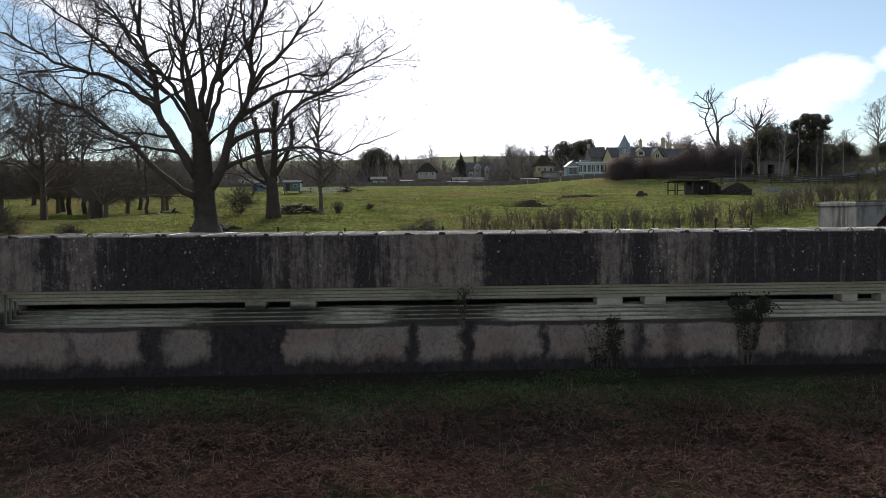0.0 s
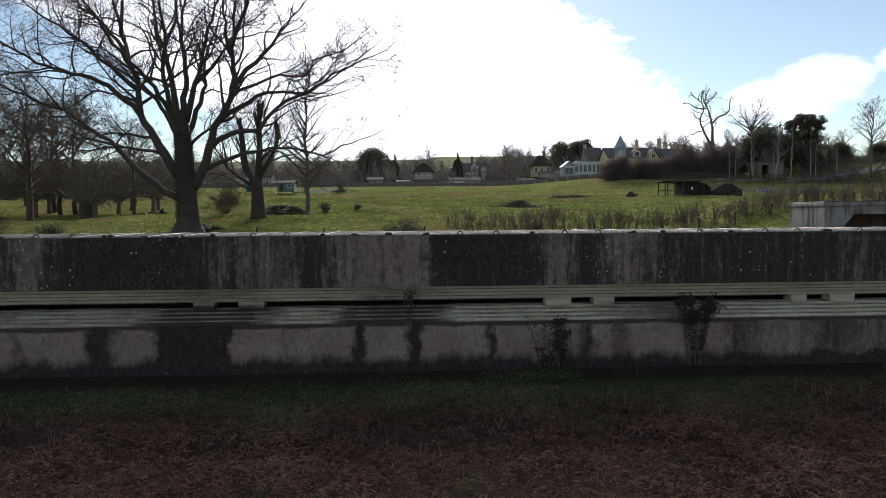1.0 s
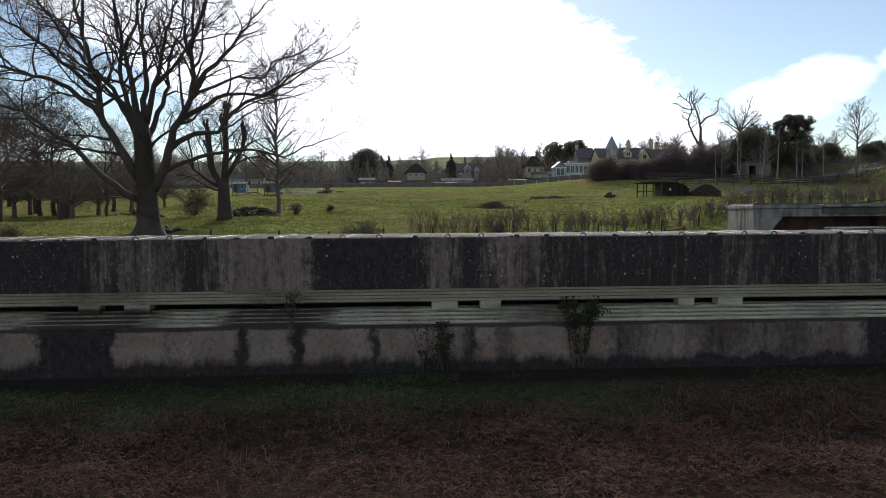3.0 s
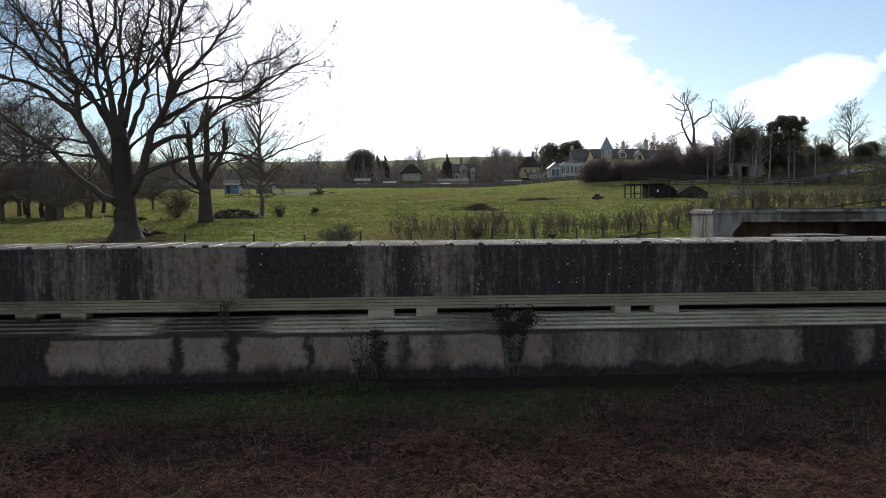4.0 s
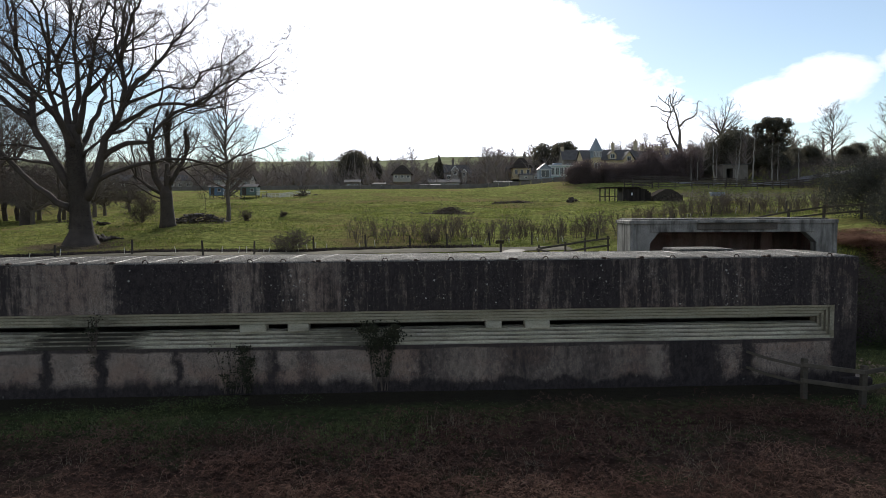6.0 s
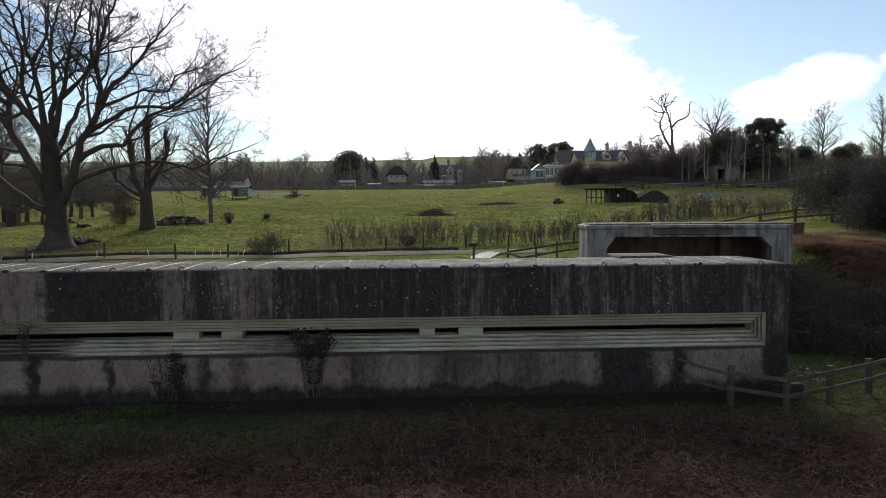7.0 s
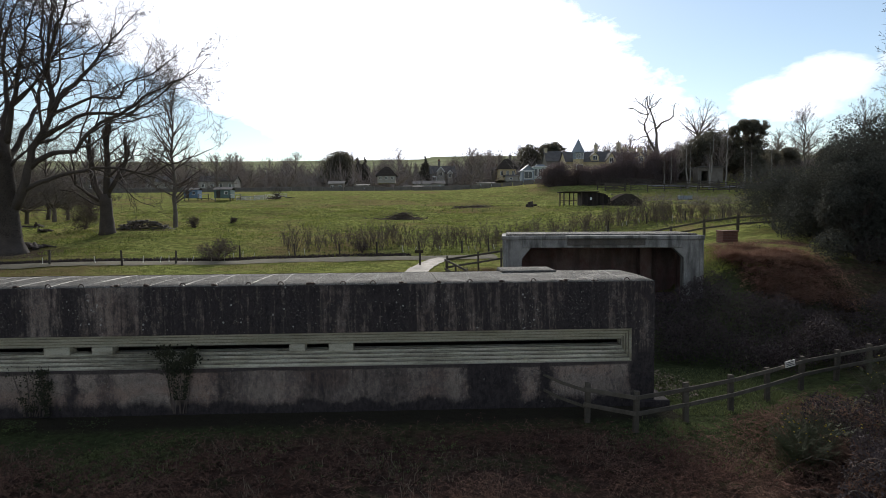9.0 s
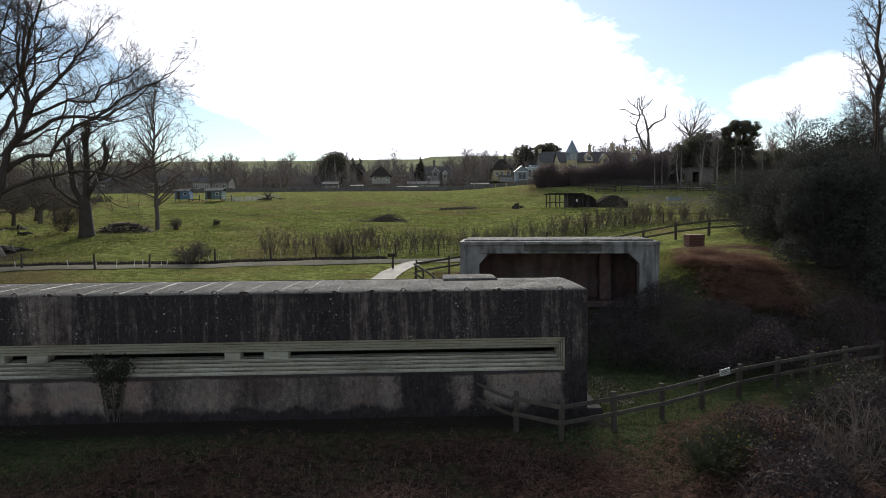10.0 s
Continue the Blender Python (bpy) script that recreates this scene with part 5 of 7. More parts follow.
for k, (x, y, rx, ry, n) in enumerate(((1.9, 5.2, 1.5, 1.7, 7000), (4.2, 5.0, 1.8, 1.6, 9000), (3.6, 6.9, 1.7, .8, 6000), (6.3, 4.7, 1.8, 1.5, 9000), (8.6, 4.7, 1.9, 1.5, 9000), (10.9, 4.9, 1.9, 1.6, 8000),
                                       (12.2, 8.4, 1.4, 1.2, 5000), (4.3, 2.9, 1.3, 0.9, 4500), (5.9, 3.2, 1.5, 0.9, 5500), (7.6, 3.9, 1.5, 0.9, 5500), (2.7, 3.9, 1.0, 0.8, 3500), (12.6, 4.8, 1.7, 1.5, 7000), (12.8, 6.9, 1.5, 1.4, 6000), (14.6, 4.0, 1.7, 1.4, 5000))):
    bramble(x, y, rx, ry, n, 80 + k, "dark tangled winter bramble on the bank")
for k, (x, y, rx, ry, n) in enumerate(((3.1, -2.6, 1.0, 1.0, 4500), (4.6, -3.4, 1.3, 1.3, 7000), (5.2, -1.6, 1.2, 0.9, 5000), (7.0, -0.8, 1.4, 1.2, 6000), (6.8, -3.0, 1.4, 1.3, 6000), (2.6, -4.6, 0.9, 0.9, 4000), (8.8, 0.4, 1.3, 1.2, 4500), (4.6, -5.6, 1.4, 1.2, 6000), (1.8, -5.6, 1.0, 0.9, 3500), (3.0, -6.6, 1.2, 1.0, 4500), (6.6, -5.0, 1.4, 1.3, 6000))):
    bramble(x, y, rx, ry, n, 110 + k, "dark brown bramble among dead bracken by the fence")


# scattered plants of the ground, too many to count
def tufts(name, count, region, blade, spread, mat, label, category, seed, blades=5, width=0.006, density=None, curl=0.5):
    rng = random.Random(seed)
    s = Shape()
    x0, x1, y0, y1 = region
    made = 0
    while made < count:
        x, y = rng.uniform(x0, x1), rng.uniform(y0, y1)
        if density and rng.random() > density(x, y):
            continue
        made += 1
        z = hz(x, y) - 0.02
        for _ in range(blades):
            a = rng.uniform(0, 6.283)
            ln = blade * rng.uniform(0.5, 1.25)
            tilt = rng.uniform(0.1, 1.0) * spread
            d = Vector((math.cos(a) * math.sin(tilt), math.sin(a) * math.sin(tilt), math.cos(tilt)))
            p0 = Vector((x + rng.uniform(-.05, .05), y + rng.uniform(-.05, .05), z))
            w = Vector((-math.sin(a), math.cos(a), 0)) * width
            p1 = p0 + d * ln * 0.6
            p2 = p1 + (d + Vector((math.cos(a), math.sin(a), -0.4)) * curl).normalized() * ln * 0.4
            s.add([tuple(p0 - w), tuple(p0 + w), tuple(p1 + w * 0.8), tuple(p1 - w * 0.8), tuple(p2)], [(0, 1, 2, 3), (3, 2, 4)])
    return tagged(part(name, s, mat), label, category, kind="stuff")


def heap(x, y):
    return max(0.0, 0.5 + 0.9 * noise.noise((x * 0.75, y * 0.75, 8.0)) + 0.35 * noise.noise((x * 2.1, y * 2.1, 3.0)))


def fern(name, count, region, mat, label, seed, size=0.4, density=None, mound=0.0):
    """Collapsed dead bracken: arched stalks with side leaflets lying every way."""
    rng = random.Random(seed)
    s = Shape()
    x0, x1, y0, y1 = region
    made = 0
    while made < count:
        x, y = rng.uniform(x0, x1), rng.uniform(y0, y1)
        if density and rng.random() > density(x, y):
            continue
        made += 1
        a = rng.uniform(0, 6.283)
        ln = size * rng.uniform(0.5, 1.4)
        lift = rng.uniform(0.02, 0.22) * ln / size * 0.8
        out = Vector((math.cos(a), math.sin(a), 0))
        side = Vector((-math.sin(a), math.cos(a), 0))
        base = Vector((x, y, hz(x, y) + mound * heap(x, y) * rng.random() ** 0.5))
        n = 3 if size > 0.3 else 2
        pts = [base + out * ln * k / n + Vector((0, 0, 0.03 + lift * math.sin(math.pi * (0.15 + 0.8 * k / n)))) for k in range(n + 1)]
        w = 0.003
        for k in range(n):
            s.add([tuple(pts[k] - side * w), tuple(pts[k] + side * w), tuple(pts[k + 1] + side * w), tuple(pts[k + 1] - side * w)], [(0, 1, 2, 3)])
            for sg in (-1, 1):
                b = pts[k].lerp(pts[k + 1], rng.random())
                q = ln * 0.30 * (1.1 - k / n) * rng.uniform(0.5, 1.2)
                tip = b + side * sg * q + out * q * 0.4 + Vector((0, 0, rng.uniform(-0.5, 0.35) * q))
                s.add([tuple(b - out * 0.010), tuple(b + out * 0.020), tuple(tip)], [(0, 1, 2)])
    return tagged(part(name, s, mat), label, "bracken", kind="stuff")


def patchy(scale, lo, off=0.0):
    return lambda x, y: min(max((noise.noise((x * scale, y * scale, off)) + 0.5 - lo) * 2.2, 0.03), 1)


fern("dead_bracken", 28500, (-30, 6, -9.5, -1.3), "frond", "flattened red-brown dead bracken in front of the bunker", 1, 0.26, lambda x, y: max(patchy(0.45, 0.22)(x, y), 0.22) * min(max((float(np.interp(x, (-13, -9, -2, -0.5), (-1.9, -1.2, -1.2, -1.9))) - y) / 1.6, 0), 1), 0.30)
fern("dead_bracken", 6000, (5.2, 9.6, 5.4, 13), "frond_rust_sunlit", "heaped rusty dead bracken on the bank, coloured as sunlit", 2, 0.7, lambda x, y: 1.0 if 5.9 + 0.06 * (y - 6) + 0.5 * noise.noise((y, x, 2)) + 0.25 < x < 9.3 and y > 6.6 + 1.0 * noise.noise((x * .6, y, 3)) and y < 11.4 - 0.35 * abs(x - 7.4) + 0.8 * noise.noise((x, y, 0)) else 0.0, 0.55)
fern("dead_bracken", 4500, (-0.5, 4.5, -8.5, 3), "frond", "tall dead bracken on the slope below the fence", 3, 0.32, lambda x, y: min(max((x - 0.2) / 1.6, 0.1), 1) if y < 0.52 * x - 2.1 else 0.0, 0.4)
fern("dead_bracken", 1800, (-3.2, 1.5, 14.0, 20), "frond", "dead bracken beside the handrail", 4, 0.45)
tufts("dry_grass", 3000, (-30, 4, -9.5, -1.9), 0.30, 1.55, "straw", "bleached dry grass stalks among bracken", "dry grass", 5, 3, 0.004, patchy(0.8, 0.35, 9))
tufts("rank_grass", 11000, (-30, 3.5, -3.8, -0.5), 0.055, 1.35, "turf", "rank green grass along the bunker wall", "grass", 6, 5, 0.007, lambda x, y: patchy(0.5, 0.38, 2)(x, y) * min(max((y + 3.9) / 1.6, 0), 1) * min(max((-0.7 - y) / 0.8, 0.03), 1) * float(np.interp(x, (-24, -20, -12, -9, -1, 0), (.45, 1, 1, .15, .15, 1))))
tufts("short_grass", 3200, (0.3, 3.6, -0.8, 3.0), 0.10, 1.0, "turf", "short green grass beside the bunker end", "grass", 7, 5, 0.006)
tufts("bank_grass", 2600, (4.7, 7.4, 8.0, 17), 0.12, 1.0, "blade", "short green grass on the bank beside the emplacement", "grass", 14, 5, 0.008)
tufts("meadow_grass", 16000, (-42, 22, 25, 66), 0.2, 0.9, "blade", "tussocky meadow grass in winter sun", "grass", 8, 4, 0.012, patchy(0.25, 0.3, 7))
tufts("grass_tussocks", 3500, (-42, 22, 27, 70), 0.16, 1.1, "turf", "dark grass tussocks scattered in the meadow", "grass", 15, 7, 0.012, patchy(0.5, 0.42, 11))
tufts("lawn_grass", 5500, (-30, 3, 14.5, 25), 0.09, 0.9, "blade", "short grass strip behind the bunker", "grass", 9, 4, 0.008,
      lambda x, y: 0.0 if (-7.6 < x < -4.2 and y > 15.5) else 1.0)


def weed_patch(x, y, n, seed, size, label):
    rng = random.Random(seed)
    s = Shape()
    for _ in range(n):
        a, q = rng.uniform(0, 6.283), math.sqrt(rng.random())
        p = Vector((math.cos(a) * q * size, math.sin(a) * q * size * 0.5, rng.uniform(0.03, 0.22)))
        up = Vector((rng.uniform(-.6, .6), rng.uniform(-.6, .6), 1)).normalized()
        u = Matrix.Rotation(rng.uniform(0, 6.283), 3, up) @ up.orthogonal().normalized()
        v, w = up.cross(u), rng.uniform(0.009, 0.021)
        s.add([tuple(p - u * w), tuple(p + v * w * .7), tuple(p + u * w), tuple(p - v * w * .7)], [(0, 1, 2, 3)])
    ob = part("weed_patch", s, "weed", m=pose(*on(x, y)))
    tagged(ob, label, "weeds", "weeds by the wall", kind="stuff")


for k, (x, y, n, sz) in enumerate(((-15.2, -1.0, 900, 0.7), (-14.3, -0.9, 800, 0.6), (-16.4, -1.5, 600, 0.9), (-17.6, -1.2, 400, 0.8), (-14.2, -2.3, 500, 0.8), (-12.6, -0.8, 160, 0.5), (-19.3, -1.3, 260, 0.6), (-20.4, -1.0, 200, 0.6), (-18.4, -2.2, 300, 0.7), (-22.6, -1.6, 160, 0.6))):
    weed_patch(x, y, n, 30 + k, sz, "low patch of bright green leafy weeds")
def litter(x, y, rx, ry, n, seed):
    rng = random.Random(seed)
    s = Shape()
    for _ in range(n):
        a, q = rng.uniform(0, 6.283), math.sqrt(rng.random())
        px_, py_ = x + math.cos(a) * q * rx, y + math.sin(a) * q * ry
        p = Vector((px_, py_, hz(px_, py_) + rng.uniform(0.02, 0.09)))
        up = Vector((rng.uniform(-.7, .7), rng.uniform(-.7, .7), 1)).normalized()
        u = Matrix.Rotation(rng.uniform(0, 6.283), 3, up) @ up.orthogonal().normalized()
        v, w = up.cross(u), rng.uniform(0.02, 0.04)
        s.add([tuple(p - u * w), tuple(p + v * w * .6), tuple(p + u * w), tuple(p - v * w * .6)], [(0, 1, 2, 3)])
    tagged(part("leaf_litter", s, "straw"), "fallen pale brown leaves on the grass", "leaves", kind="stuff")


litter(0.9, 1.6, 0.7, 1.3, 900, 51)
litter(-30.8, 24.2, 3.0, 1.6, 1500, 52)
tufts("verge_grass", 3200, (-34, -6, 19, 28), 0.22, 0.9, "bramble", "dark rough verge along the path and wire fence", "grass", 12, 5, 0.012,
      lambda x, y: 1.0 if 0.75 < y - np.interp(x, (-40, -31, -26, -20, -15, -9, -4.5), (17.6, 19.2, 20.6, 23.0, 24.3, 24.9, 25.0)) < 1.7 else 0.0)
# pale grass
tufts("dead_grass", 500, (-32, 12, 52, 84), 0.3, 1.0, "straw", "pale dead grass stalks in the meadow", "grass", 13, 3, 0.012)

# ---- ivy and stalks on the bunker wall ----
def ivy(x, z0, z1, width, n, seed, label, foot=0.05):
    rng = random.Random(seed)
    t = thing("ivy", (x, -0.02, 0), label, "ivy", "ivy on the bunker wall")
    st = Shape()
    for k in range(9):
        u = rng.uniform(-1, 1) * width
        pts = [(u * (0.4 + 0.6 * j / 6) + rng.uniform(-.04, .04), -0.015 - 0.02 * rng.random(), foot + (z1 - foot) * j / 6 * rng.uniform(0.85, 1.05)) for j in range(7)]
        st.tube(pts, [0.012 - 0.0013 * j for j in range(7)], 5, cap=False)
    tagged(part("growth", st, "twig", t), kind="stuff")
    s = Shape()
    lobes = []
    for k in range(12):
        f = rng.random() ** 0.55
        lobes.append((rng.uniform(-1, 1) * width * (0.25 + 0.75 * f), z0 + (z1 - z0) * (0.05 + 0.9 * f), rng.uniform(0.05, 0.13) * (0.6 + width)))
    for _ in range(n):
        u, zc, q = rng.choice(lobes)
        if rng.random() < 0.22:
            # leaves strung along the stems
            h = rng.random()
            p = Vector((u * (0.4 + 0.6 * h) + rng.gauss(0, 0.03), -0.04 - 0.03 * rng.random(), z0 * 0.5 + (zc - z0 * 0.5) * h))
        else:
            p = Vector((u + rng.gauss(0, q), -0.04 - abs(rng.gauss(0, 0.6 * q)), min(zc + rng.gauss(0, 0.75 * q), z1 + 0.06)))
        up = Vector((rng.uniform(-.7, .7), -1, rng.uniform(-.2, .9))).normalized()
        u = Matrix.Rotation(rng.uniform(0, 6.283), 3, up) @ up.orthogonal().normalized()
        v, w = up.cross(u), rng.uniform(0.012, 0.026)
        s.add([tuple(p - u * w), tuple(p + v * w), tuple(p + u * w), tuple(p - v * w)], [(0, 1, 2, 3)])
    tagged(part("foliage", s, "ivy", t), kind="stuff")


ivy(-11.0, 0.75, 1.58, 0.46, 1700, 1, "dark ivy clump climbing to the bunker slot")
ivy(-14.3, 0.1, 1.15, 0.42, 260, 2, "thin ivy stems on the lower bunker wall")
ivy(-13.95, 0.1, 1.2, 0.16, 480, 4, "narrow dense ivy column on the lower bunker wall")
ivy(-17.3, 1.2, 1.85, 0.16, 110, 3, "small ivy tuft hanging at the bunker slot", 1.0)


# ---- gorse and bare saplings on the slope below the fence ----
def gorse(x, y, r, n, seed, label):
    rng = random.Random(seed)
    t = thing("gorse_bush", on(x, y), label, "gorse", "gorse bushes")
    s, fl = Shape(), Shape()
    for _ in range(n):
        a, q = rng.uniform(0, 6.283), math.sqrt(rng.random())
        p = Vector((math.cos(a) * q * r * 0.6, math.sin(a) * q * r * 0.6, rng.uniform(0, 0.4)))
        d = Vector((math.cos(a) * q * 0.9, math.sin(a) * q * 0.9, 1)).normalized()
        e = p + d * r * rng.uniform(0.5, 1.25)
        w = d.orthogonal().normalized() * 0.007
        s.add([tuple(p - w), tuple(p + w), tuple(e)], [(0, 1, 2)])
        for k in range(14):
            b = p.lerp(e, rng.uniform(0.25, 1))
            tip = b + bend(rng, 1).normalized() * 0.07 + d * 0.07
            s.add([tuple(b - w * 0.7), tuple(b + w * 0.7), tuple(tip)], [(0, 1, 2)])
        if rng.random() < 0.05:
            f = e + bend(rng, 0.04)
            fl.add([tuple(f + Vector((.02, 0, 0))), tuple(f + Vector((0, .02, .01))), tuple(f + Vector((-.02, 0, .01))), tuple(f + Vector((0, -.01, .03)))], [(0, 1, 3), (1, 2, 3), (2, 0, 3)])
    tagged(part("foliage", s, "gorse", t), kind="stuff")
    tagged(part("blossom", fl, "flower", t, "a few yellow flowers"), kind="stuff")


gorse(1.35, -3.6, 0.5, 420, 1, "small green gorse bush with a few yellow flowers")
gorse(2.0, -3.0, 0.55, 420, 2, "green gorse bush among dead bracken")
gorse(5.4, -0.6, 0.7, 480, 3, "green gorse bush by the fence")
gorse(6.6, 0.5, 0.8, 520, 4, "green gorse bush by the fence")


def sapling(x, y, tall, n, seed, label, mat="bark_grey", group="", name="shrub", spread=0.35, category="shrub"):
    rng = random.Random(seed)
    t = thing(name, on(x, y), label, category, group)
    s = Shape()
    for k in range(n):
        a = rng.uniform(0, 6.283)
        q = branch_line(rng, (rng.uniform(-.12, .12), rng.uniform(-.12, .12), -0.05), (math.cos(a) * spread, math.sin(a) * spread, 1), tall * rng.uniform(0.55, 1.1), 6, 0.12, 0.05)
        rad = [0.016 * tall / 1.6 * (1 - 0.75 * j / 6) for j in range(7)]
        s.tube(q, rad, 5, cap=False)
        out = [[], []]
        sprout(rng, q, rad, 0, [(7, .35, 40, .2, .05, 3, 3), (4, .5, 42, .25, .03, 3, 2)], out)
        for rows in out:
            for p, r, sd in rows:
                s.tube(p, r, sd, cap=False)
    tagged(part("growth", s, mat, t), kind="stuff")
    return t


sapling(2.9, -4.4, 1.4, 10, 1, "pale bare saplings among the bracken", "hedge", "bare saplings", "sapling", 0.5)
sapling(3.5, -4.2, 1.5, 12, 2, "pale bare saplings among the bracken", "hedge", "bare saplings", "sapling", 0.5)
sapling(4.3, -3.4, 1.6, 10, 3, "pale bare saplings among the bracken", "hedge", "bare saplings", "sapling", 0.5)

# young hedge along the wire fence
_r = random.Random(5)
_kinds = [sapling(-9.6, 28.2, 1.9, 5, 70, "bare young hawthorn in the hedge row", "hedge", "young hedge"), sapling(-8.9, 28.6, 1.4, 4, 71, "bare young hawthorn in the hedge row", "hedge", "young hedge"),
          sapling(-8.0, 28.3, 2.3, 4, 72, "bare young hawthorn in the hedge row", "hedge", "young hedge")]
for k in range(270):
    x = -15 + 39 * ((k + _r.random()) / 270) ** 0.9
    y = 28.4 + max(0, x + 4) * 0.22 + _r.uniform(-0.8, 2.4)
    s = _r.uniform(0.45, 0.95)
    c = copy_thing(_kinds[k % 3], pose(*on(x, y), 0, 0, _r.uniform(0, 360)))
    c.scale = (s, s, s)


# ---- bushes, logs and heaps in the meadow ----
def round_bush(x, y, r, tall, seed, label, mat="bramble", n=5000, size=0.035, twigs=26):
    rng = random.Random(seed)
    t = thing("bush", on(x, y), label, "bush", "meadow bushes")
    g = Shape()
    for k in range(twigs):
        a, e = rng.uniform(0, 6.283), rng.uniform(0.3, 1.4)
        d = Vector((math.cos(a) * math.cos(e), math.sin(a) * math.cos(e), math.sin(e)))
        q = branch_line(rng, (0, 0, 0), (d.x * r, d.y * r, d.z * tall), max(r, tall) * 1.08, 5, 0.12, 0.02)
        rad = [0.02 * (1 - 0.8 * j / 5) for j in range(6)]
        g.tube(q, rad, 4, cap=False)
        out = [[], []]
        sprout(rng, q, rad, 0, [(9, .5, 45, .25, .02, 3, 3), (6, .6, 45, .3, 0, 3, 2)], out)
        for rows in out:
            for p, rr, sd in rows:
                g.tube(p, rr, sd, cap=False)
    tagged(part("growth", g, "twig", t), kind="stuff")
    part("foliage", foliage(rng, lumps(rng, 12, r * 0.75, r * 0.75, tall * 0.05, tall * 0.62, r * 0.36), n // 2, size * 0.8, 0.7, 0.15), mat, t)


round_bush(-31.6, 36.3, 1.3, 1.9, 1, "rounded leafless bramble bush beside the pollard")
round_bush(-17.8, 24.9, 1.2, 0.9, 2, "dark low bush at the meadow fence", "hedge", n=1500)
round_bush(-24.6, 40.4, 0.45, 0.8, 3, "small dark bush in the meadow", n=1800, twigs=14)
round_bush(-22.2, 43.6, 0.35, 0.45, 4, "small dark bush in the meadow", n=1200, twigs=12)
round_bush(-43.9, 26.6, 1.4, 1.7, 5, "dark low bush near the oak", n=9000, twigs=34)
round_bush(-38.5, 24.6, 0.8, 0.8, 6, "dark low bush near the oak", n=2000, twigs=14)
round_bush(-9.2, 27.4, 0.5, 0.7, 7, "small brown bush at the meadow fence", n=500, twigs=12)


def log_pile(x, y, n, wide, tall, seed, label, long=1.1, r=0.12, mat="bark"):
    rng = random.Random(seed)
    t = thing("log_pile", on(x, y), label, "log pile")
    for k in range(n):
        u = rng.uniform(-1, 1)
        z = rng.uniform(0.05, tall) * (1 - u * u)
        a = rng.uniform(0, 6.283)
        e = rng.uniform(-0.35, 0.35)
        h = long * rng.uniform(0.4, 1) / 2
        d = Vector((math.cos(a) * math.cos(e), math.sin(a) * math.cos(e), math.sin(e))) * h
        c = Vector((u * wide, rng.uniform(-.5, .5), z))
        rr = r * rng.uniform(0.4, 1.2)
        part("log", Shape().tube([c - d, c + bend(rng, 0.04), c + d], [rr, rr, rr * 0.85], 7), mat, t)


log_pile(-27.4, 37.2, 120, 2.0, 0.75, 1, "heap of cut oak logs beside the larch", 0.9, 0.085, "bark_grey")
log_pile(-31.3, 28.2, 14, 1.6, 0.2, 2, "low scatter of fallen wood under the oak")
log_pile(-40, 43, 16, 2.2, 0.35, 3, "fallen branches in the meadow grass", 2.0, 0.1)
log_pile(-33.8, 35.0, 9, 0.5, 0.3, 4, "small pile of dark logs", 0.7, 0.1)
log_pile(-7.0, 47.6, 110, 1.2, 0.6, 5, "brushwood heap on bare ground in the meadow", 1.7, 0.028, "hedge")
log_pile(-7.6, 47.2, 70, 2.7, 0.16, 9, "flat ring of dark brushwood round the heap", 1.4, 0.03, "hedge")
log_pile(1.1, 58.4, 90, 2.5, 0.3, 6, "spread of cut brushwood in the meadow", 1.5, 0.035, "hedge")
log_pile(7.4, 56.8, 8, 0.9, 0.25, 8, "short logs by a tree stump", 0.6, 0.16)


def build_stump():
    s = Shape().tube([(0, 0, -.1), (0, 0, .15), (0.02, 0, .5), (0, 0, .62)], [.42, .34, .30, .29], 12)
    tagged(part("tree_stump", s, "bark", m=pose(*on(7.2, 56.6))), "dark cut tree stump in the meadow", "tree stump")


build_stump()


# ---- sheds and huts in the meadow ----
def gable(s, x0, x1, y0, y1, z0, rise, over=0.2, along="x"):
    """A pitched roof slab pair over a rectangle."""
    t = 0.06
    if along == "x":
        ym = (y0 + y1) / 2
        for a, b in (((y0 - over, z0), (ym, z0 + rise)), ((y1 + over, z0), (ym, z0 + rise))):
            s.add([(x0 - over, a[0], a[1]), (x1 + over, a[0], a[1]), (x1 + over, b[0], b[1]), (x0 - over, b[0], b[1]),
                   (x0 - over, a[0], a[1] + t), (x1 + over, a[0], a[1] + t), (x1 + over, b[0], b[1] + t), (x0 - over, b[0], b[1] + t)],
                  [(0, 1, 2, 3), (4, 7, 6, 5), (0, 4, 5, 1), (1, 5, 6, 2), (2, 6, 7, 3), (3, 7, 4, 0)])
    else:
        xm = (x0 + x1) / 2
        for a, b in (((x0 - over, z0), (xm, z0 + rise)), ((x1 + over, z0), (xm, z0 + rise))):
            s.add([(a[0], y0 - over, a[1]), (a[0], y1 + over, a[1]), (b[0], y1 + over, b[1]), (b[0], y0 - over, b[1]),
                   (a[0], y0 - over, a[1] + t), (a[0], y1 + over, a[1] + t), (b[0], y1 + over, b[1] + t), (b[0], y0 - over, b[1] + t)],
                  [(0, 1, 2, 3), (4, 7, 6, 5), (0, 4, 5, 1), (1, 5, 6, 2), (2, 6, 7, 3), (3, 7, 4, 0)])
    return s


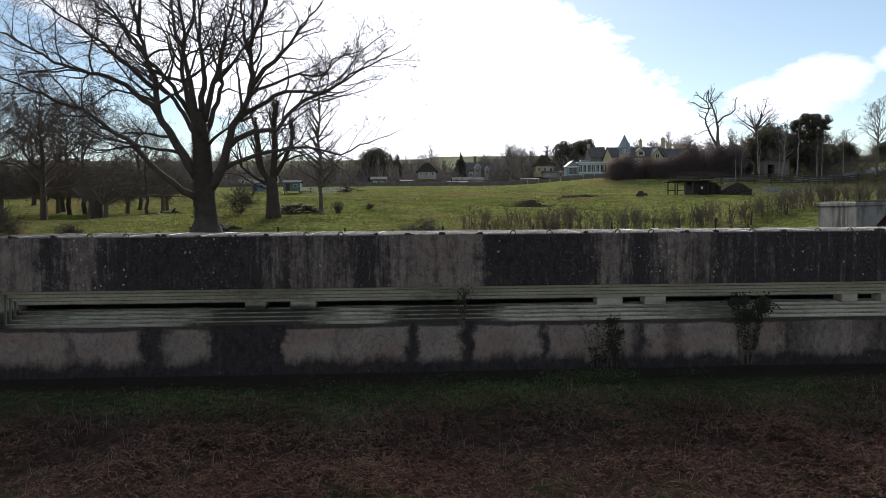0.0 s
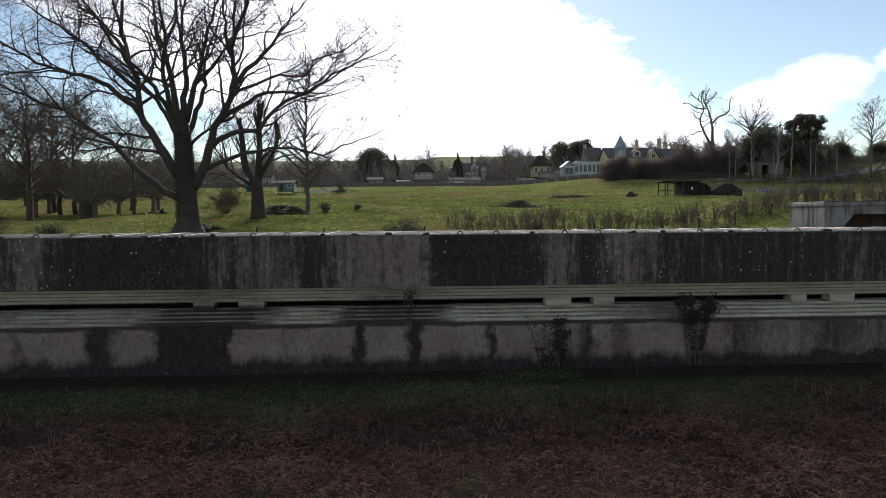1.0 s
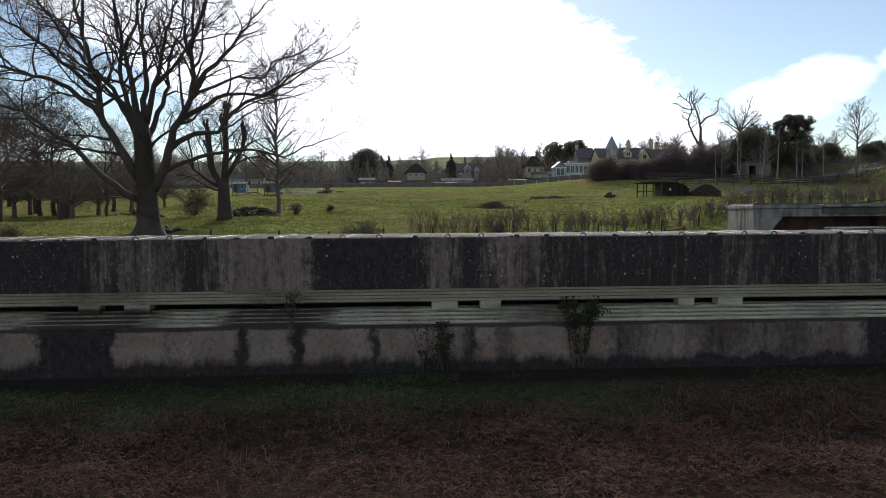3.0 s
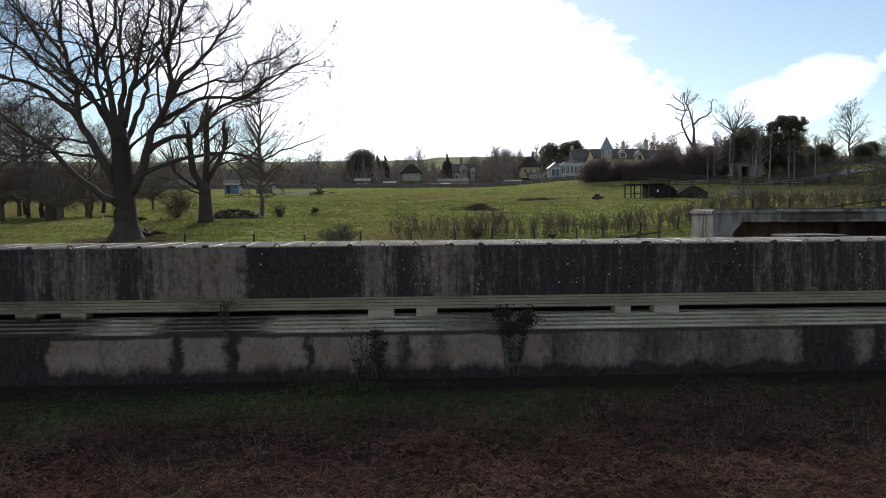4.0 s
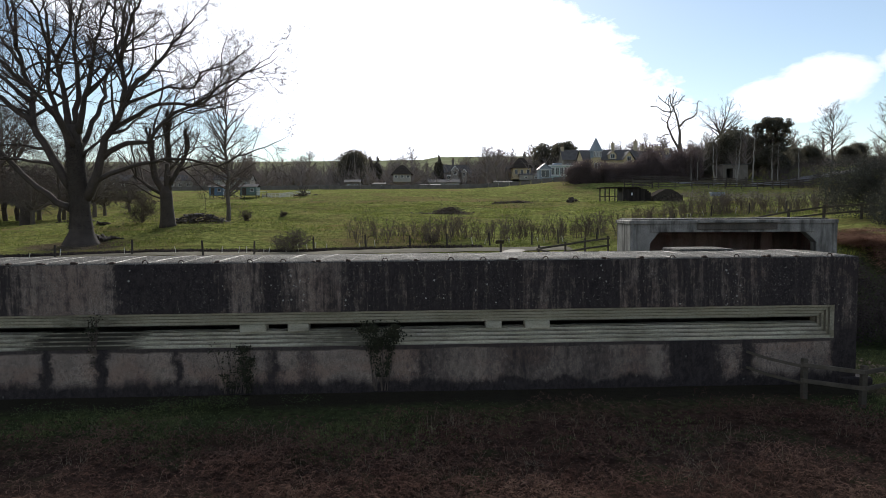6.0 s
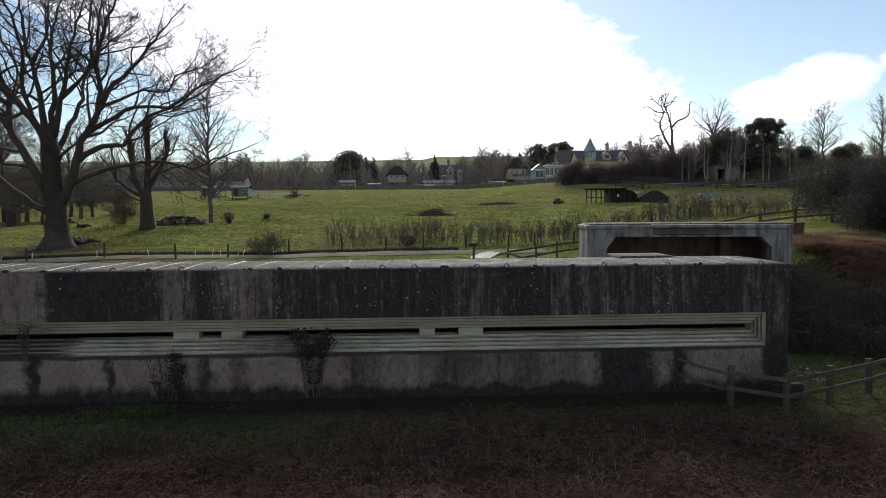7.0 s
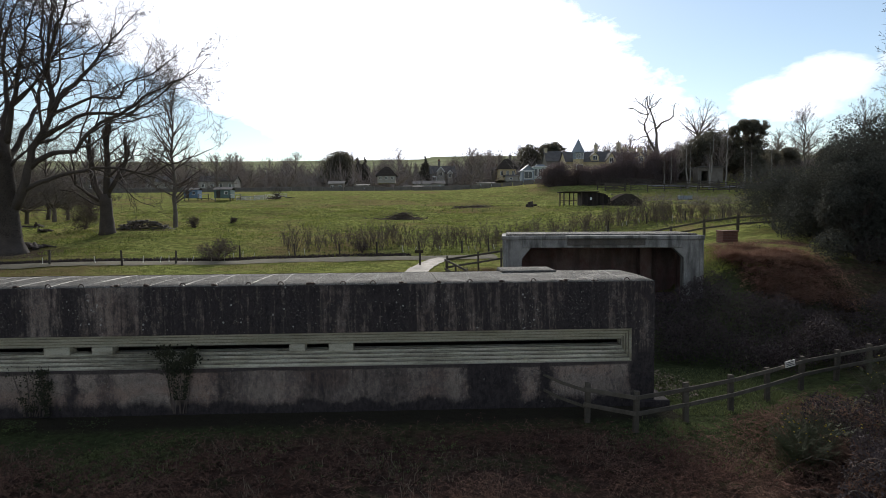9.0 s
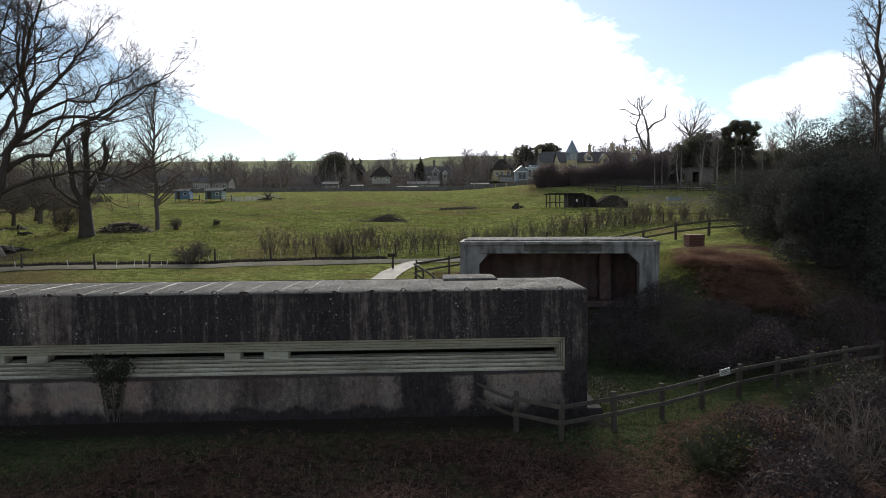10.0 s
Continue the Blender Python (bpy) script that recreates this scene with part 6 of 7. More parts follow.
def hut(x, y, w, d, tall, mat, label, stilts=0.5, rise=0.5, roof="slate", turn=0.0):
    t = thing("hut", on(x, y), label, "hut", "huts at the meadow end", turn=turn)
    n = int(w / 0.25)
    for k in range(n):
        part("board", Shape().block(-w / 2 + k * w / n, -w / 2 + (k + 1) * w / n - 0.012, -d / 2 - 0.03, -d / 2, stilts, stilts + tall, 0.005), mat, t)
    g = [(-w / 2, stilts), (w / 2, stilts), (w / 2, stilts + tall), (0, stilts + tall + rise), (-w / 2, stilts + tall)]
    part("wall", Shape().box(-w / 2, w / 2, -d / 2, d / 2, stilts, stilts + tall), mat, t)
    part("roof", gable(Shape(), -w / 2, w / 2, -d / 2, d / 2, stilts + tall, rise), roof, t)
    for sx in (-1, 1):
        for sy in (-1, 1):
            part("stilt", Shape().block(sx * w * .46 - .06, sx * w * .46 + .06, sy * d * .44 - .06, sy * d * .44 + .06, -0.2, stilts, 0.01), "timber_dark", t)
    part("door", Shape().block(-w * .36, -w * .12, -d / 2 - 0.06, -d / 2 - 0.03, stilts + .02, stilts + tall * .92, 0.01), "timber_dark", t)
    win = part("window", Shape().block(w * .12, w * .34, -d / 2 - 0.06, -d / 2 - 0.03, stilts + tall * .45, stilts + tall * .8, 0.01), "white", t)
    part("pane", Shape().box(w * .14, w * .32, -d / 2 - 0.066, -d / 2 - 0.06, stilts + tall * .5, stilts + tall * .76), "glass", win)


def deck(x, y, w, d, z, label):
    """A low timber deck on posts with a ramp of planks."""
    t = thing("timber_deck", on(x, y), label, "deck")
    for k in range(int(w / 0.2)):
        part("plank", Shape().block(-w / 2 + k * .2, -w / 2 + k * .2 + .185, -d / 2, d / 2, z - .05, z, .005), "timber", t)
    for sx in (-1, 1):
        for sy in (-1, 1):
            part("post", Shape().block(sx * w * .46 - .05, sx * w * .46 + .05, sy * d * .45 - .05, sy * d * .45 + .05, -.3, z + (.75 if sy < 0 else 0), .01), "timber_dark", t)
    part("rail", Shape().block(-w / 2, w / 2, -d * .45 - .04, -d * .45 + .04, z + .62, z + .72, .01), "guard", t)
    part("ramp", Shape().block(0, 1.6, -.4, .4, -.04, .02, .01), "timber", t, m=pose(w / 2, 0, z, 0, 22, 0))


deck(-36.6, 96.2, 2.0, 1.8, .5, "weathered timber deck with a ramp beside the hut")
deck(-42.4, 97.5, 1.8, 1.6, .45, "weathered timber deck between the huts")
hut(-38.9, 97, 2.8, 2.4, 1.4, "teal", "pale green boarded hut on short stilts", 0.45, 0.45, "slate")
hut(-45.0, 99, 2.4, 2.2, 1.4, "blue", "blue boarded hut with a dull grey roof", 0.5, 0.4, "slate")
for k in range(3):
    rail_fence([(-36.4 + 1.5 * i + (k == 2) * 1.5, 95.5 + 3 * k + 2.0 * i * (k == 2)) for i in range(4)], "pale picket rails round the huts", rails=(0.3, 0.55, 0.8), tall=0.95, mat="guard", group="picket rails by the huts")


def build_open_shed():
    """Field shed with an open frame bay and a dark boarded end, and a heaped log store beside it."""
    t = thing("open_shed", on(12.9, 57), "dark open-sided timber field shed with a flat roof", "shed")
    z = -0.2
    for x, y in ((-2.0, -1.0), (-0.9, -1.0), (0.0, -1.0), (-2.0, 1.0), (-0.9, 1.0)):
        part("post", Shape().block(x - .06, x + .06, y - .06, y + .06, z, 1.72, 0.01), "timber_dark", t)
    part("roof", Shape().block(-2.25, 1.9, -1.3, 1.4, 1.70, 1.80, 0.02), "black_board", t)
    part("ground_rail", Shape().block(-2.0, 0.0, -1.05, -0.97, 0.08, 0.18, 0.01), "timber", t)
    part("mid_rail", Shape().block(-2.0, 0.0, 0.97, 1.05, 0.75, 0.85, 0.01), "timber", t)
    # near-black core paints the shade between and behind the boards
    part("core", Shape().prism([(0.08, z), (3.25, z), (3.25, 0.95), (2.6, 1.5), (1.8, 1.69), (0.08, 1.69)], -0.9, 1.2), "dark", t)
    for k in range(14):
        x = 0.08 + k * 0.225
        top = float(np.interp(x, (0, 1.8, 2.6, 3.25), (1.69, 1.69, 1.5, 0.95)))
        part("board", Shape().block(x, x + 0.215, -0.96, -0.905, z, top, 0.005), "black_board", t)
    part("notice", Shape().block(0.95, 1.15, -0.985, -0.962, 0.85, 1.15, 0.004), "white", t, "small white notice")
    t = thing("log_store", on(18.2, 57.4), "dark heaped log store with a sagging roof", "shed")
    s = Shape().prism([(-1.75, -0.2), (1.75, -0.2), (1.7, 0.75), (1.2, 1.15), (0.5, 1.55), (-0.2, 1.62), (-0.9, 1.3), (-1.7, 0.8)], -1.0, 1.2)
    part("cover", s, "thatch", t)
    rng = random.Random(6)
    for k in range(46):
        x, zz = rng.uniform(-1.6, 1.6), rng.uniform(0.05, 0.95)
        part("log", Shape().tube([(x, -1.22, zz), (x + rng.uniform(-.05, .05), -0.98, zz)], [.09, .09], 7), "bark", t)
    t = thing("water_trough", on(32.6, 74.5), "pale blue-grey metal water trough on the grass", "trough")
    part("tank", Shape().block(-0.9, 0.9, -0.4, 0.4, 0.12, 0.62, 0.03), "lead", t)
    part("rim", Shape().block(-0.95, 0.95, -0.45, 0.45, 0.60, 0.68, 0.02), "lead", t)
    for x in (-0.7, 0.7):
        part("foot", Shape().block(x - .08, x + .08, -0.35, 0.35, -0.1, 0.13, 0.01), "timber_dark", t)


build_open_shed()


def build_brick_box():
    t = thing("brick_pier", on(9.25, 15.2, 0.0), "small square brick pier with a concrete cap", "brick pier")
    part("core", Shape().box(-.30, .30, -.28, .28, -.2, .5), "stone", t)
    one = Shape().block(0, .215, 0, .1, 0, .065, .006).mesh("brick")
    one.materials.append(MAT["brick"])
    for row in range(7):
        for k in range(3):
            b = new("brick", one)
            b.parent = t
            b.matrix_basis = pose(-.34 + k * .225 + (row % 2) * .02, -.34, 0.0 + row * .075)
        for k in range(3):
            b = new("brick", one)
            b.parent = t
            b.matrix_basis = pose(.40, -.32 + k * .22, row * .075, 0, 0, 90)
            b = new("brick", one)
            b.parent = t
            b.matrix_basis = pose(-.255, -.33 + k * .22, row * .075, 0, 0, 90)
    part("cap", Shape().block(-.37, .42, -.37, .37, .52, .57, .015), "brick", t)


build_brick_box()


def build_sign():
    t = thing("information_board", on(-5.4, 21.6), "small slanted information board on a post", "sign")
    part("post", Shape().block(-.06, .06, -.05, .05, -.2, .75, .008), "timber_dark", t)
    part("board", Shape().block(-.24, .24, -.025, .025, -.16, .16, .008), "timber_dark", t, m=pose(-0.05, -.05, .84, 55, 0, 0))
    t = thing("small_notice", (3.35, 0.42, hz(3.4, 0.5) + 0.74), "small white notice plate on the fence rail", "sign")
    p = part("plate", Shape().block(0, .30, -.012, .012, 0, .16, .004), "guard", t, m=pose(0, -.10, 0.0, 0, -9, 14))
    for k in range(3):
        part("text_bar", Shape().box(.03, .27 - .05 * (k % 2), -.016, -.0125, .035 + .04 * k, .05 + .04 * k), "timber_dark", p)


build_sign()


# ---- beyond the meadow: stone wall, road fences, village, manor ----
def stone_wall(line, label, tall=0.9):
    t = tagged(new("stone_wall"), label, "wall", kind="structure")
    rng = random.Random(9)
    n = 0
    base = Shape()
    for (x0, y0), (x1, y1) in zip(line, line[1:]):
        ln = math.hypot(x1 - x0, y1 - y0)
        k = int(ln / 2.4)
        for i in range(k):
            a, b = i / k, (i + 1) / k
            p, q = (x0 + (x1 - x0) * a, y0 + (y1 - y0) * a), (x0 + (x1 - x0) * b, y0 + (y1 - y0) * b)
            c = Vector(((p[0] + q[0]) / 2, (p[1] + q[1]) / 2, 0))
            ang = math.degrees(math.atan2(q[1] - p[1], q[0] - p[0]))
            h = tall * rng.uniform(0.85, 1.1)
            base.block(-1.25, 1.25, -.25, .25, -.6, h, 0.08, pose(c.x, c.y, hz(c.x, c.y), 0, rng.uniform(-1, 1), ang))
    part("masonry", base, "dry_stone", t)


stone_wall([(-110, 138), (-72, 141), (-40, 148), (-14, 151), (8, 146), (18, 141), (30, 134)], "low grey stone field wall at the meadow crest", 1.1)
rail_fence([(22 + 2.6 * k, 100 - 1.5 * k + 0.05 * k * k) for k in range(14)], "dark estate rail fence along the road", rails=(0.4, 0.75, 1.1), tall=1.25, mat="timber_dark", plank=0.13, size=0.13)
rail_fence([(25 + 2.6 * k, 92 - 0.9 * k + 0.05 * k * k) for k in range(12)], "pale estate rail fence beside the road", rails=(0.4, 0.75, 1.1), tall=1.25, mat="timber", plank=0.13, size=0.13)


def bar_gate(x, y, turn):
    t = thing("field_gate", on(x, y), "five-barred timber field gate", "gate", turn=turn)
    for k in range(5):
        part("bar", Shape().block(-1.6, 1.6, -.03, .03, .2 + .22 * k, .3 + .22 * k, .008), "timber", t)
    for sx in (-1.65, 1.65):
        part("gate_post", Shape().block(sx - .1, sx + .1, -.1, .1, -.2, 1.5, .015), "timber_dark", t)
    for sg in (-1, 1):
        part("brace", Shape().block(-1.9, 1.9, -.02, .02, -.04, .04, .005), "timber", t, m=pose(0, -.05, .7, 0, sg * 17, 0))


bar_gate(27.4, 90.0, 0)
bar_gate(43.5, 90.5, 0)


def window(parent, x, z, w, h, y, frame_mat="white"):
    f = Shape()
    b = 0.09
    f.box(x - w / 2, x + w / 2, y - .08, y, z, z + b).box(x - w / 2, x + w / 2, y - .08, y, z + h - b, z + h)
    f.box(x - w / 2, x - w / 2 + b, y - .08, y, z + b, z + h - b).box(x + w / 2 - b, x + w / 2, y - .08, y, z + b, z + h - b)
    f.box(x - .03, x + .03, y - .07, y - .01, z + b, z + h - b)
    win = part("window", f, frame_mat, parent)
    part("pane", Shape().box(x - w / 2 + b, x + w / 2 - b, y - .03, y - .02, z + b, z + h - b), "glass", win)


def house_block(t, x0, x1, y0, y1, z0, z1, rise, wall="ochre", roof="slate", along="x", name="wall"):
    s = Shape()
    if along == "x":
        ym = (y0 + y1) / 2
        for x, d in ((x0, 1), (x1, -1)):
            s.add([(x, y0, z0), (x, y1, z0), (x, y1, z1), (x, ym, z1 + rise), (x, y0, z1)], [(0, 1, 2, 3, 4)[::d]])
        s.add([(x0, y0, z0), (x1, y0, z0), (x1, y0, z1), (x0, y0, z1)], [(0, 1, 2, 3)])
        s.add([(x0, y1, z0), (x1, y1, z0), (x1, y1, z1), (x0, y1, z1)], [(3, 2, 1, 0)])
    else:
        xm = (x0 + x1) / 2
        for y, d in ((y0, 1), (y1, -1)):
            s.add([(x0, y, z0), (x1, y, z0), (x1, y, z1), (xm, y, z1 + rise), (x0, y, z1)], [(0, 1, 2, 3, 4)[::d]])
        s.add([(x0, y0, z0), (x0, y1, z0), (x0, y1, z1), (x0, y0, z1)], [(3, 2, 1, 0)])
        s.add([(x1, y0, z0), (x1, y1, z0), (x1, y1, z1), (x1, y0, z1)], [(0, 1, 2, 3)])
    part(name, s, wall, t)
    part("roof", gable(Shape(), x0, x1, y0, y1, z1 - 0.02, rise, 0.3, along), roof, t)


def chimney(t, x, y, z0, z1, w=0.8, d=0.8, pots=2, mat="stack"):
    c = part("chimney", Shape().block(x - w / 2, x + w / 2, y - d / 2, y + d / 2, z0, z1 - .5, .02).block(x - w / 2 - .1, x + w / 2 + .1, y - d / 2 - .1, y + d / 2 + .1, z1 - .5, z1 - .25, .03), mat, t)
    for k in range(pots):
        px_ = x + (k - (pots - 1) / 2) * w * .5
        part("chimney_pot", Shape().tube([(px_, y, z1 - .3), (px_, y, z1 + .35)], [.15, .12], 8), "brick", c)


def build_manor():
    """The manor: ochre wings, slate roofs, many chimneys and a turret with a lead spire. Local x along the front."""
    t = thing("manor_house", (32.5, 147, 12.6), "rambling ochre manor house with slate roofs, chimneys and a pointed turret", "house")
    house_block(t, 0.2, 14.5, 0, 8, 0, 4.6, 3.0)
    house_block(t, 14.6, 23.2, -1.2, 8, 0, 4.3, 2.9)
    house_block(t, -3.2, 1.2, 8.2, 14, -1, 5.4, 3.0, "stone", "slate")
    for x in (-2.2, -1.0, 0.2):
        window(t, x, 3.2, .8, 1.2, 8.18)
    house_block(t, 10.2, 13.0, -0.8, 3, 0, 4.7, 2.2, along="y", name="gable_wall")
    # turret
    tur = Shape().tube([(3.1, -0.6, -1), (3.1, -0.6, 7.0)], [1.35, 1.35], 8)
    part("turret", tur, "ochre", t)
    part("turret_window_band", Shape().tube([(3.1, -0.6, 5.2), (3.1, -0.6, 6.9)], [1.42, 1.42], 8), "lead", t)
    part("spire", Shape().tube([(3.1, -0.6, 6.85), (3.1, -0.6, 7.1), (3.1, -0.6, 9.0), (3.1, -0.6, 10.4)], [1.8, 1.7, 0.75, 0.04], 8), "lead", t, "blue-grey lead spire")
    for x in (2.4, 3.1, 3.8):
        window(t, x, 5.3, .5, 1.4, -2.05)
    window(t, 3.1, 1.6, 1.7, 2.2, -2.0)
    window(t, 7.3, 1.4, 1.3, 1.5, -.02)
    window(t, 11.6, 1.4, 1.3, 1.5, -.82)
    window(t, 11.6, 4.3, 1.1, 1.3, -.82)
    window(t, 19.0, 4.2, 1.1, 1.3, -1.5)
    window(t, 17.0, 1.4, 1.2, 1.5, -1.22)
    window(t, 21.3, 1.4, 1.2, 1.5, -1.22)
    # dormers
    for x, y, z in ((7.6, 0.6, 4.9), (19.0, -0.6, 4.6)):
        dm = Shape().prism([(x - 1.0, z), (x + 1.0, z), (x + 1.0, z + 1.1), (x, z + 2.2), (x - 1.0, z + 1.1)], y - 0.6, y + 2.5)
        part("dormer", dm, "ochre", t)
        part("dormer_roof", gable(Shape(), x - 1.0, x + 1.0, y - 0.6, y + 2.5, z + 1.1, 1.1, 0.15, "y"), "slate", t)
        window(t, x, z + 0.15, 1.2, 1.2, y - 0.62)
    for x, y, z0, z1, w, p in ((8.9, 4, 6.5, 9.7, .7, 1), (-2.9, 11, 7.0, 9.4, .7, 1), (14.9, 4, 6.0, 10.2, .9, 1), (16.6, 4, 6.0, 8.9, .9, 2), (18.7, 4, 6.2, 8.6, 1.6, 3), (20.6, 4, 6, 8.8, 1.1, 2), (23.1, 3.5, 3.5, 8.2, .9, 1), (22.4, 2, 4, 7.2, .8, 0)):
        chimney(t, x, y, z0, z1, w, .8, p)


build_manor()


def build_conservatory():
    t = thing("conservatory", (22.6, 152, 12.9), "pale blue-green glazed conservatory with a flat parapet and a glass gable", "conservatory")
    part("wall", Shape().box(2.6, 11.6, 0, 2.4, -0.5, 3.3), "conservatory_paint", t)
    part("parapet", Shape().block(2.3, 11.9, -0.3, 2.6, 3.3, 3.6, 0.05), "white", t)
    part("sill_band", Shape().block(2.5, 11.7, -0.14, -0.02, 0.7, 0.9, 0.02), "white", t)
    for k in range(8):
        window(t, 3.2 + k * 1.15, 0.95, 0.95, 2.0, -.03)
    part("lantern", Shape().block(3.4, 5.6, 0.4, 2.2, 3.6, 4.1, 0.1), "lead", t, "low glazed roof lantern")
    house_block(t, -0.6, 2.5, -1.0, 2.4, -0.5, 2.4, 1.5, "lead", "lead", "y", "gable_wall")
    window(t, 0.95, 0.3, 2.2, 1.9, -1.02)
    part("gable_bar", Shape().block(-0.8, 2.7, -1.12, -1.0, 2.3, 2.5, 0.02), "white", t)


build_conservatory()


def cottage(x, y, w, d, tall, rise, wall, roof, label, chim=1, turn=0.0, dz=0.0):
    t = thing("cottage", on(x, y, dz), label, "house", "village cottages", turn=turn)
    house_block(t, -w / 2, w / 2, -d / 2, d / 2, 0, tall, rise, wall, roof)
    for k in range(max(2, int(w / 2.4))):
        n = max(2, int(w / 2.4))
        window(t, -w / 2 + w * (k + .5) / n, tall * .35, .9, tall * .38, -d / 2 - .02)
    for k in range(chim):
        chimney(t, -w * .35 + w * .7 * k, 0, tall + rise * .6, tall + rise + 0.9, .6, .6, 1, "stone")
    return t


def hip_house(x, y, w, d, tall, rise, wall, roof, label, chim, dz=0.0):
    """A small house under a steep hipped roof with wide eaves."""
    t = thing("cottage", on(x, y, dz), label, "house", "village cottages")
    part("wall", Shape().box(-w / 2, w / 2, -d / 2, d / 2, -0.5, tall), wall, t)
    e, r = 0.6, w * 0.12
    v = [(-w / 2 - e, -d / 2 - e, tall - .35), (w / 2 + e, -d / 2 - e, tall - .35), (w / 2 + e, d / 2 + e, tall - .35), (-w / 2 - e, d / 2 + e, tall - .35),
         (-w * .3, -d * .3, tall + rise * .62), (w * .3, -d * .3, tall + rise * .62), (w * .3, d * .3, tall + rise * .62), (-w * .3, d * .3, tall + rise * .62), (-r, 0, tall + rise), (r, 0, tall + rise)]
    f = [(0, 1, 5, 4), (1, 2, 6, 5), (2, 3, 7, 6), (3, 0, 4, 7), (4, 5, 9, 8), (5, 6, 9), (6, 7, 8, 9), (7, 4, 8), (3, 2, 1, 0)]
    part("roof", Shape().add(v, f), roof, t)
    n = max(3, int(w / 1.5))
    for k in range(n):
        window(t, -w / 2 + w * (k + .5) / n, tall * .3, .8, tall * .42, -d / 2 - .02)
    for k in range(chim):
        chimney(t, w * .22, 0.4, tall + rise * .5, tall + rise + 1.5, .7, .7, 1, "stone")


def gabled_villa(x, y, label, dz=0.0):
    """A dark-roofed house with white-boarded twin gables and a tall stack."""
    t = thing("cottage", on(x, y, dz), label, "house", "village cottages")
    house_block(t, -3.8, 3.8, 0, 5, -0.5, 2.6, 2.6, "stone", "slate")
    for gx, gw, gz in ((-0.6, 2.2, 4.3), (2.3, 1.5, 3.4)):
        house_block(t, gx - gw / 2, gx + gw / 2, -0.9, 2.0, -0.5, gz - gw * .5, gw * .6, "limewash", "slate", "y", "gable_wall")
        window(t, gx, gz - gw * .5 - 1.3, gw * .5, 1.2, -.92)
        for sg in (-1, 1):
            part("barge_board", Shape().block(-gw * .46, gw * .46, -.05, .05, -.12, .12, .02), "white", t, m=pose(gx + sg * gw * .28, -1.25, gz - gw * .18, 0, sg * 50, 0))
    part("bay", Shape().block(-3.2, -1.9, -0.8, 0.1, -0.5, 1.9, .04), "white", t)
    window(t, -2.55, 0.5, 1.0, 1.1, -.82)
    chimney(t, -1.0, 2.5, 4.6, 7.0, .7, .7, 2, "stone")
    chimney(t, 3.2, 2.5, 4.0, 5.8, .6, .6, 1, "stone")


hip_house(-14.2, 168, 5.0, 4.4, 1.9, 2.4, "limewash", "thatch", "white cottage under a steep hipped thatched roof", 0, 2.4)
gabled_villa(2.5, 185, "dark-roofed house with white twin gables", 2.2)
cottage(-27.5, 161, 4, 4, 1.8, 0.8, "stone", "slate", "small grey stone outbuilding", 0)
cottage(8, 205, 8, 6, 3.0, 3.2, "stone", "slate", "grey stone house with a tall gable and chimney")
cottage(-2, 175, 9, 5, 1.6, 1.0, "limewash", "slate", "low white village building", 0)
cottage(12.8, 155, 4.5, 3, 0.9, 0.3, "limewash", "slate", "low pale garden shed by the wall", 0)
cottage(-6.5, 156, 5, 3, 0.9, 0.3, "limewash", "slate", "low pale garden shed by the wall", 0)
cottage(-20, 157, 3, 3, 1.3, 0.4, "stone", "slate", "small grey garden shed by the wall", 0)
hip_house(22.2, 182, 5.4, 5.0, 3.2, 3.0, "ochre", "thatch", "cream house with a steep hipped dark roof and tall chimney", 1, 1.0)
cottage(24.0, 176, 6.0, 3.0, 1.5, 0.5, "limewash", "slate", "low pale outbuilding before the cream house", 0)
cottage(-62, 170, 10, 6, 2.6, 1.8, "limewash", "slate", "pale village house behind bare trees")
cottage(-80, 180, 12, 6, 2.6, 1.8, "limewash", "slate", "pale village house behind bare trees")
cottage(-98, 175, 10, 6, 2.6, 1.8, "stone", "slate", "grey village house behind bare trees")
cottage(-40, 230, 12, 6, 2.8, 2, "stone", "slate", "grey village house behind bare trees")
cottage(23, 190, 8, 6, 2.2, 2.2, "stone", "slate", "grey village house behind bare trees")
cottage(57, 128, 7, 5, 2.4, 1.8, "stone", "slate", "grey outbuilding among trees", 0)
cottage(66, 122, 6, 5, 3.0, 1.6, "stone", "slate", "grey outbuilding among trees", 0)
cottage(46.4, 113, 3.6, 6, 4.4, 2.2, "stone", "slate", "grey gabled house behind the dead tree", 0, 78, -0.4)


def build_concrete_shed():
    t = thing("concrete_shed", on(48.2, 100.5, 0.0), "pale weathered concrete shed with a dark doorway", "shed", turn=-6)
    part("wall", Shape().box(-2.5, -1.9, -1.5, 1.5, -0.5, 2.9).box(-0.7, 1.9, -1.5, 1.5, -0.5, 2.9).box(-1.9, -0.7, -1.5, 1.5, 2.3, 2.9), "stone", t)
    # near-black sheet stands in for the shade inside the doorway
    part("doorway_shade", Shape().box(-1.95, -0.65, 1.2, 1.4, -0.5, 2.4), "dark", t)
    part("roof", Shape().block(-2.6, 2.0, -1.8, 1.7, 2.9, 3.08, 0.03), "slate", t)


build_concrete_shed()

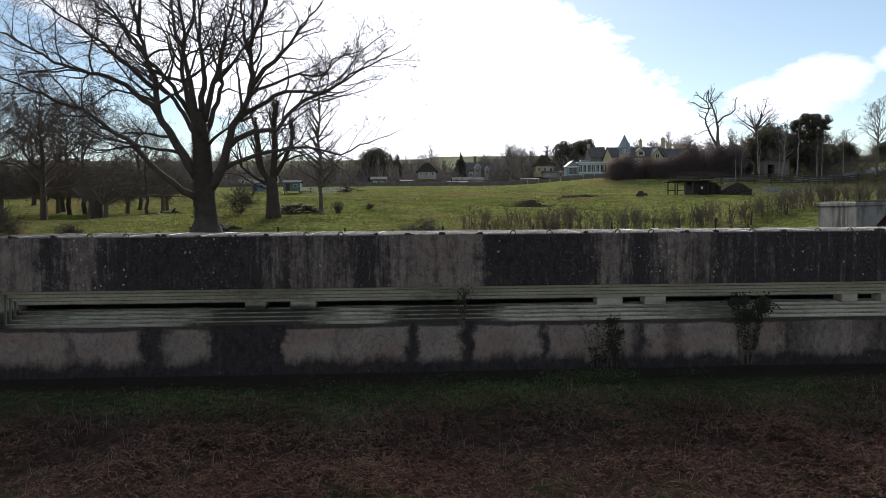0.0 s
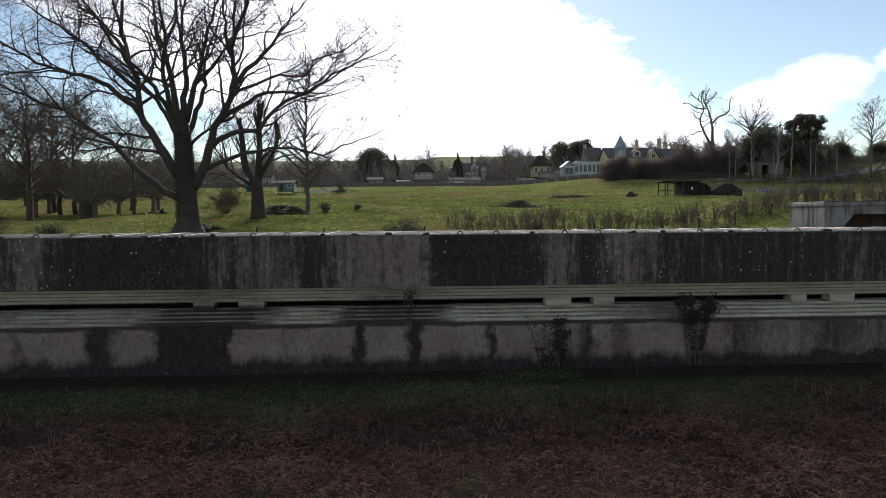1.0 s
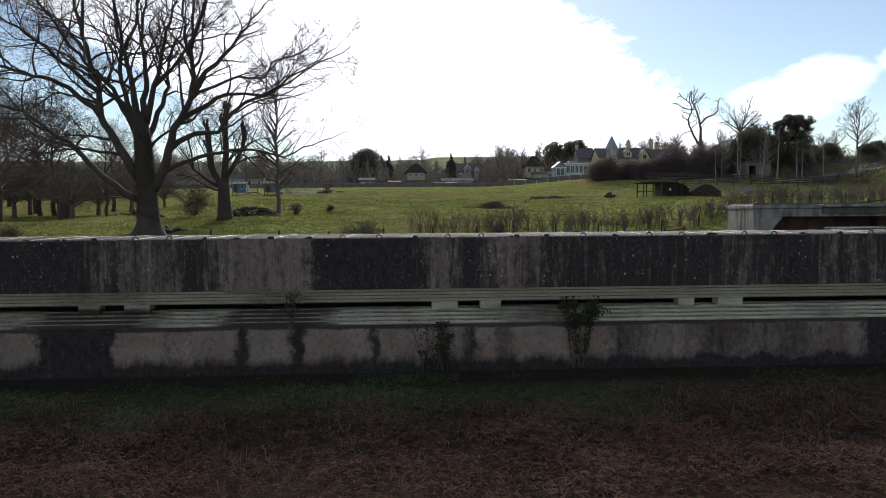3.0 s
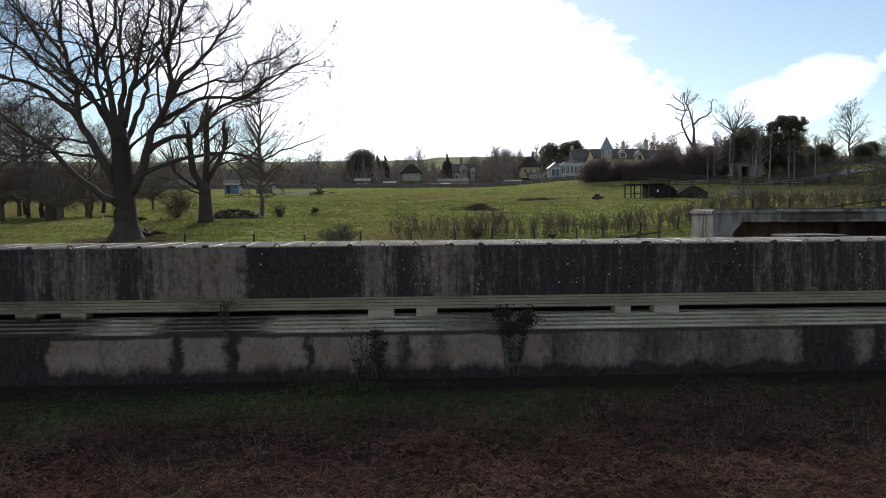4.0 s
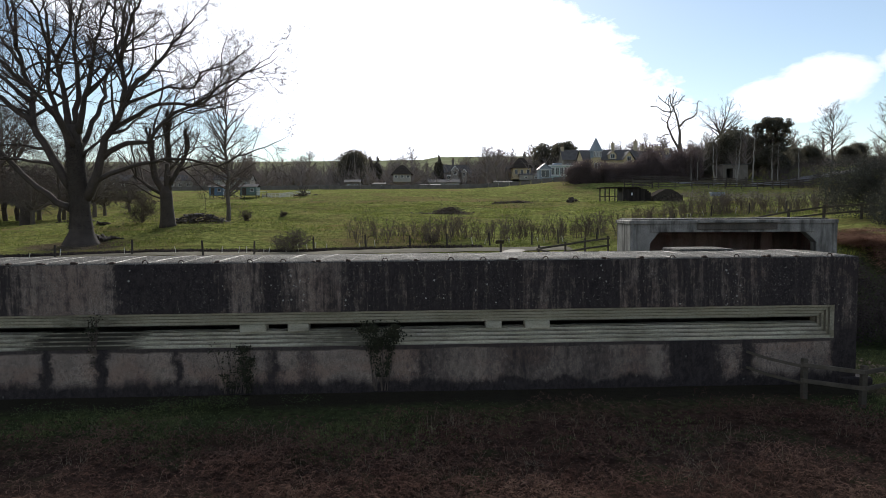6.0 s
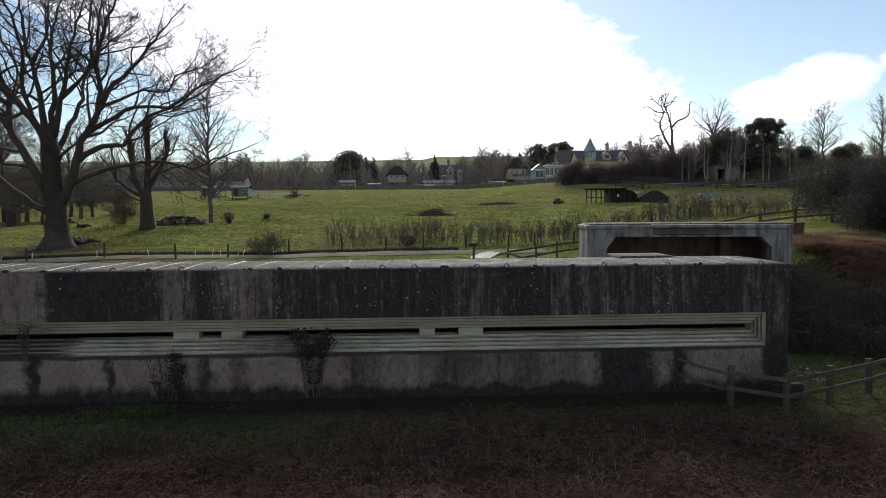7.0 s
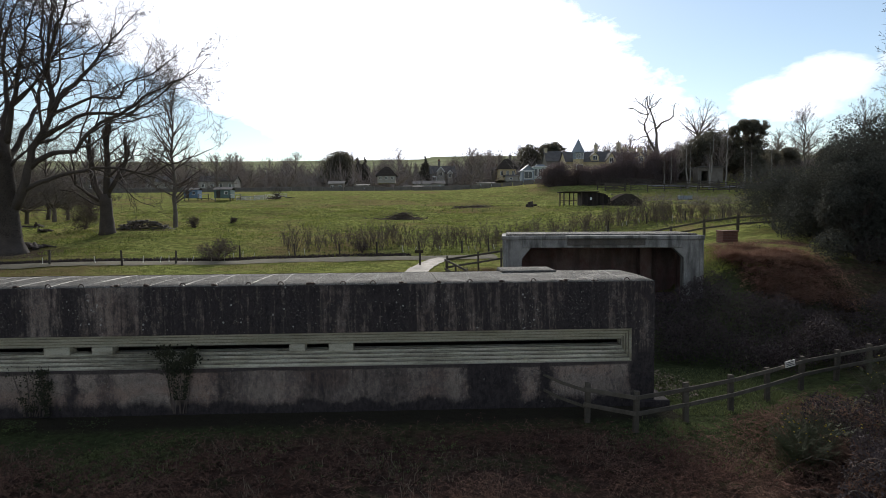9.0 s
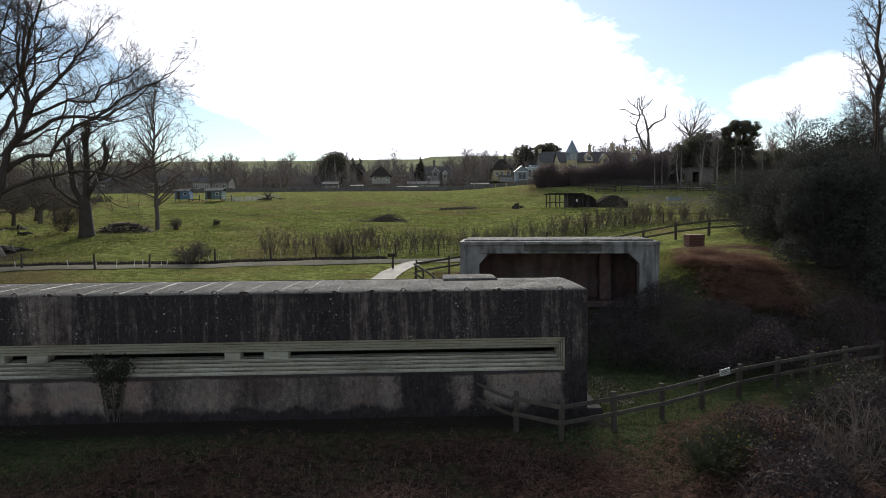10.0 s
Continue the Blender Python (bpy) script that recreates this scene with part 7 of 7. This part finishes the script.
# ---- trees beyond the meadow ----
def build_dead_tree():
    rng = random.Random(17)
    trunk = [(0.3, 0, -0.5), (0.3, 0, 0.2), (0.2, 0, 3.2), (0.0, 0, 6.2), (-.05, 0, 7.0)]
    rad = [.62, .52, .46, .42, .36]
    k = lambda start, turns, r, depth=0.0: kinked(rng, start, turns, r, depth, 0.07, 0.07)
    stem = k((0.1, 0, 6.0), ((-5, 4.9), (-15, 3.1), (-30, 0.7), (8, 1.4), (30, 1.6)), .36)
    second = k((-0.15, 0, 6.0), ((-27, 2.8), (-15, 2.7), (16, 2.2), (-18, 1.4), (-48, 1.5), (-40, 1.4)), .30, .05)
    limbs = [stem, second,
             k(off(stem, .38), ((46, 1.8), (65, 1.7), (38, 1.2), (4, 1.3), (18, 1.0)), .24, .05),
             k(off(second, .5), ((-62, 1.1), (-35, .8)), .11), k(off(second, .32), ((-100, 1.3), (-125, 1.0), (-70, .8)), .12),
             k(off(second, .7), ((-70, 1.6), (-50, 1.4), (-95, 1.2)), .12, .2), k(off(stem, .75), ((62, 1.2), (28, 1.0), (50, .8)), .11, -.2),
             k(off(stem, .8), ((-8, 1.0), (14, 1.2)), .11, .3), k(off(second, .8), ((-10, 1.2), (12, 1.1)), .10, -.2)]
    spec = [(8, .32, 55, .35, .03, 4, 5), (5, .5, 52, .4, 0, 3, 3), (4, .5, 50, .4, 0, 0, 1)]
    grow("dead_tree", trunk, rad, limbs, spec, 4, "tall dead tree with twisted bare limbs", at=(41.6, 109, hz(41.6, 109)), thick=1.7, mats=("bark_far", "bark_far"))


build_dead_tree()
def build_old_tree():
    rng = random.Random(23)
    rows = ((0, 1.6, -50, -20, 3.4, .28, .1), (0, 1.8, -15, 5, 3.6, .26, -.2), (0.1, 1.8, 30, 10, 3.6, .28, .2), (0.1, 1.5, 62, 20, 4.2, .24, 0), (0, 1.9, -75, -50, 2.6, .18, .3))
    limbs = [limb(rng, (x * 0.4, 0, z * 0.4), a, b, ln * 0.42, r * 0.45, 0.03, dp, 7, 0.25) for x, z, a, b, ln, r, dp in rows]
    grow("old_tree", [(0, 0, -.2), (0, 0, .1), (.02, 0, .5), (0, 0, .85)], [.4, .3, .22, .18], limbs, [(6, .5, 48, .3, .03, 4, 4), (5, .6, 46, .3, .02, 3, 3)], 6,
         "old broken tree on a brushwood mound", at=on(-29.5, 95), thick=1.3)


build_old_tree()
log_pile(-28.6, 94, 30, 2.2, 0.5, 12, "brushwood mound under the old tree", 1.6, 0.08, "twig")
_r = random.Random(12)
# holm oaks and pines
def holm(x, y, tall, wide, seed, label, n=20, cnt=9000, size=0.28, group="dark evergreen trees", low=0.35, mat="holm"):
    rng = random.Random(seed)
    return evergreen("evergreen_tree", on(x, y), lumps(rng, n, wide, wide, tall * low, tall * 0.82, wide * 0.42, 0.85), cnt, size, seed, label, mat, tall * 0.035, group=group, shell=0.45)


def umbrella_pine(x, y, label):
    """A pine whose leaning limbs carry a broad flat-topped head over a ragged open underside."""
    rng = random.Random(52)
    t = thing("pine_tree", on(x, y), label, "tree", "dark evergreen trees")
    s = Shape().tube([(0, 0, -.4), (0, 0, .2), (-.2, 0, 4), (0.1, 0, 7.0)], [.6, .5, .42, .36], 9)
    blobs = []
    for k in range(70):
        a, q = rng.uniform(0, 6.283), math.sqrt(rng.random())
        bx, by = 4.2 * q * math.cos(a), 2.8 * q * math.sin(a)
        bz = 8.6 + 3.2 * math.sqrt(max(1 - q * q * .85, 0)) * rng.random() ** 0.45 - (0.8 if bx > 2.6 else 0) * rng.random()
        blobs.append((bx, by, bz, 0.78, 0.78, 0.55))
        if k % 4 == 0:
            s.tube([(0.1, 0, 6.2), (bx * .5, by * .4, 7.8 + rng.uniform(-.7, .7)), (bx * .85, by * .8, bz - 1.0), (bx, by, bz)], [.2, .15, .1, .04], 5)
    for k in range(22):
        blobs.append((rng.uniform(-4.4, 1.5), rng.uniform(-2, 2), rng.uniform(4.0, 9.0), 0.75, 0.75, 0.55))
    part("trunk", s, "bark", t, smooth=True)
    part("crown", foliage(rng, blobs, 15000, 0.14, 0.6, 0.25), "holm", t)
    return t


umbrella_pine(59.4, 107, "dark flat-topped pine tree open below its head").scale = (0.88, 0.88, 0.93)
for _x, _y, _tall, _w, _k in ((49.4, 108, 10.6, 3.3, 2), (53.5, 111, 11.4, 3.8, 3), (56.8, 108, 8.6, 3.2, 7), (60.4, 109, 8.8, 3.4, 11), (57.5, 104, 6.5, 2.8, 12), (44.4, 106, 5.8, 2.2, 8), (41.0, 104.5, 5.0, 2.0, 9)):
    holm(_x, _y, _tall, _w, _k, "broad dark holm oak", 26, 6500, 0.17, low=0.2)
SHRUB = evergreen("shrub", on(18.6, 97, -0.3), lumps(random.Random(31), 26, 1.5, 1.3, 0.3, 2.5, 0.7, 0.85), 6500, 0.05, 31, "dark brown leafless shrubbery on the slope below the manor", "shrubbery", 0.08, "shrub", "manor shrubbery", shell=0.15)
HOLM = holm(-31.2, 191, 12.4, 6.2, 4, "broad dark evergreen tree in the village", 46, 15000, 0.26, low=0.12)
holm(32.0, 195, 11.5, 5.0, 5, "dark evergreen tree beside the manor", 22, 8000, 0.32, low=0.2)
holm(39.0, 197, 12.0, 4.4, 6, "dark evergreen tree beside the manor", 20, 8000, 0.32, low=0.35)
for k in range(34):
    x = 17.6 + 24 * k / 33 + _r.uniform(-.4, .4)
    w = 0.20 + 0.09 * _r.random()
    c = copy_thing(SHRUB, pose(*on(x, 98 + _r.uniform(-1.5, 3) + 0.1 * (x - 16), -0.3), 0, 0, 50 * k))
    c.scale = (w * 5.0, w * 4.8, w * (4.0 + 3.0 * _r.random()) * (1.3 if x > 30 else 1.0))
for k, (x, y, s) in enumerate(((-50, 205, .5), (-60, 195, .4), (67, 113, .36), (72, 115, .38), (78, 112, .36), (84, 118, .42), (92, 105, .42), (101, 120, .5), (110, 100, .5))):
    c = copy_thing(HOLM, pose(*on(x, y, -0.5), 0, 0, 50 * k))
    c.scale = (s, s, s)
    c["label"] = "dark evergreen tree among bare woods"


def build_stone_pine(x, y, tall, label):
    rng = random.Random(44)
    blobs = [(rng.uniform(-3, 3), rng.uniform(-2, 2), tall * rng.uniform(0.86, 0.98), 1.3, 1.3, 0.4) for _ in range(9)]
    evergreen("pine_tree", on(x, y), blobs, 2200, 0.2, 44, label, "holm", tall * 0.02)


build_stone_pine(49.5, 228, 12.0, "thin flat-topped pine behind the manor")


def build_conifer(x, y, tall, seed, label):
    rng = random.Random(seed)
    blobs = []
    for k in range(16):
        u = k / 15
        r = (1 - u) * tall * 0.26 + 0.25
        for q in range(3 if u < .8 else 1):
            a = rng.uniform(0, 6.283)
            blobs.append((math.cos(a) * r * .5, math.sin(a) * r * .5, tall * (0.12 + 0.86 * u), r * .75, r * .75, tall * 0.045))
    evergreen("conifer", on(x, y), blobs, 6000, 0.3, seed, label, "holm", tall * 0.02, group="conifers")


build_conifer(-2.9, 191, 10.6, 3, "pointed dark conifer in the village")
build_conifer(-26, 205, 11, 5, "pointed dark conifer in the village")
build_conifer(-23.5, 206, 11, 6, "pointed dark conifer in the village")


FAR_SPEC = [(7, .55, 44, .22, .03, 3, 2), (6, .65, 44, .28, .02, 3, 2)]
FARS = []
for k in range(4):
    FARS.append(tall_tree("bare_tree", on(-60 + 16 * k, 180 + 9 * k), 10 + k, 0.28, 90 + k, "bare winter tree in the village", 0.46, 26, 0.14, ("twig_far_hazed", "twig_far_hazed"), spec=FAR_SPEC, thick=2.6, group="village trees", domed=True))
for k in range(210):
    u = _r.random()
    x = -150 + 290 * u
    y = _r.uniform(162, 270)
    if (14 < x < 58 and y < 200) or (-20 < x < 10 and y < 192) or (-46 < x < -18 and y < 196):
        continue
    s = _r.uniform(0.5, 0.95)
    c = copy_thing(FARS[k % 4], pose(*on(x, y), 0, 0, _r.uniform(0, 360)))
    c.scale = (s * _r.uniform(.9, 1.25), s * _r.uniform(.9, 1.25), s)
for k in range(4):
    c = copy_thing(FARS[k % 4], pose(*on(38 + 5.5 * k + _r.uniform(-1, 1), 101 + _r.uniform(-3, 6)), 0, 0, 53 * k))
    s = _r.uniform(0.4, 0.75)
    c.scale = (s * 0.8, s * 0.8, s)
# grey thin birches on the road side
for k, (x, y, hgt) in enumerate(((40.5, 92, 9.5), (43.6, 90.5, 10.5), (47.2, 92, 11), (49.6, 90.5, 10), (38.2, 93.5, 8), (45.2, 94, 9), (51.6, 92, 9), (54.6, 91, 9.5), (36.4, 92, 7.5), (42.2, 95, 9))):
    if k < 3:
        BIRCH = tall_tree("birch_tree", on(x, y), hgt, 0.15, 120 + k, "thin grey bare birch by the road", 0.24, 18, 0.34, lean=(-.05, .07, .02)[k], crook=.16, mats=("bark_pale", "twig"), spec=[(7, .42, 36, .2, .06, 3, 3), (5, .5, 40, .25, 0.03, 0, 1)], thick=1.3, group="roadside birches")
    else:
        c = copy_thing(BIRCH, pose(*on(x, y), 0, 0, 77 * k))
        c.scale = (hgt / 13,) * 3
def fan_tree(at, fork, reach, n, seed, label, r=0.3, thick=1.4):
    """A bare tree whose limbs fan out from a high fork into a round open crown."""
    rng = random.Random(seed)
    limbs = []
    for k in range(n):
        a, lean = k * 2.4 + rng.uniform(-.3, .3), 12 + 58 * ((k + .5) / n) ** .8
        d = (math.sin(radians(lean)) * math.cos(a), math.sin(radians(lean)) * math.sin(a), math.cos(radians(lean)))
        q = branch_line(rng, (0, 0, fork * rng.uniform(.86, 1.02)), d, reach * rng.uniform(.8, 1.1), 9, .09, .035)
        limbs.append((q, [max(r * .42 * (1 - .92 * j / 9), .01) for j in range(10)]))
    trunk = [(0, 0, -.4), (0, 0, .2), (rng.uniform(-.2, .2), 0, fork * .5), (0, 0, fork), (0, 0, fork * 1.05)]
    return grow("bare_tree", trunk, [r * 1.5, r * 1.15, r * .9, r * .7, r * .5], limbs, [(9, .45, 38, .16, .03, 3, 5), (7, .5, 40, .2, .02, 3, 3), (4, .6, 40, .2, .02, 0, 1)], seed, label, ("bark_grey", "twig"), at, thick=thick, split=0)


fan_tree(on(52.6, 115), 9.0, 6.8, 12, 151, "bare spreading tree rising above the holm oaks")
tall_tree("bare_tree", on(58.0, 87.5, 1.0), 12.0, 0.2, 152, "slim bare tree on the wooded bank", 0.34, 30, 0.35, ("bark_grey", "twig"), spec=[(8, .5, 38, .2, .08, 3, 4), (6, .55, 42, .25, .05, 3, 3), (3, .6, 42, .3, .02, 0, 1)], domed=True, thick=1.3)
tall_tree("bare_tree", on(72.0, 93), 12.0, 0.24, 153, "slim bare tree on the wooded bank", 0.36, 28, 0.3, ("bark_grey", "twig"), spec=[(8, .5, 38, .2, .08, 3, 4), (6, .55, 42, .25, .05, 3, 3), (3, .6, 42, .3, .02, 0, 1)], domed=True, thick=1.3)
tall_tree("birch_tree", on(17.4, 14.2), 13.0, 0.24, 140, "tall bare birch rising from the thicket", 0.36, 30, 0.3, ("bark", "twig"), spec=[(8, .5, 42, .22, .02, 4, 4), (6, .55, 42, .25, .02, 3, 3), (2, .6, 42, .3, 0, 3, 2)])


# brown scrub and far woods, too dense to count
def scrub(name, count, place, size, mat, label, seed, blades=7):
    rng = random.Random(seed)
    s = Shape()
    for _ in range(count):
        x, y, k = place(rng)
        base = Vector((x, y, hz(x, y) - 0.2))
        for _b in range(blades):
            a, e = rng.uniform(0, 6.283), rng.uniform(0.5, 1.45)
            d = Vector((math.cos(a) * math.cos(e), math.sin(a) * math.cos(e), math.sin(e)))
            p = base + Vector((rng.uniform(-1, 1), rng.uniform(-1, 1), 0)) * size * k * 0.5
            ln = size * k * rng.uniform(0.5, 1.1)
            w = d.orthogonal().normalized() * size * 0.02
            q = p + d * ln * 0.6 + bend(rng, 0.1) * ln
            s.add([tuple(p - w), tuple(p + w), tuple(q)], [(0, 1, 2)])
            for _c in range(4):
                o = p.lerp(q, rng.uniform(0.3, 1))
                e2 = o + (d + bend(rng, 0.8)).normalized() * ln * rng.uniform(0.3, 0.6)
                s.add([tuple(o - w * .5), tuple(o + w * .5), tuple(e2)], [(0, 1, 2)])
    return tagged(part(name, s, mat), label, "woodland", kind="stuff")


scrub("far_woodland", 5000, lambda r: (r.uniform(-200, 260), r.uniform(172, 420), r.uniform(0.6, 1.25)), 10.5, "twig_far_hazed", "belt of brown leafless woodland below the down", 1)
scrub("hedge_scrub", 1500, lambda r: (r.uniform(-130, 28), 196 + r.uniform(0, 14), r.uniform(0.5, 1.2)), 2.6, "twig_far_hazed", "brown hedge and scrub behind the stone wall", 2)
scrub("copse_scrub", 900, lambda r: (r.uniform(-125, -58), r.uniform(84, 100), r.uniform(0.5, 1.1)), 2.4, "hedge", "brown leafless scrub in the copse", 3)
scrub("bank_scrub", 600, lambda r: (r.uniform(24, 75), r.uniform(60, 84), r.uniform(0.4, 1.0)), 1.8, "twig_far_hazed", "brown scrub and saplings below the road", 4)
scrub("bank_scrub", 1400, lambda r: (r.uniform(52, 120), r.uniform(84, 130), r.uniform(0.5, 1.2)), 3.5, "twig", "dark scrub on the wooded bank", 5)

scrub("fence_scrub", 160, lambda r: (r.uniform(7, 17), r.uniform(29, 33), r.uniform(0.4, 1.1)), 1.0, "hedge", "low brown scrub beside the rail fence", 8)
scrub("slope_scrub", 260, lambda r: (r.uniform(20, 46), r.uniform(101, 112), r.uniform(0.5, 1.1)), 3.0, "hedge", "brown bushes on the slope below the manor", 6)
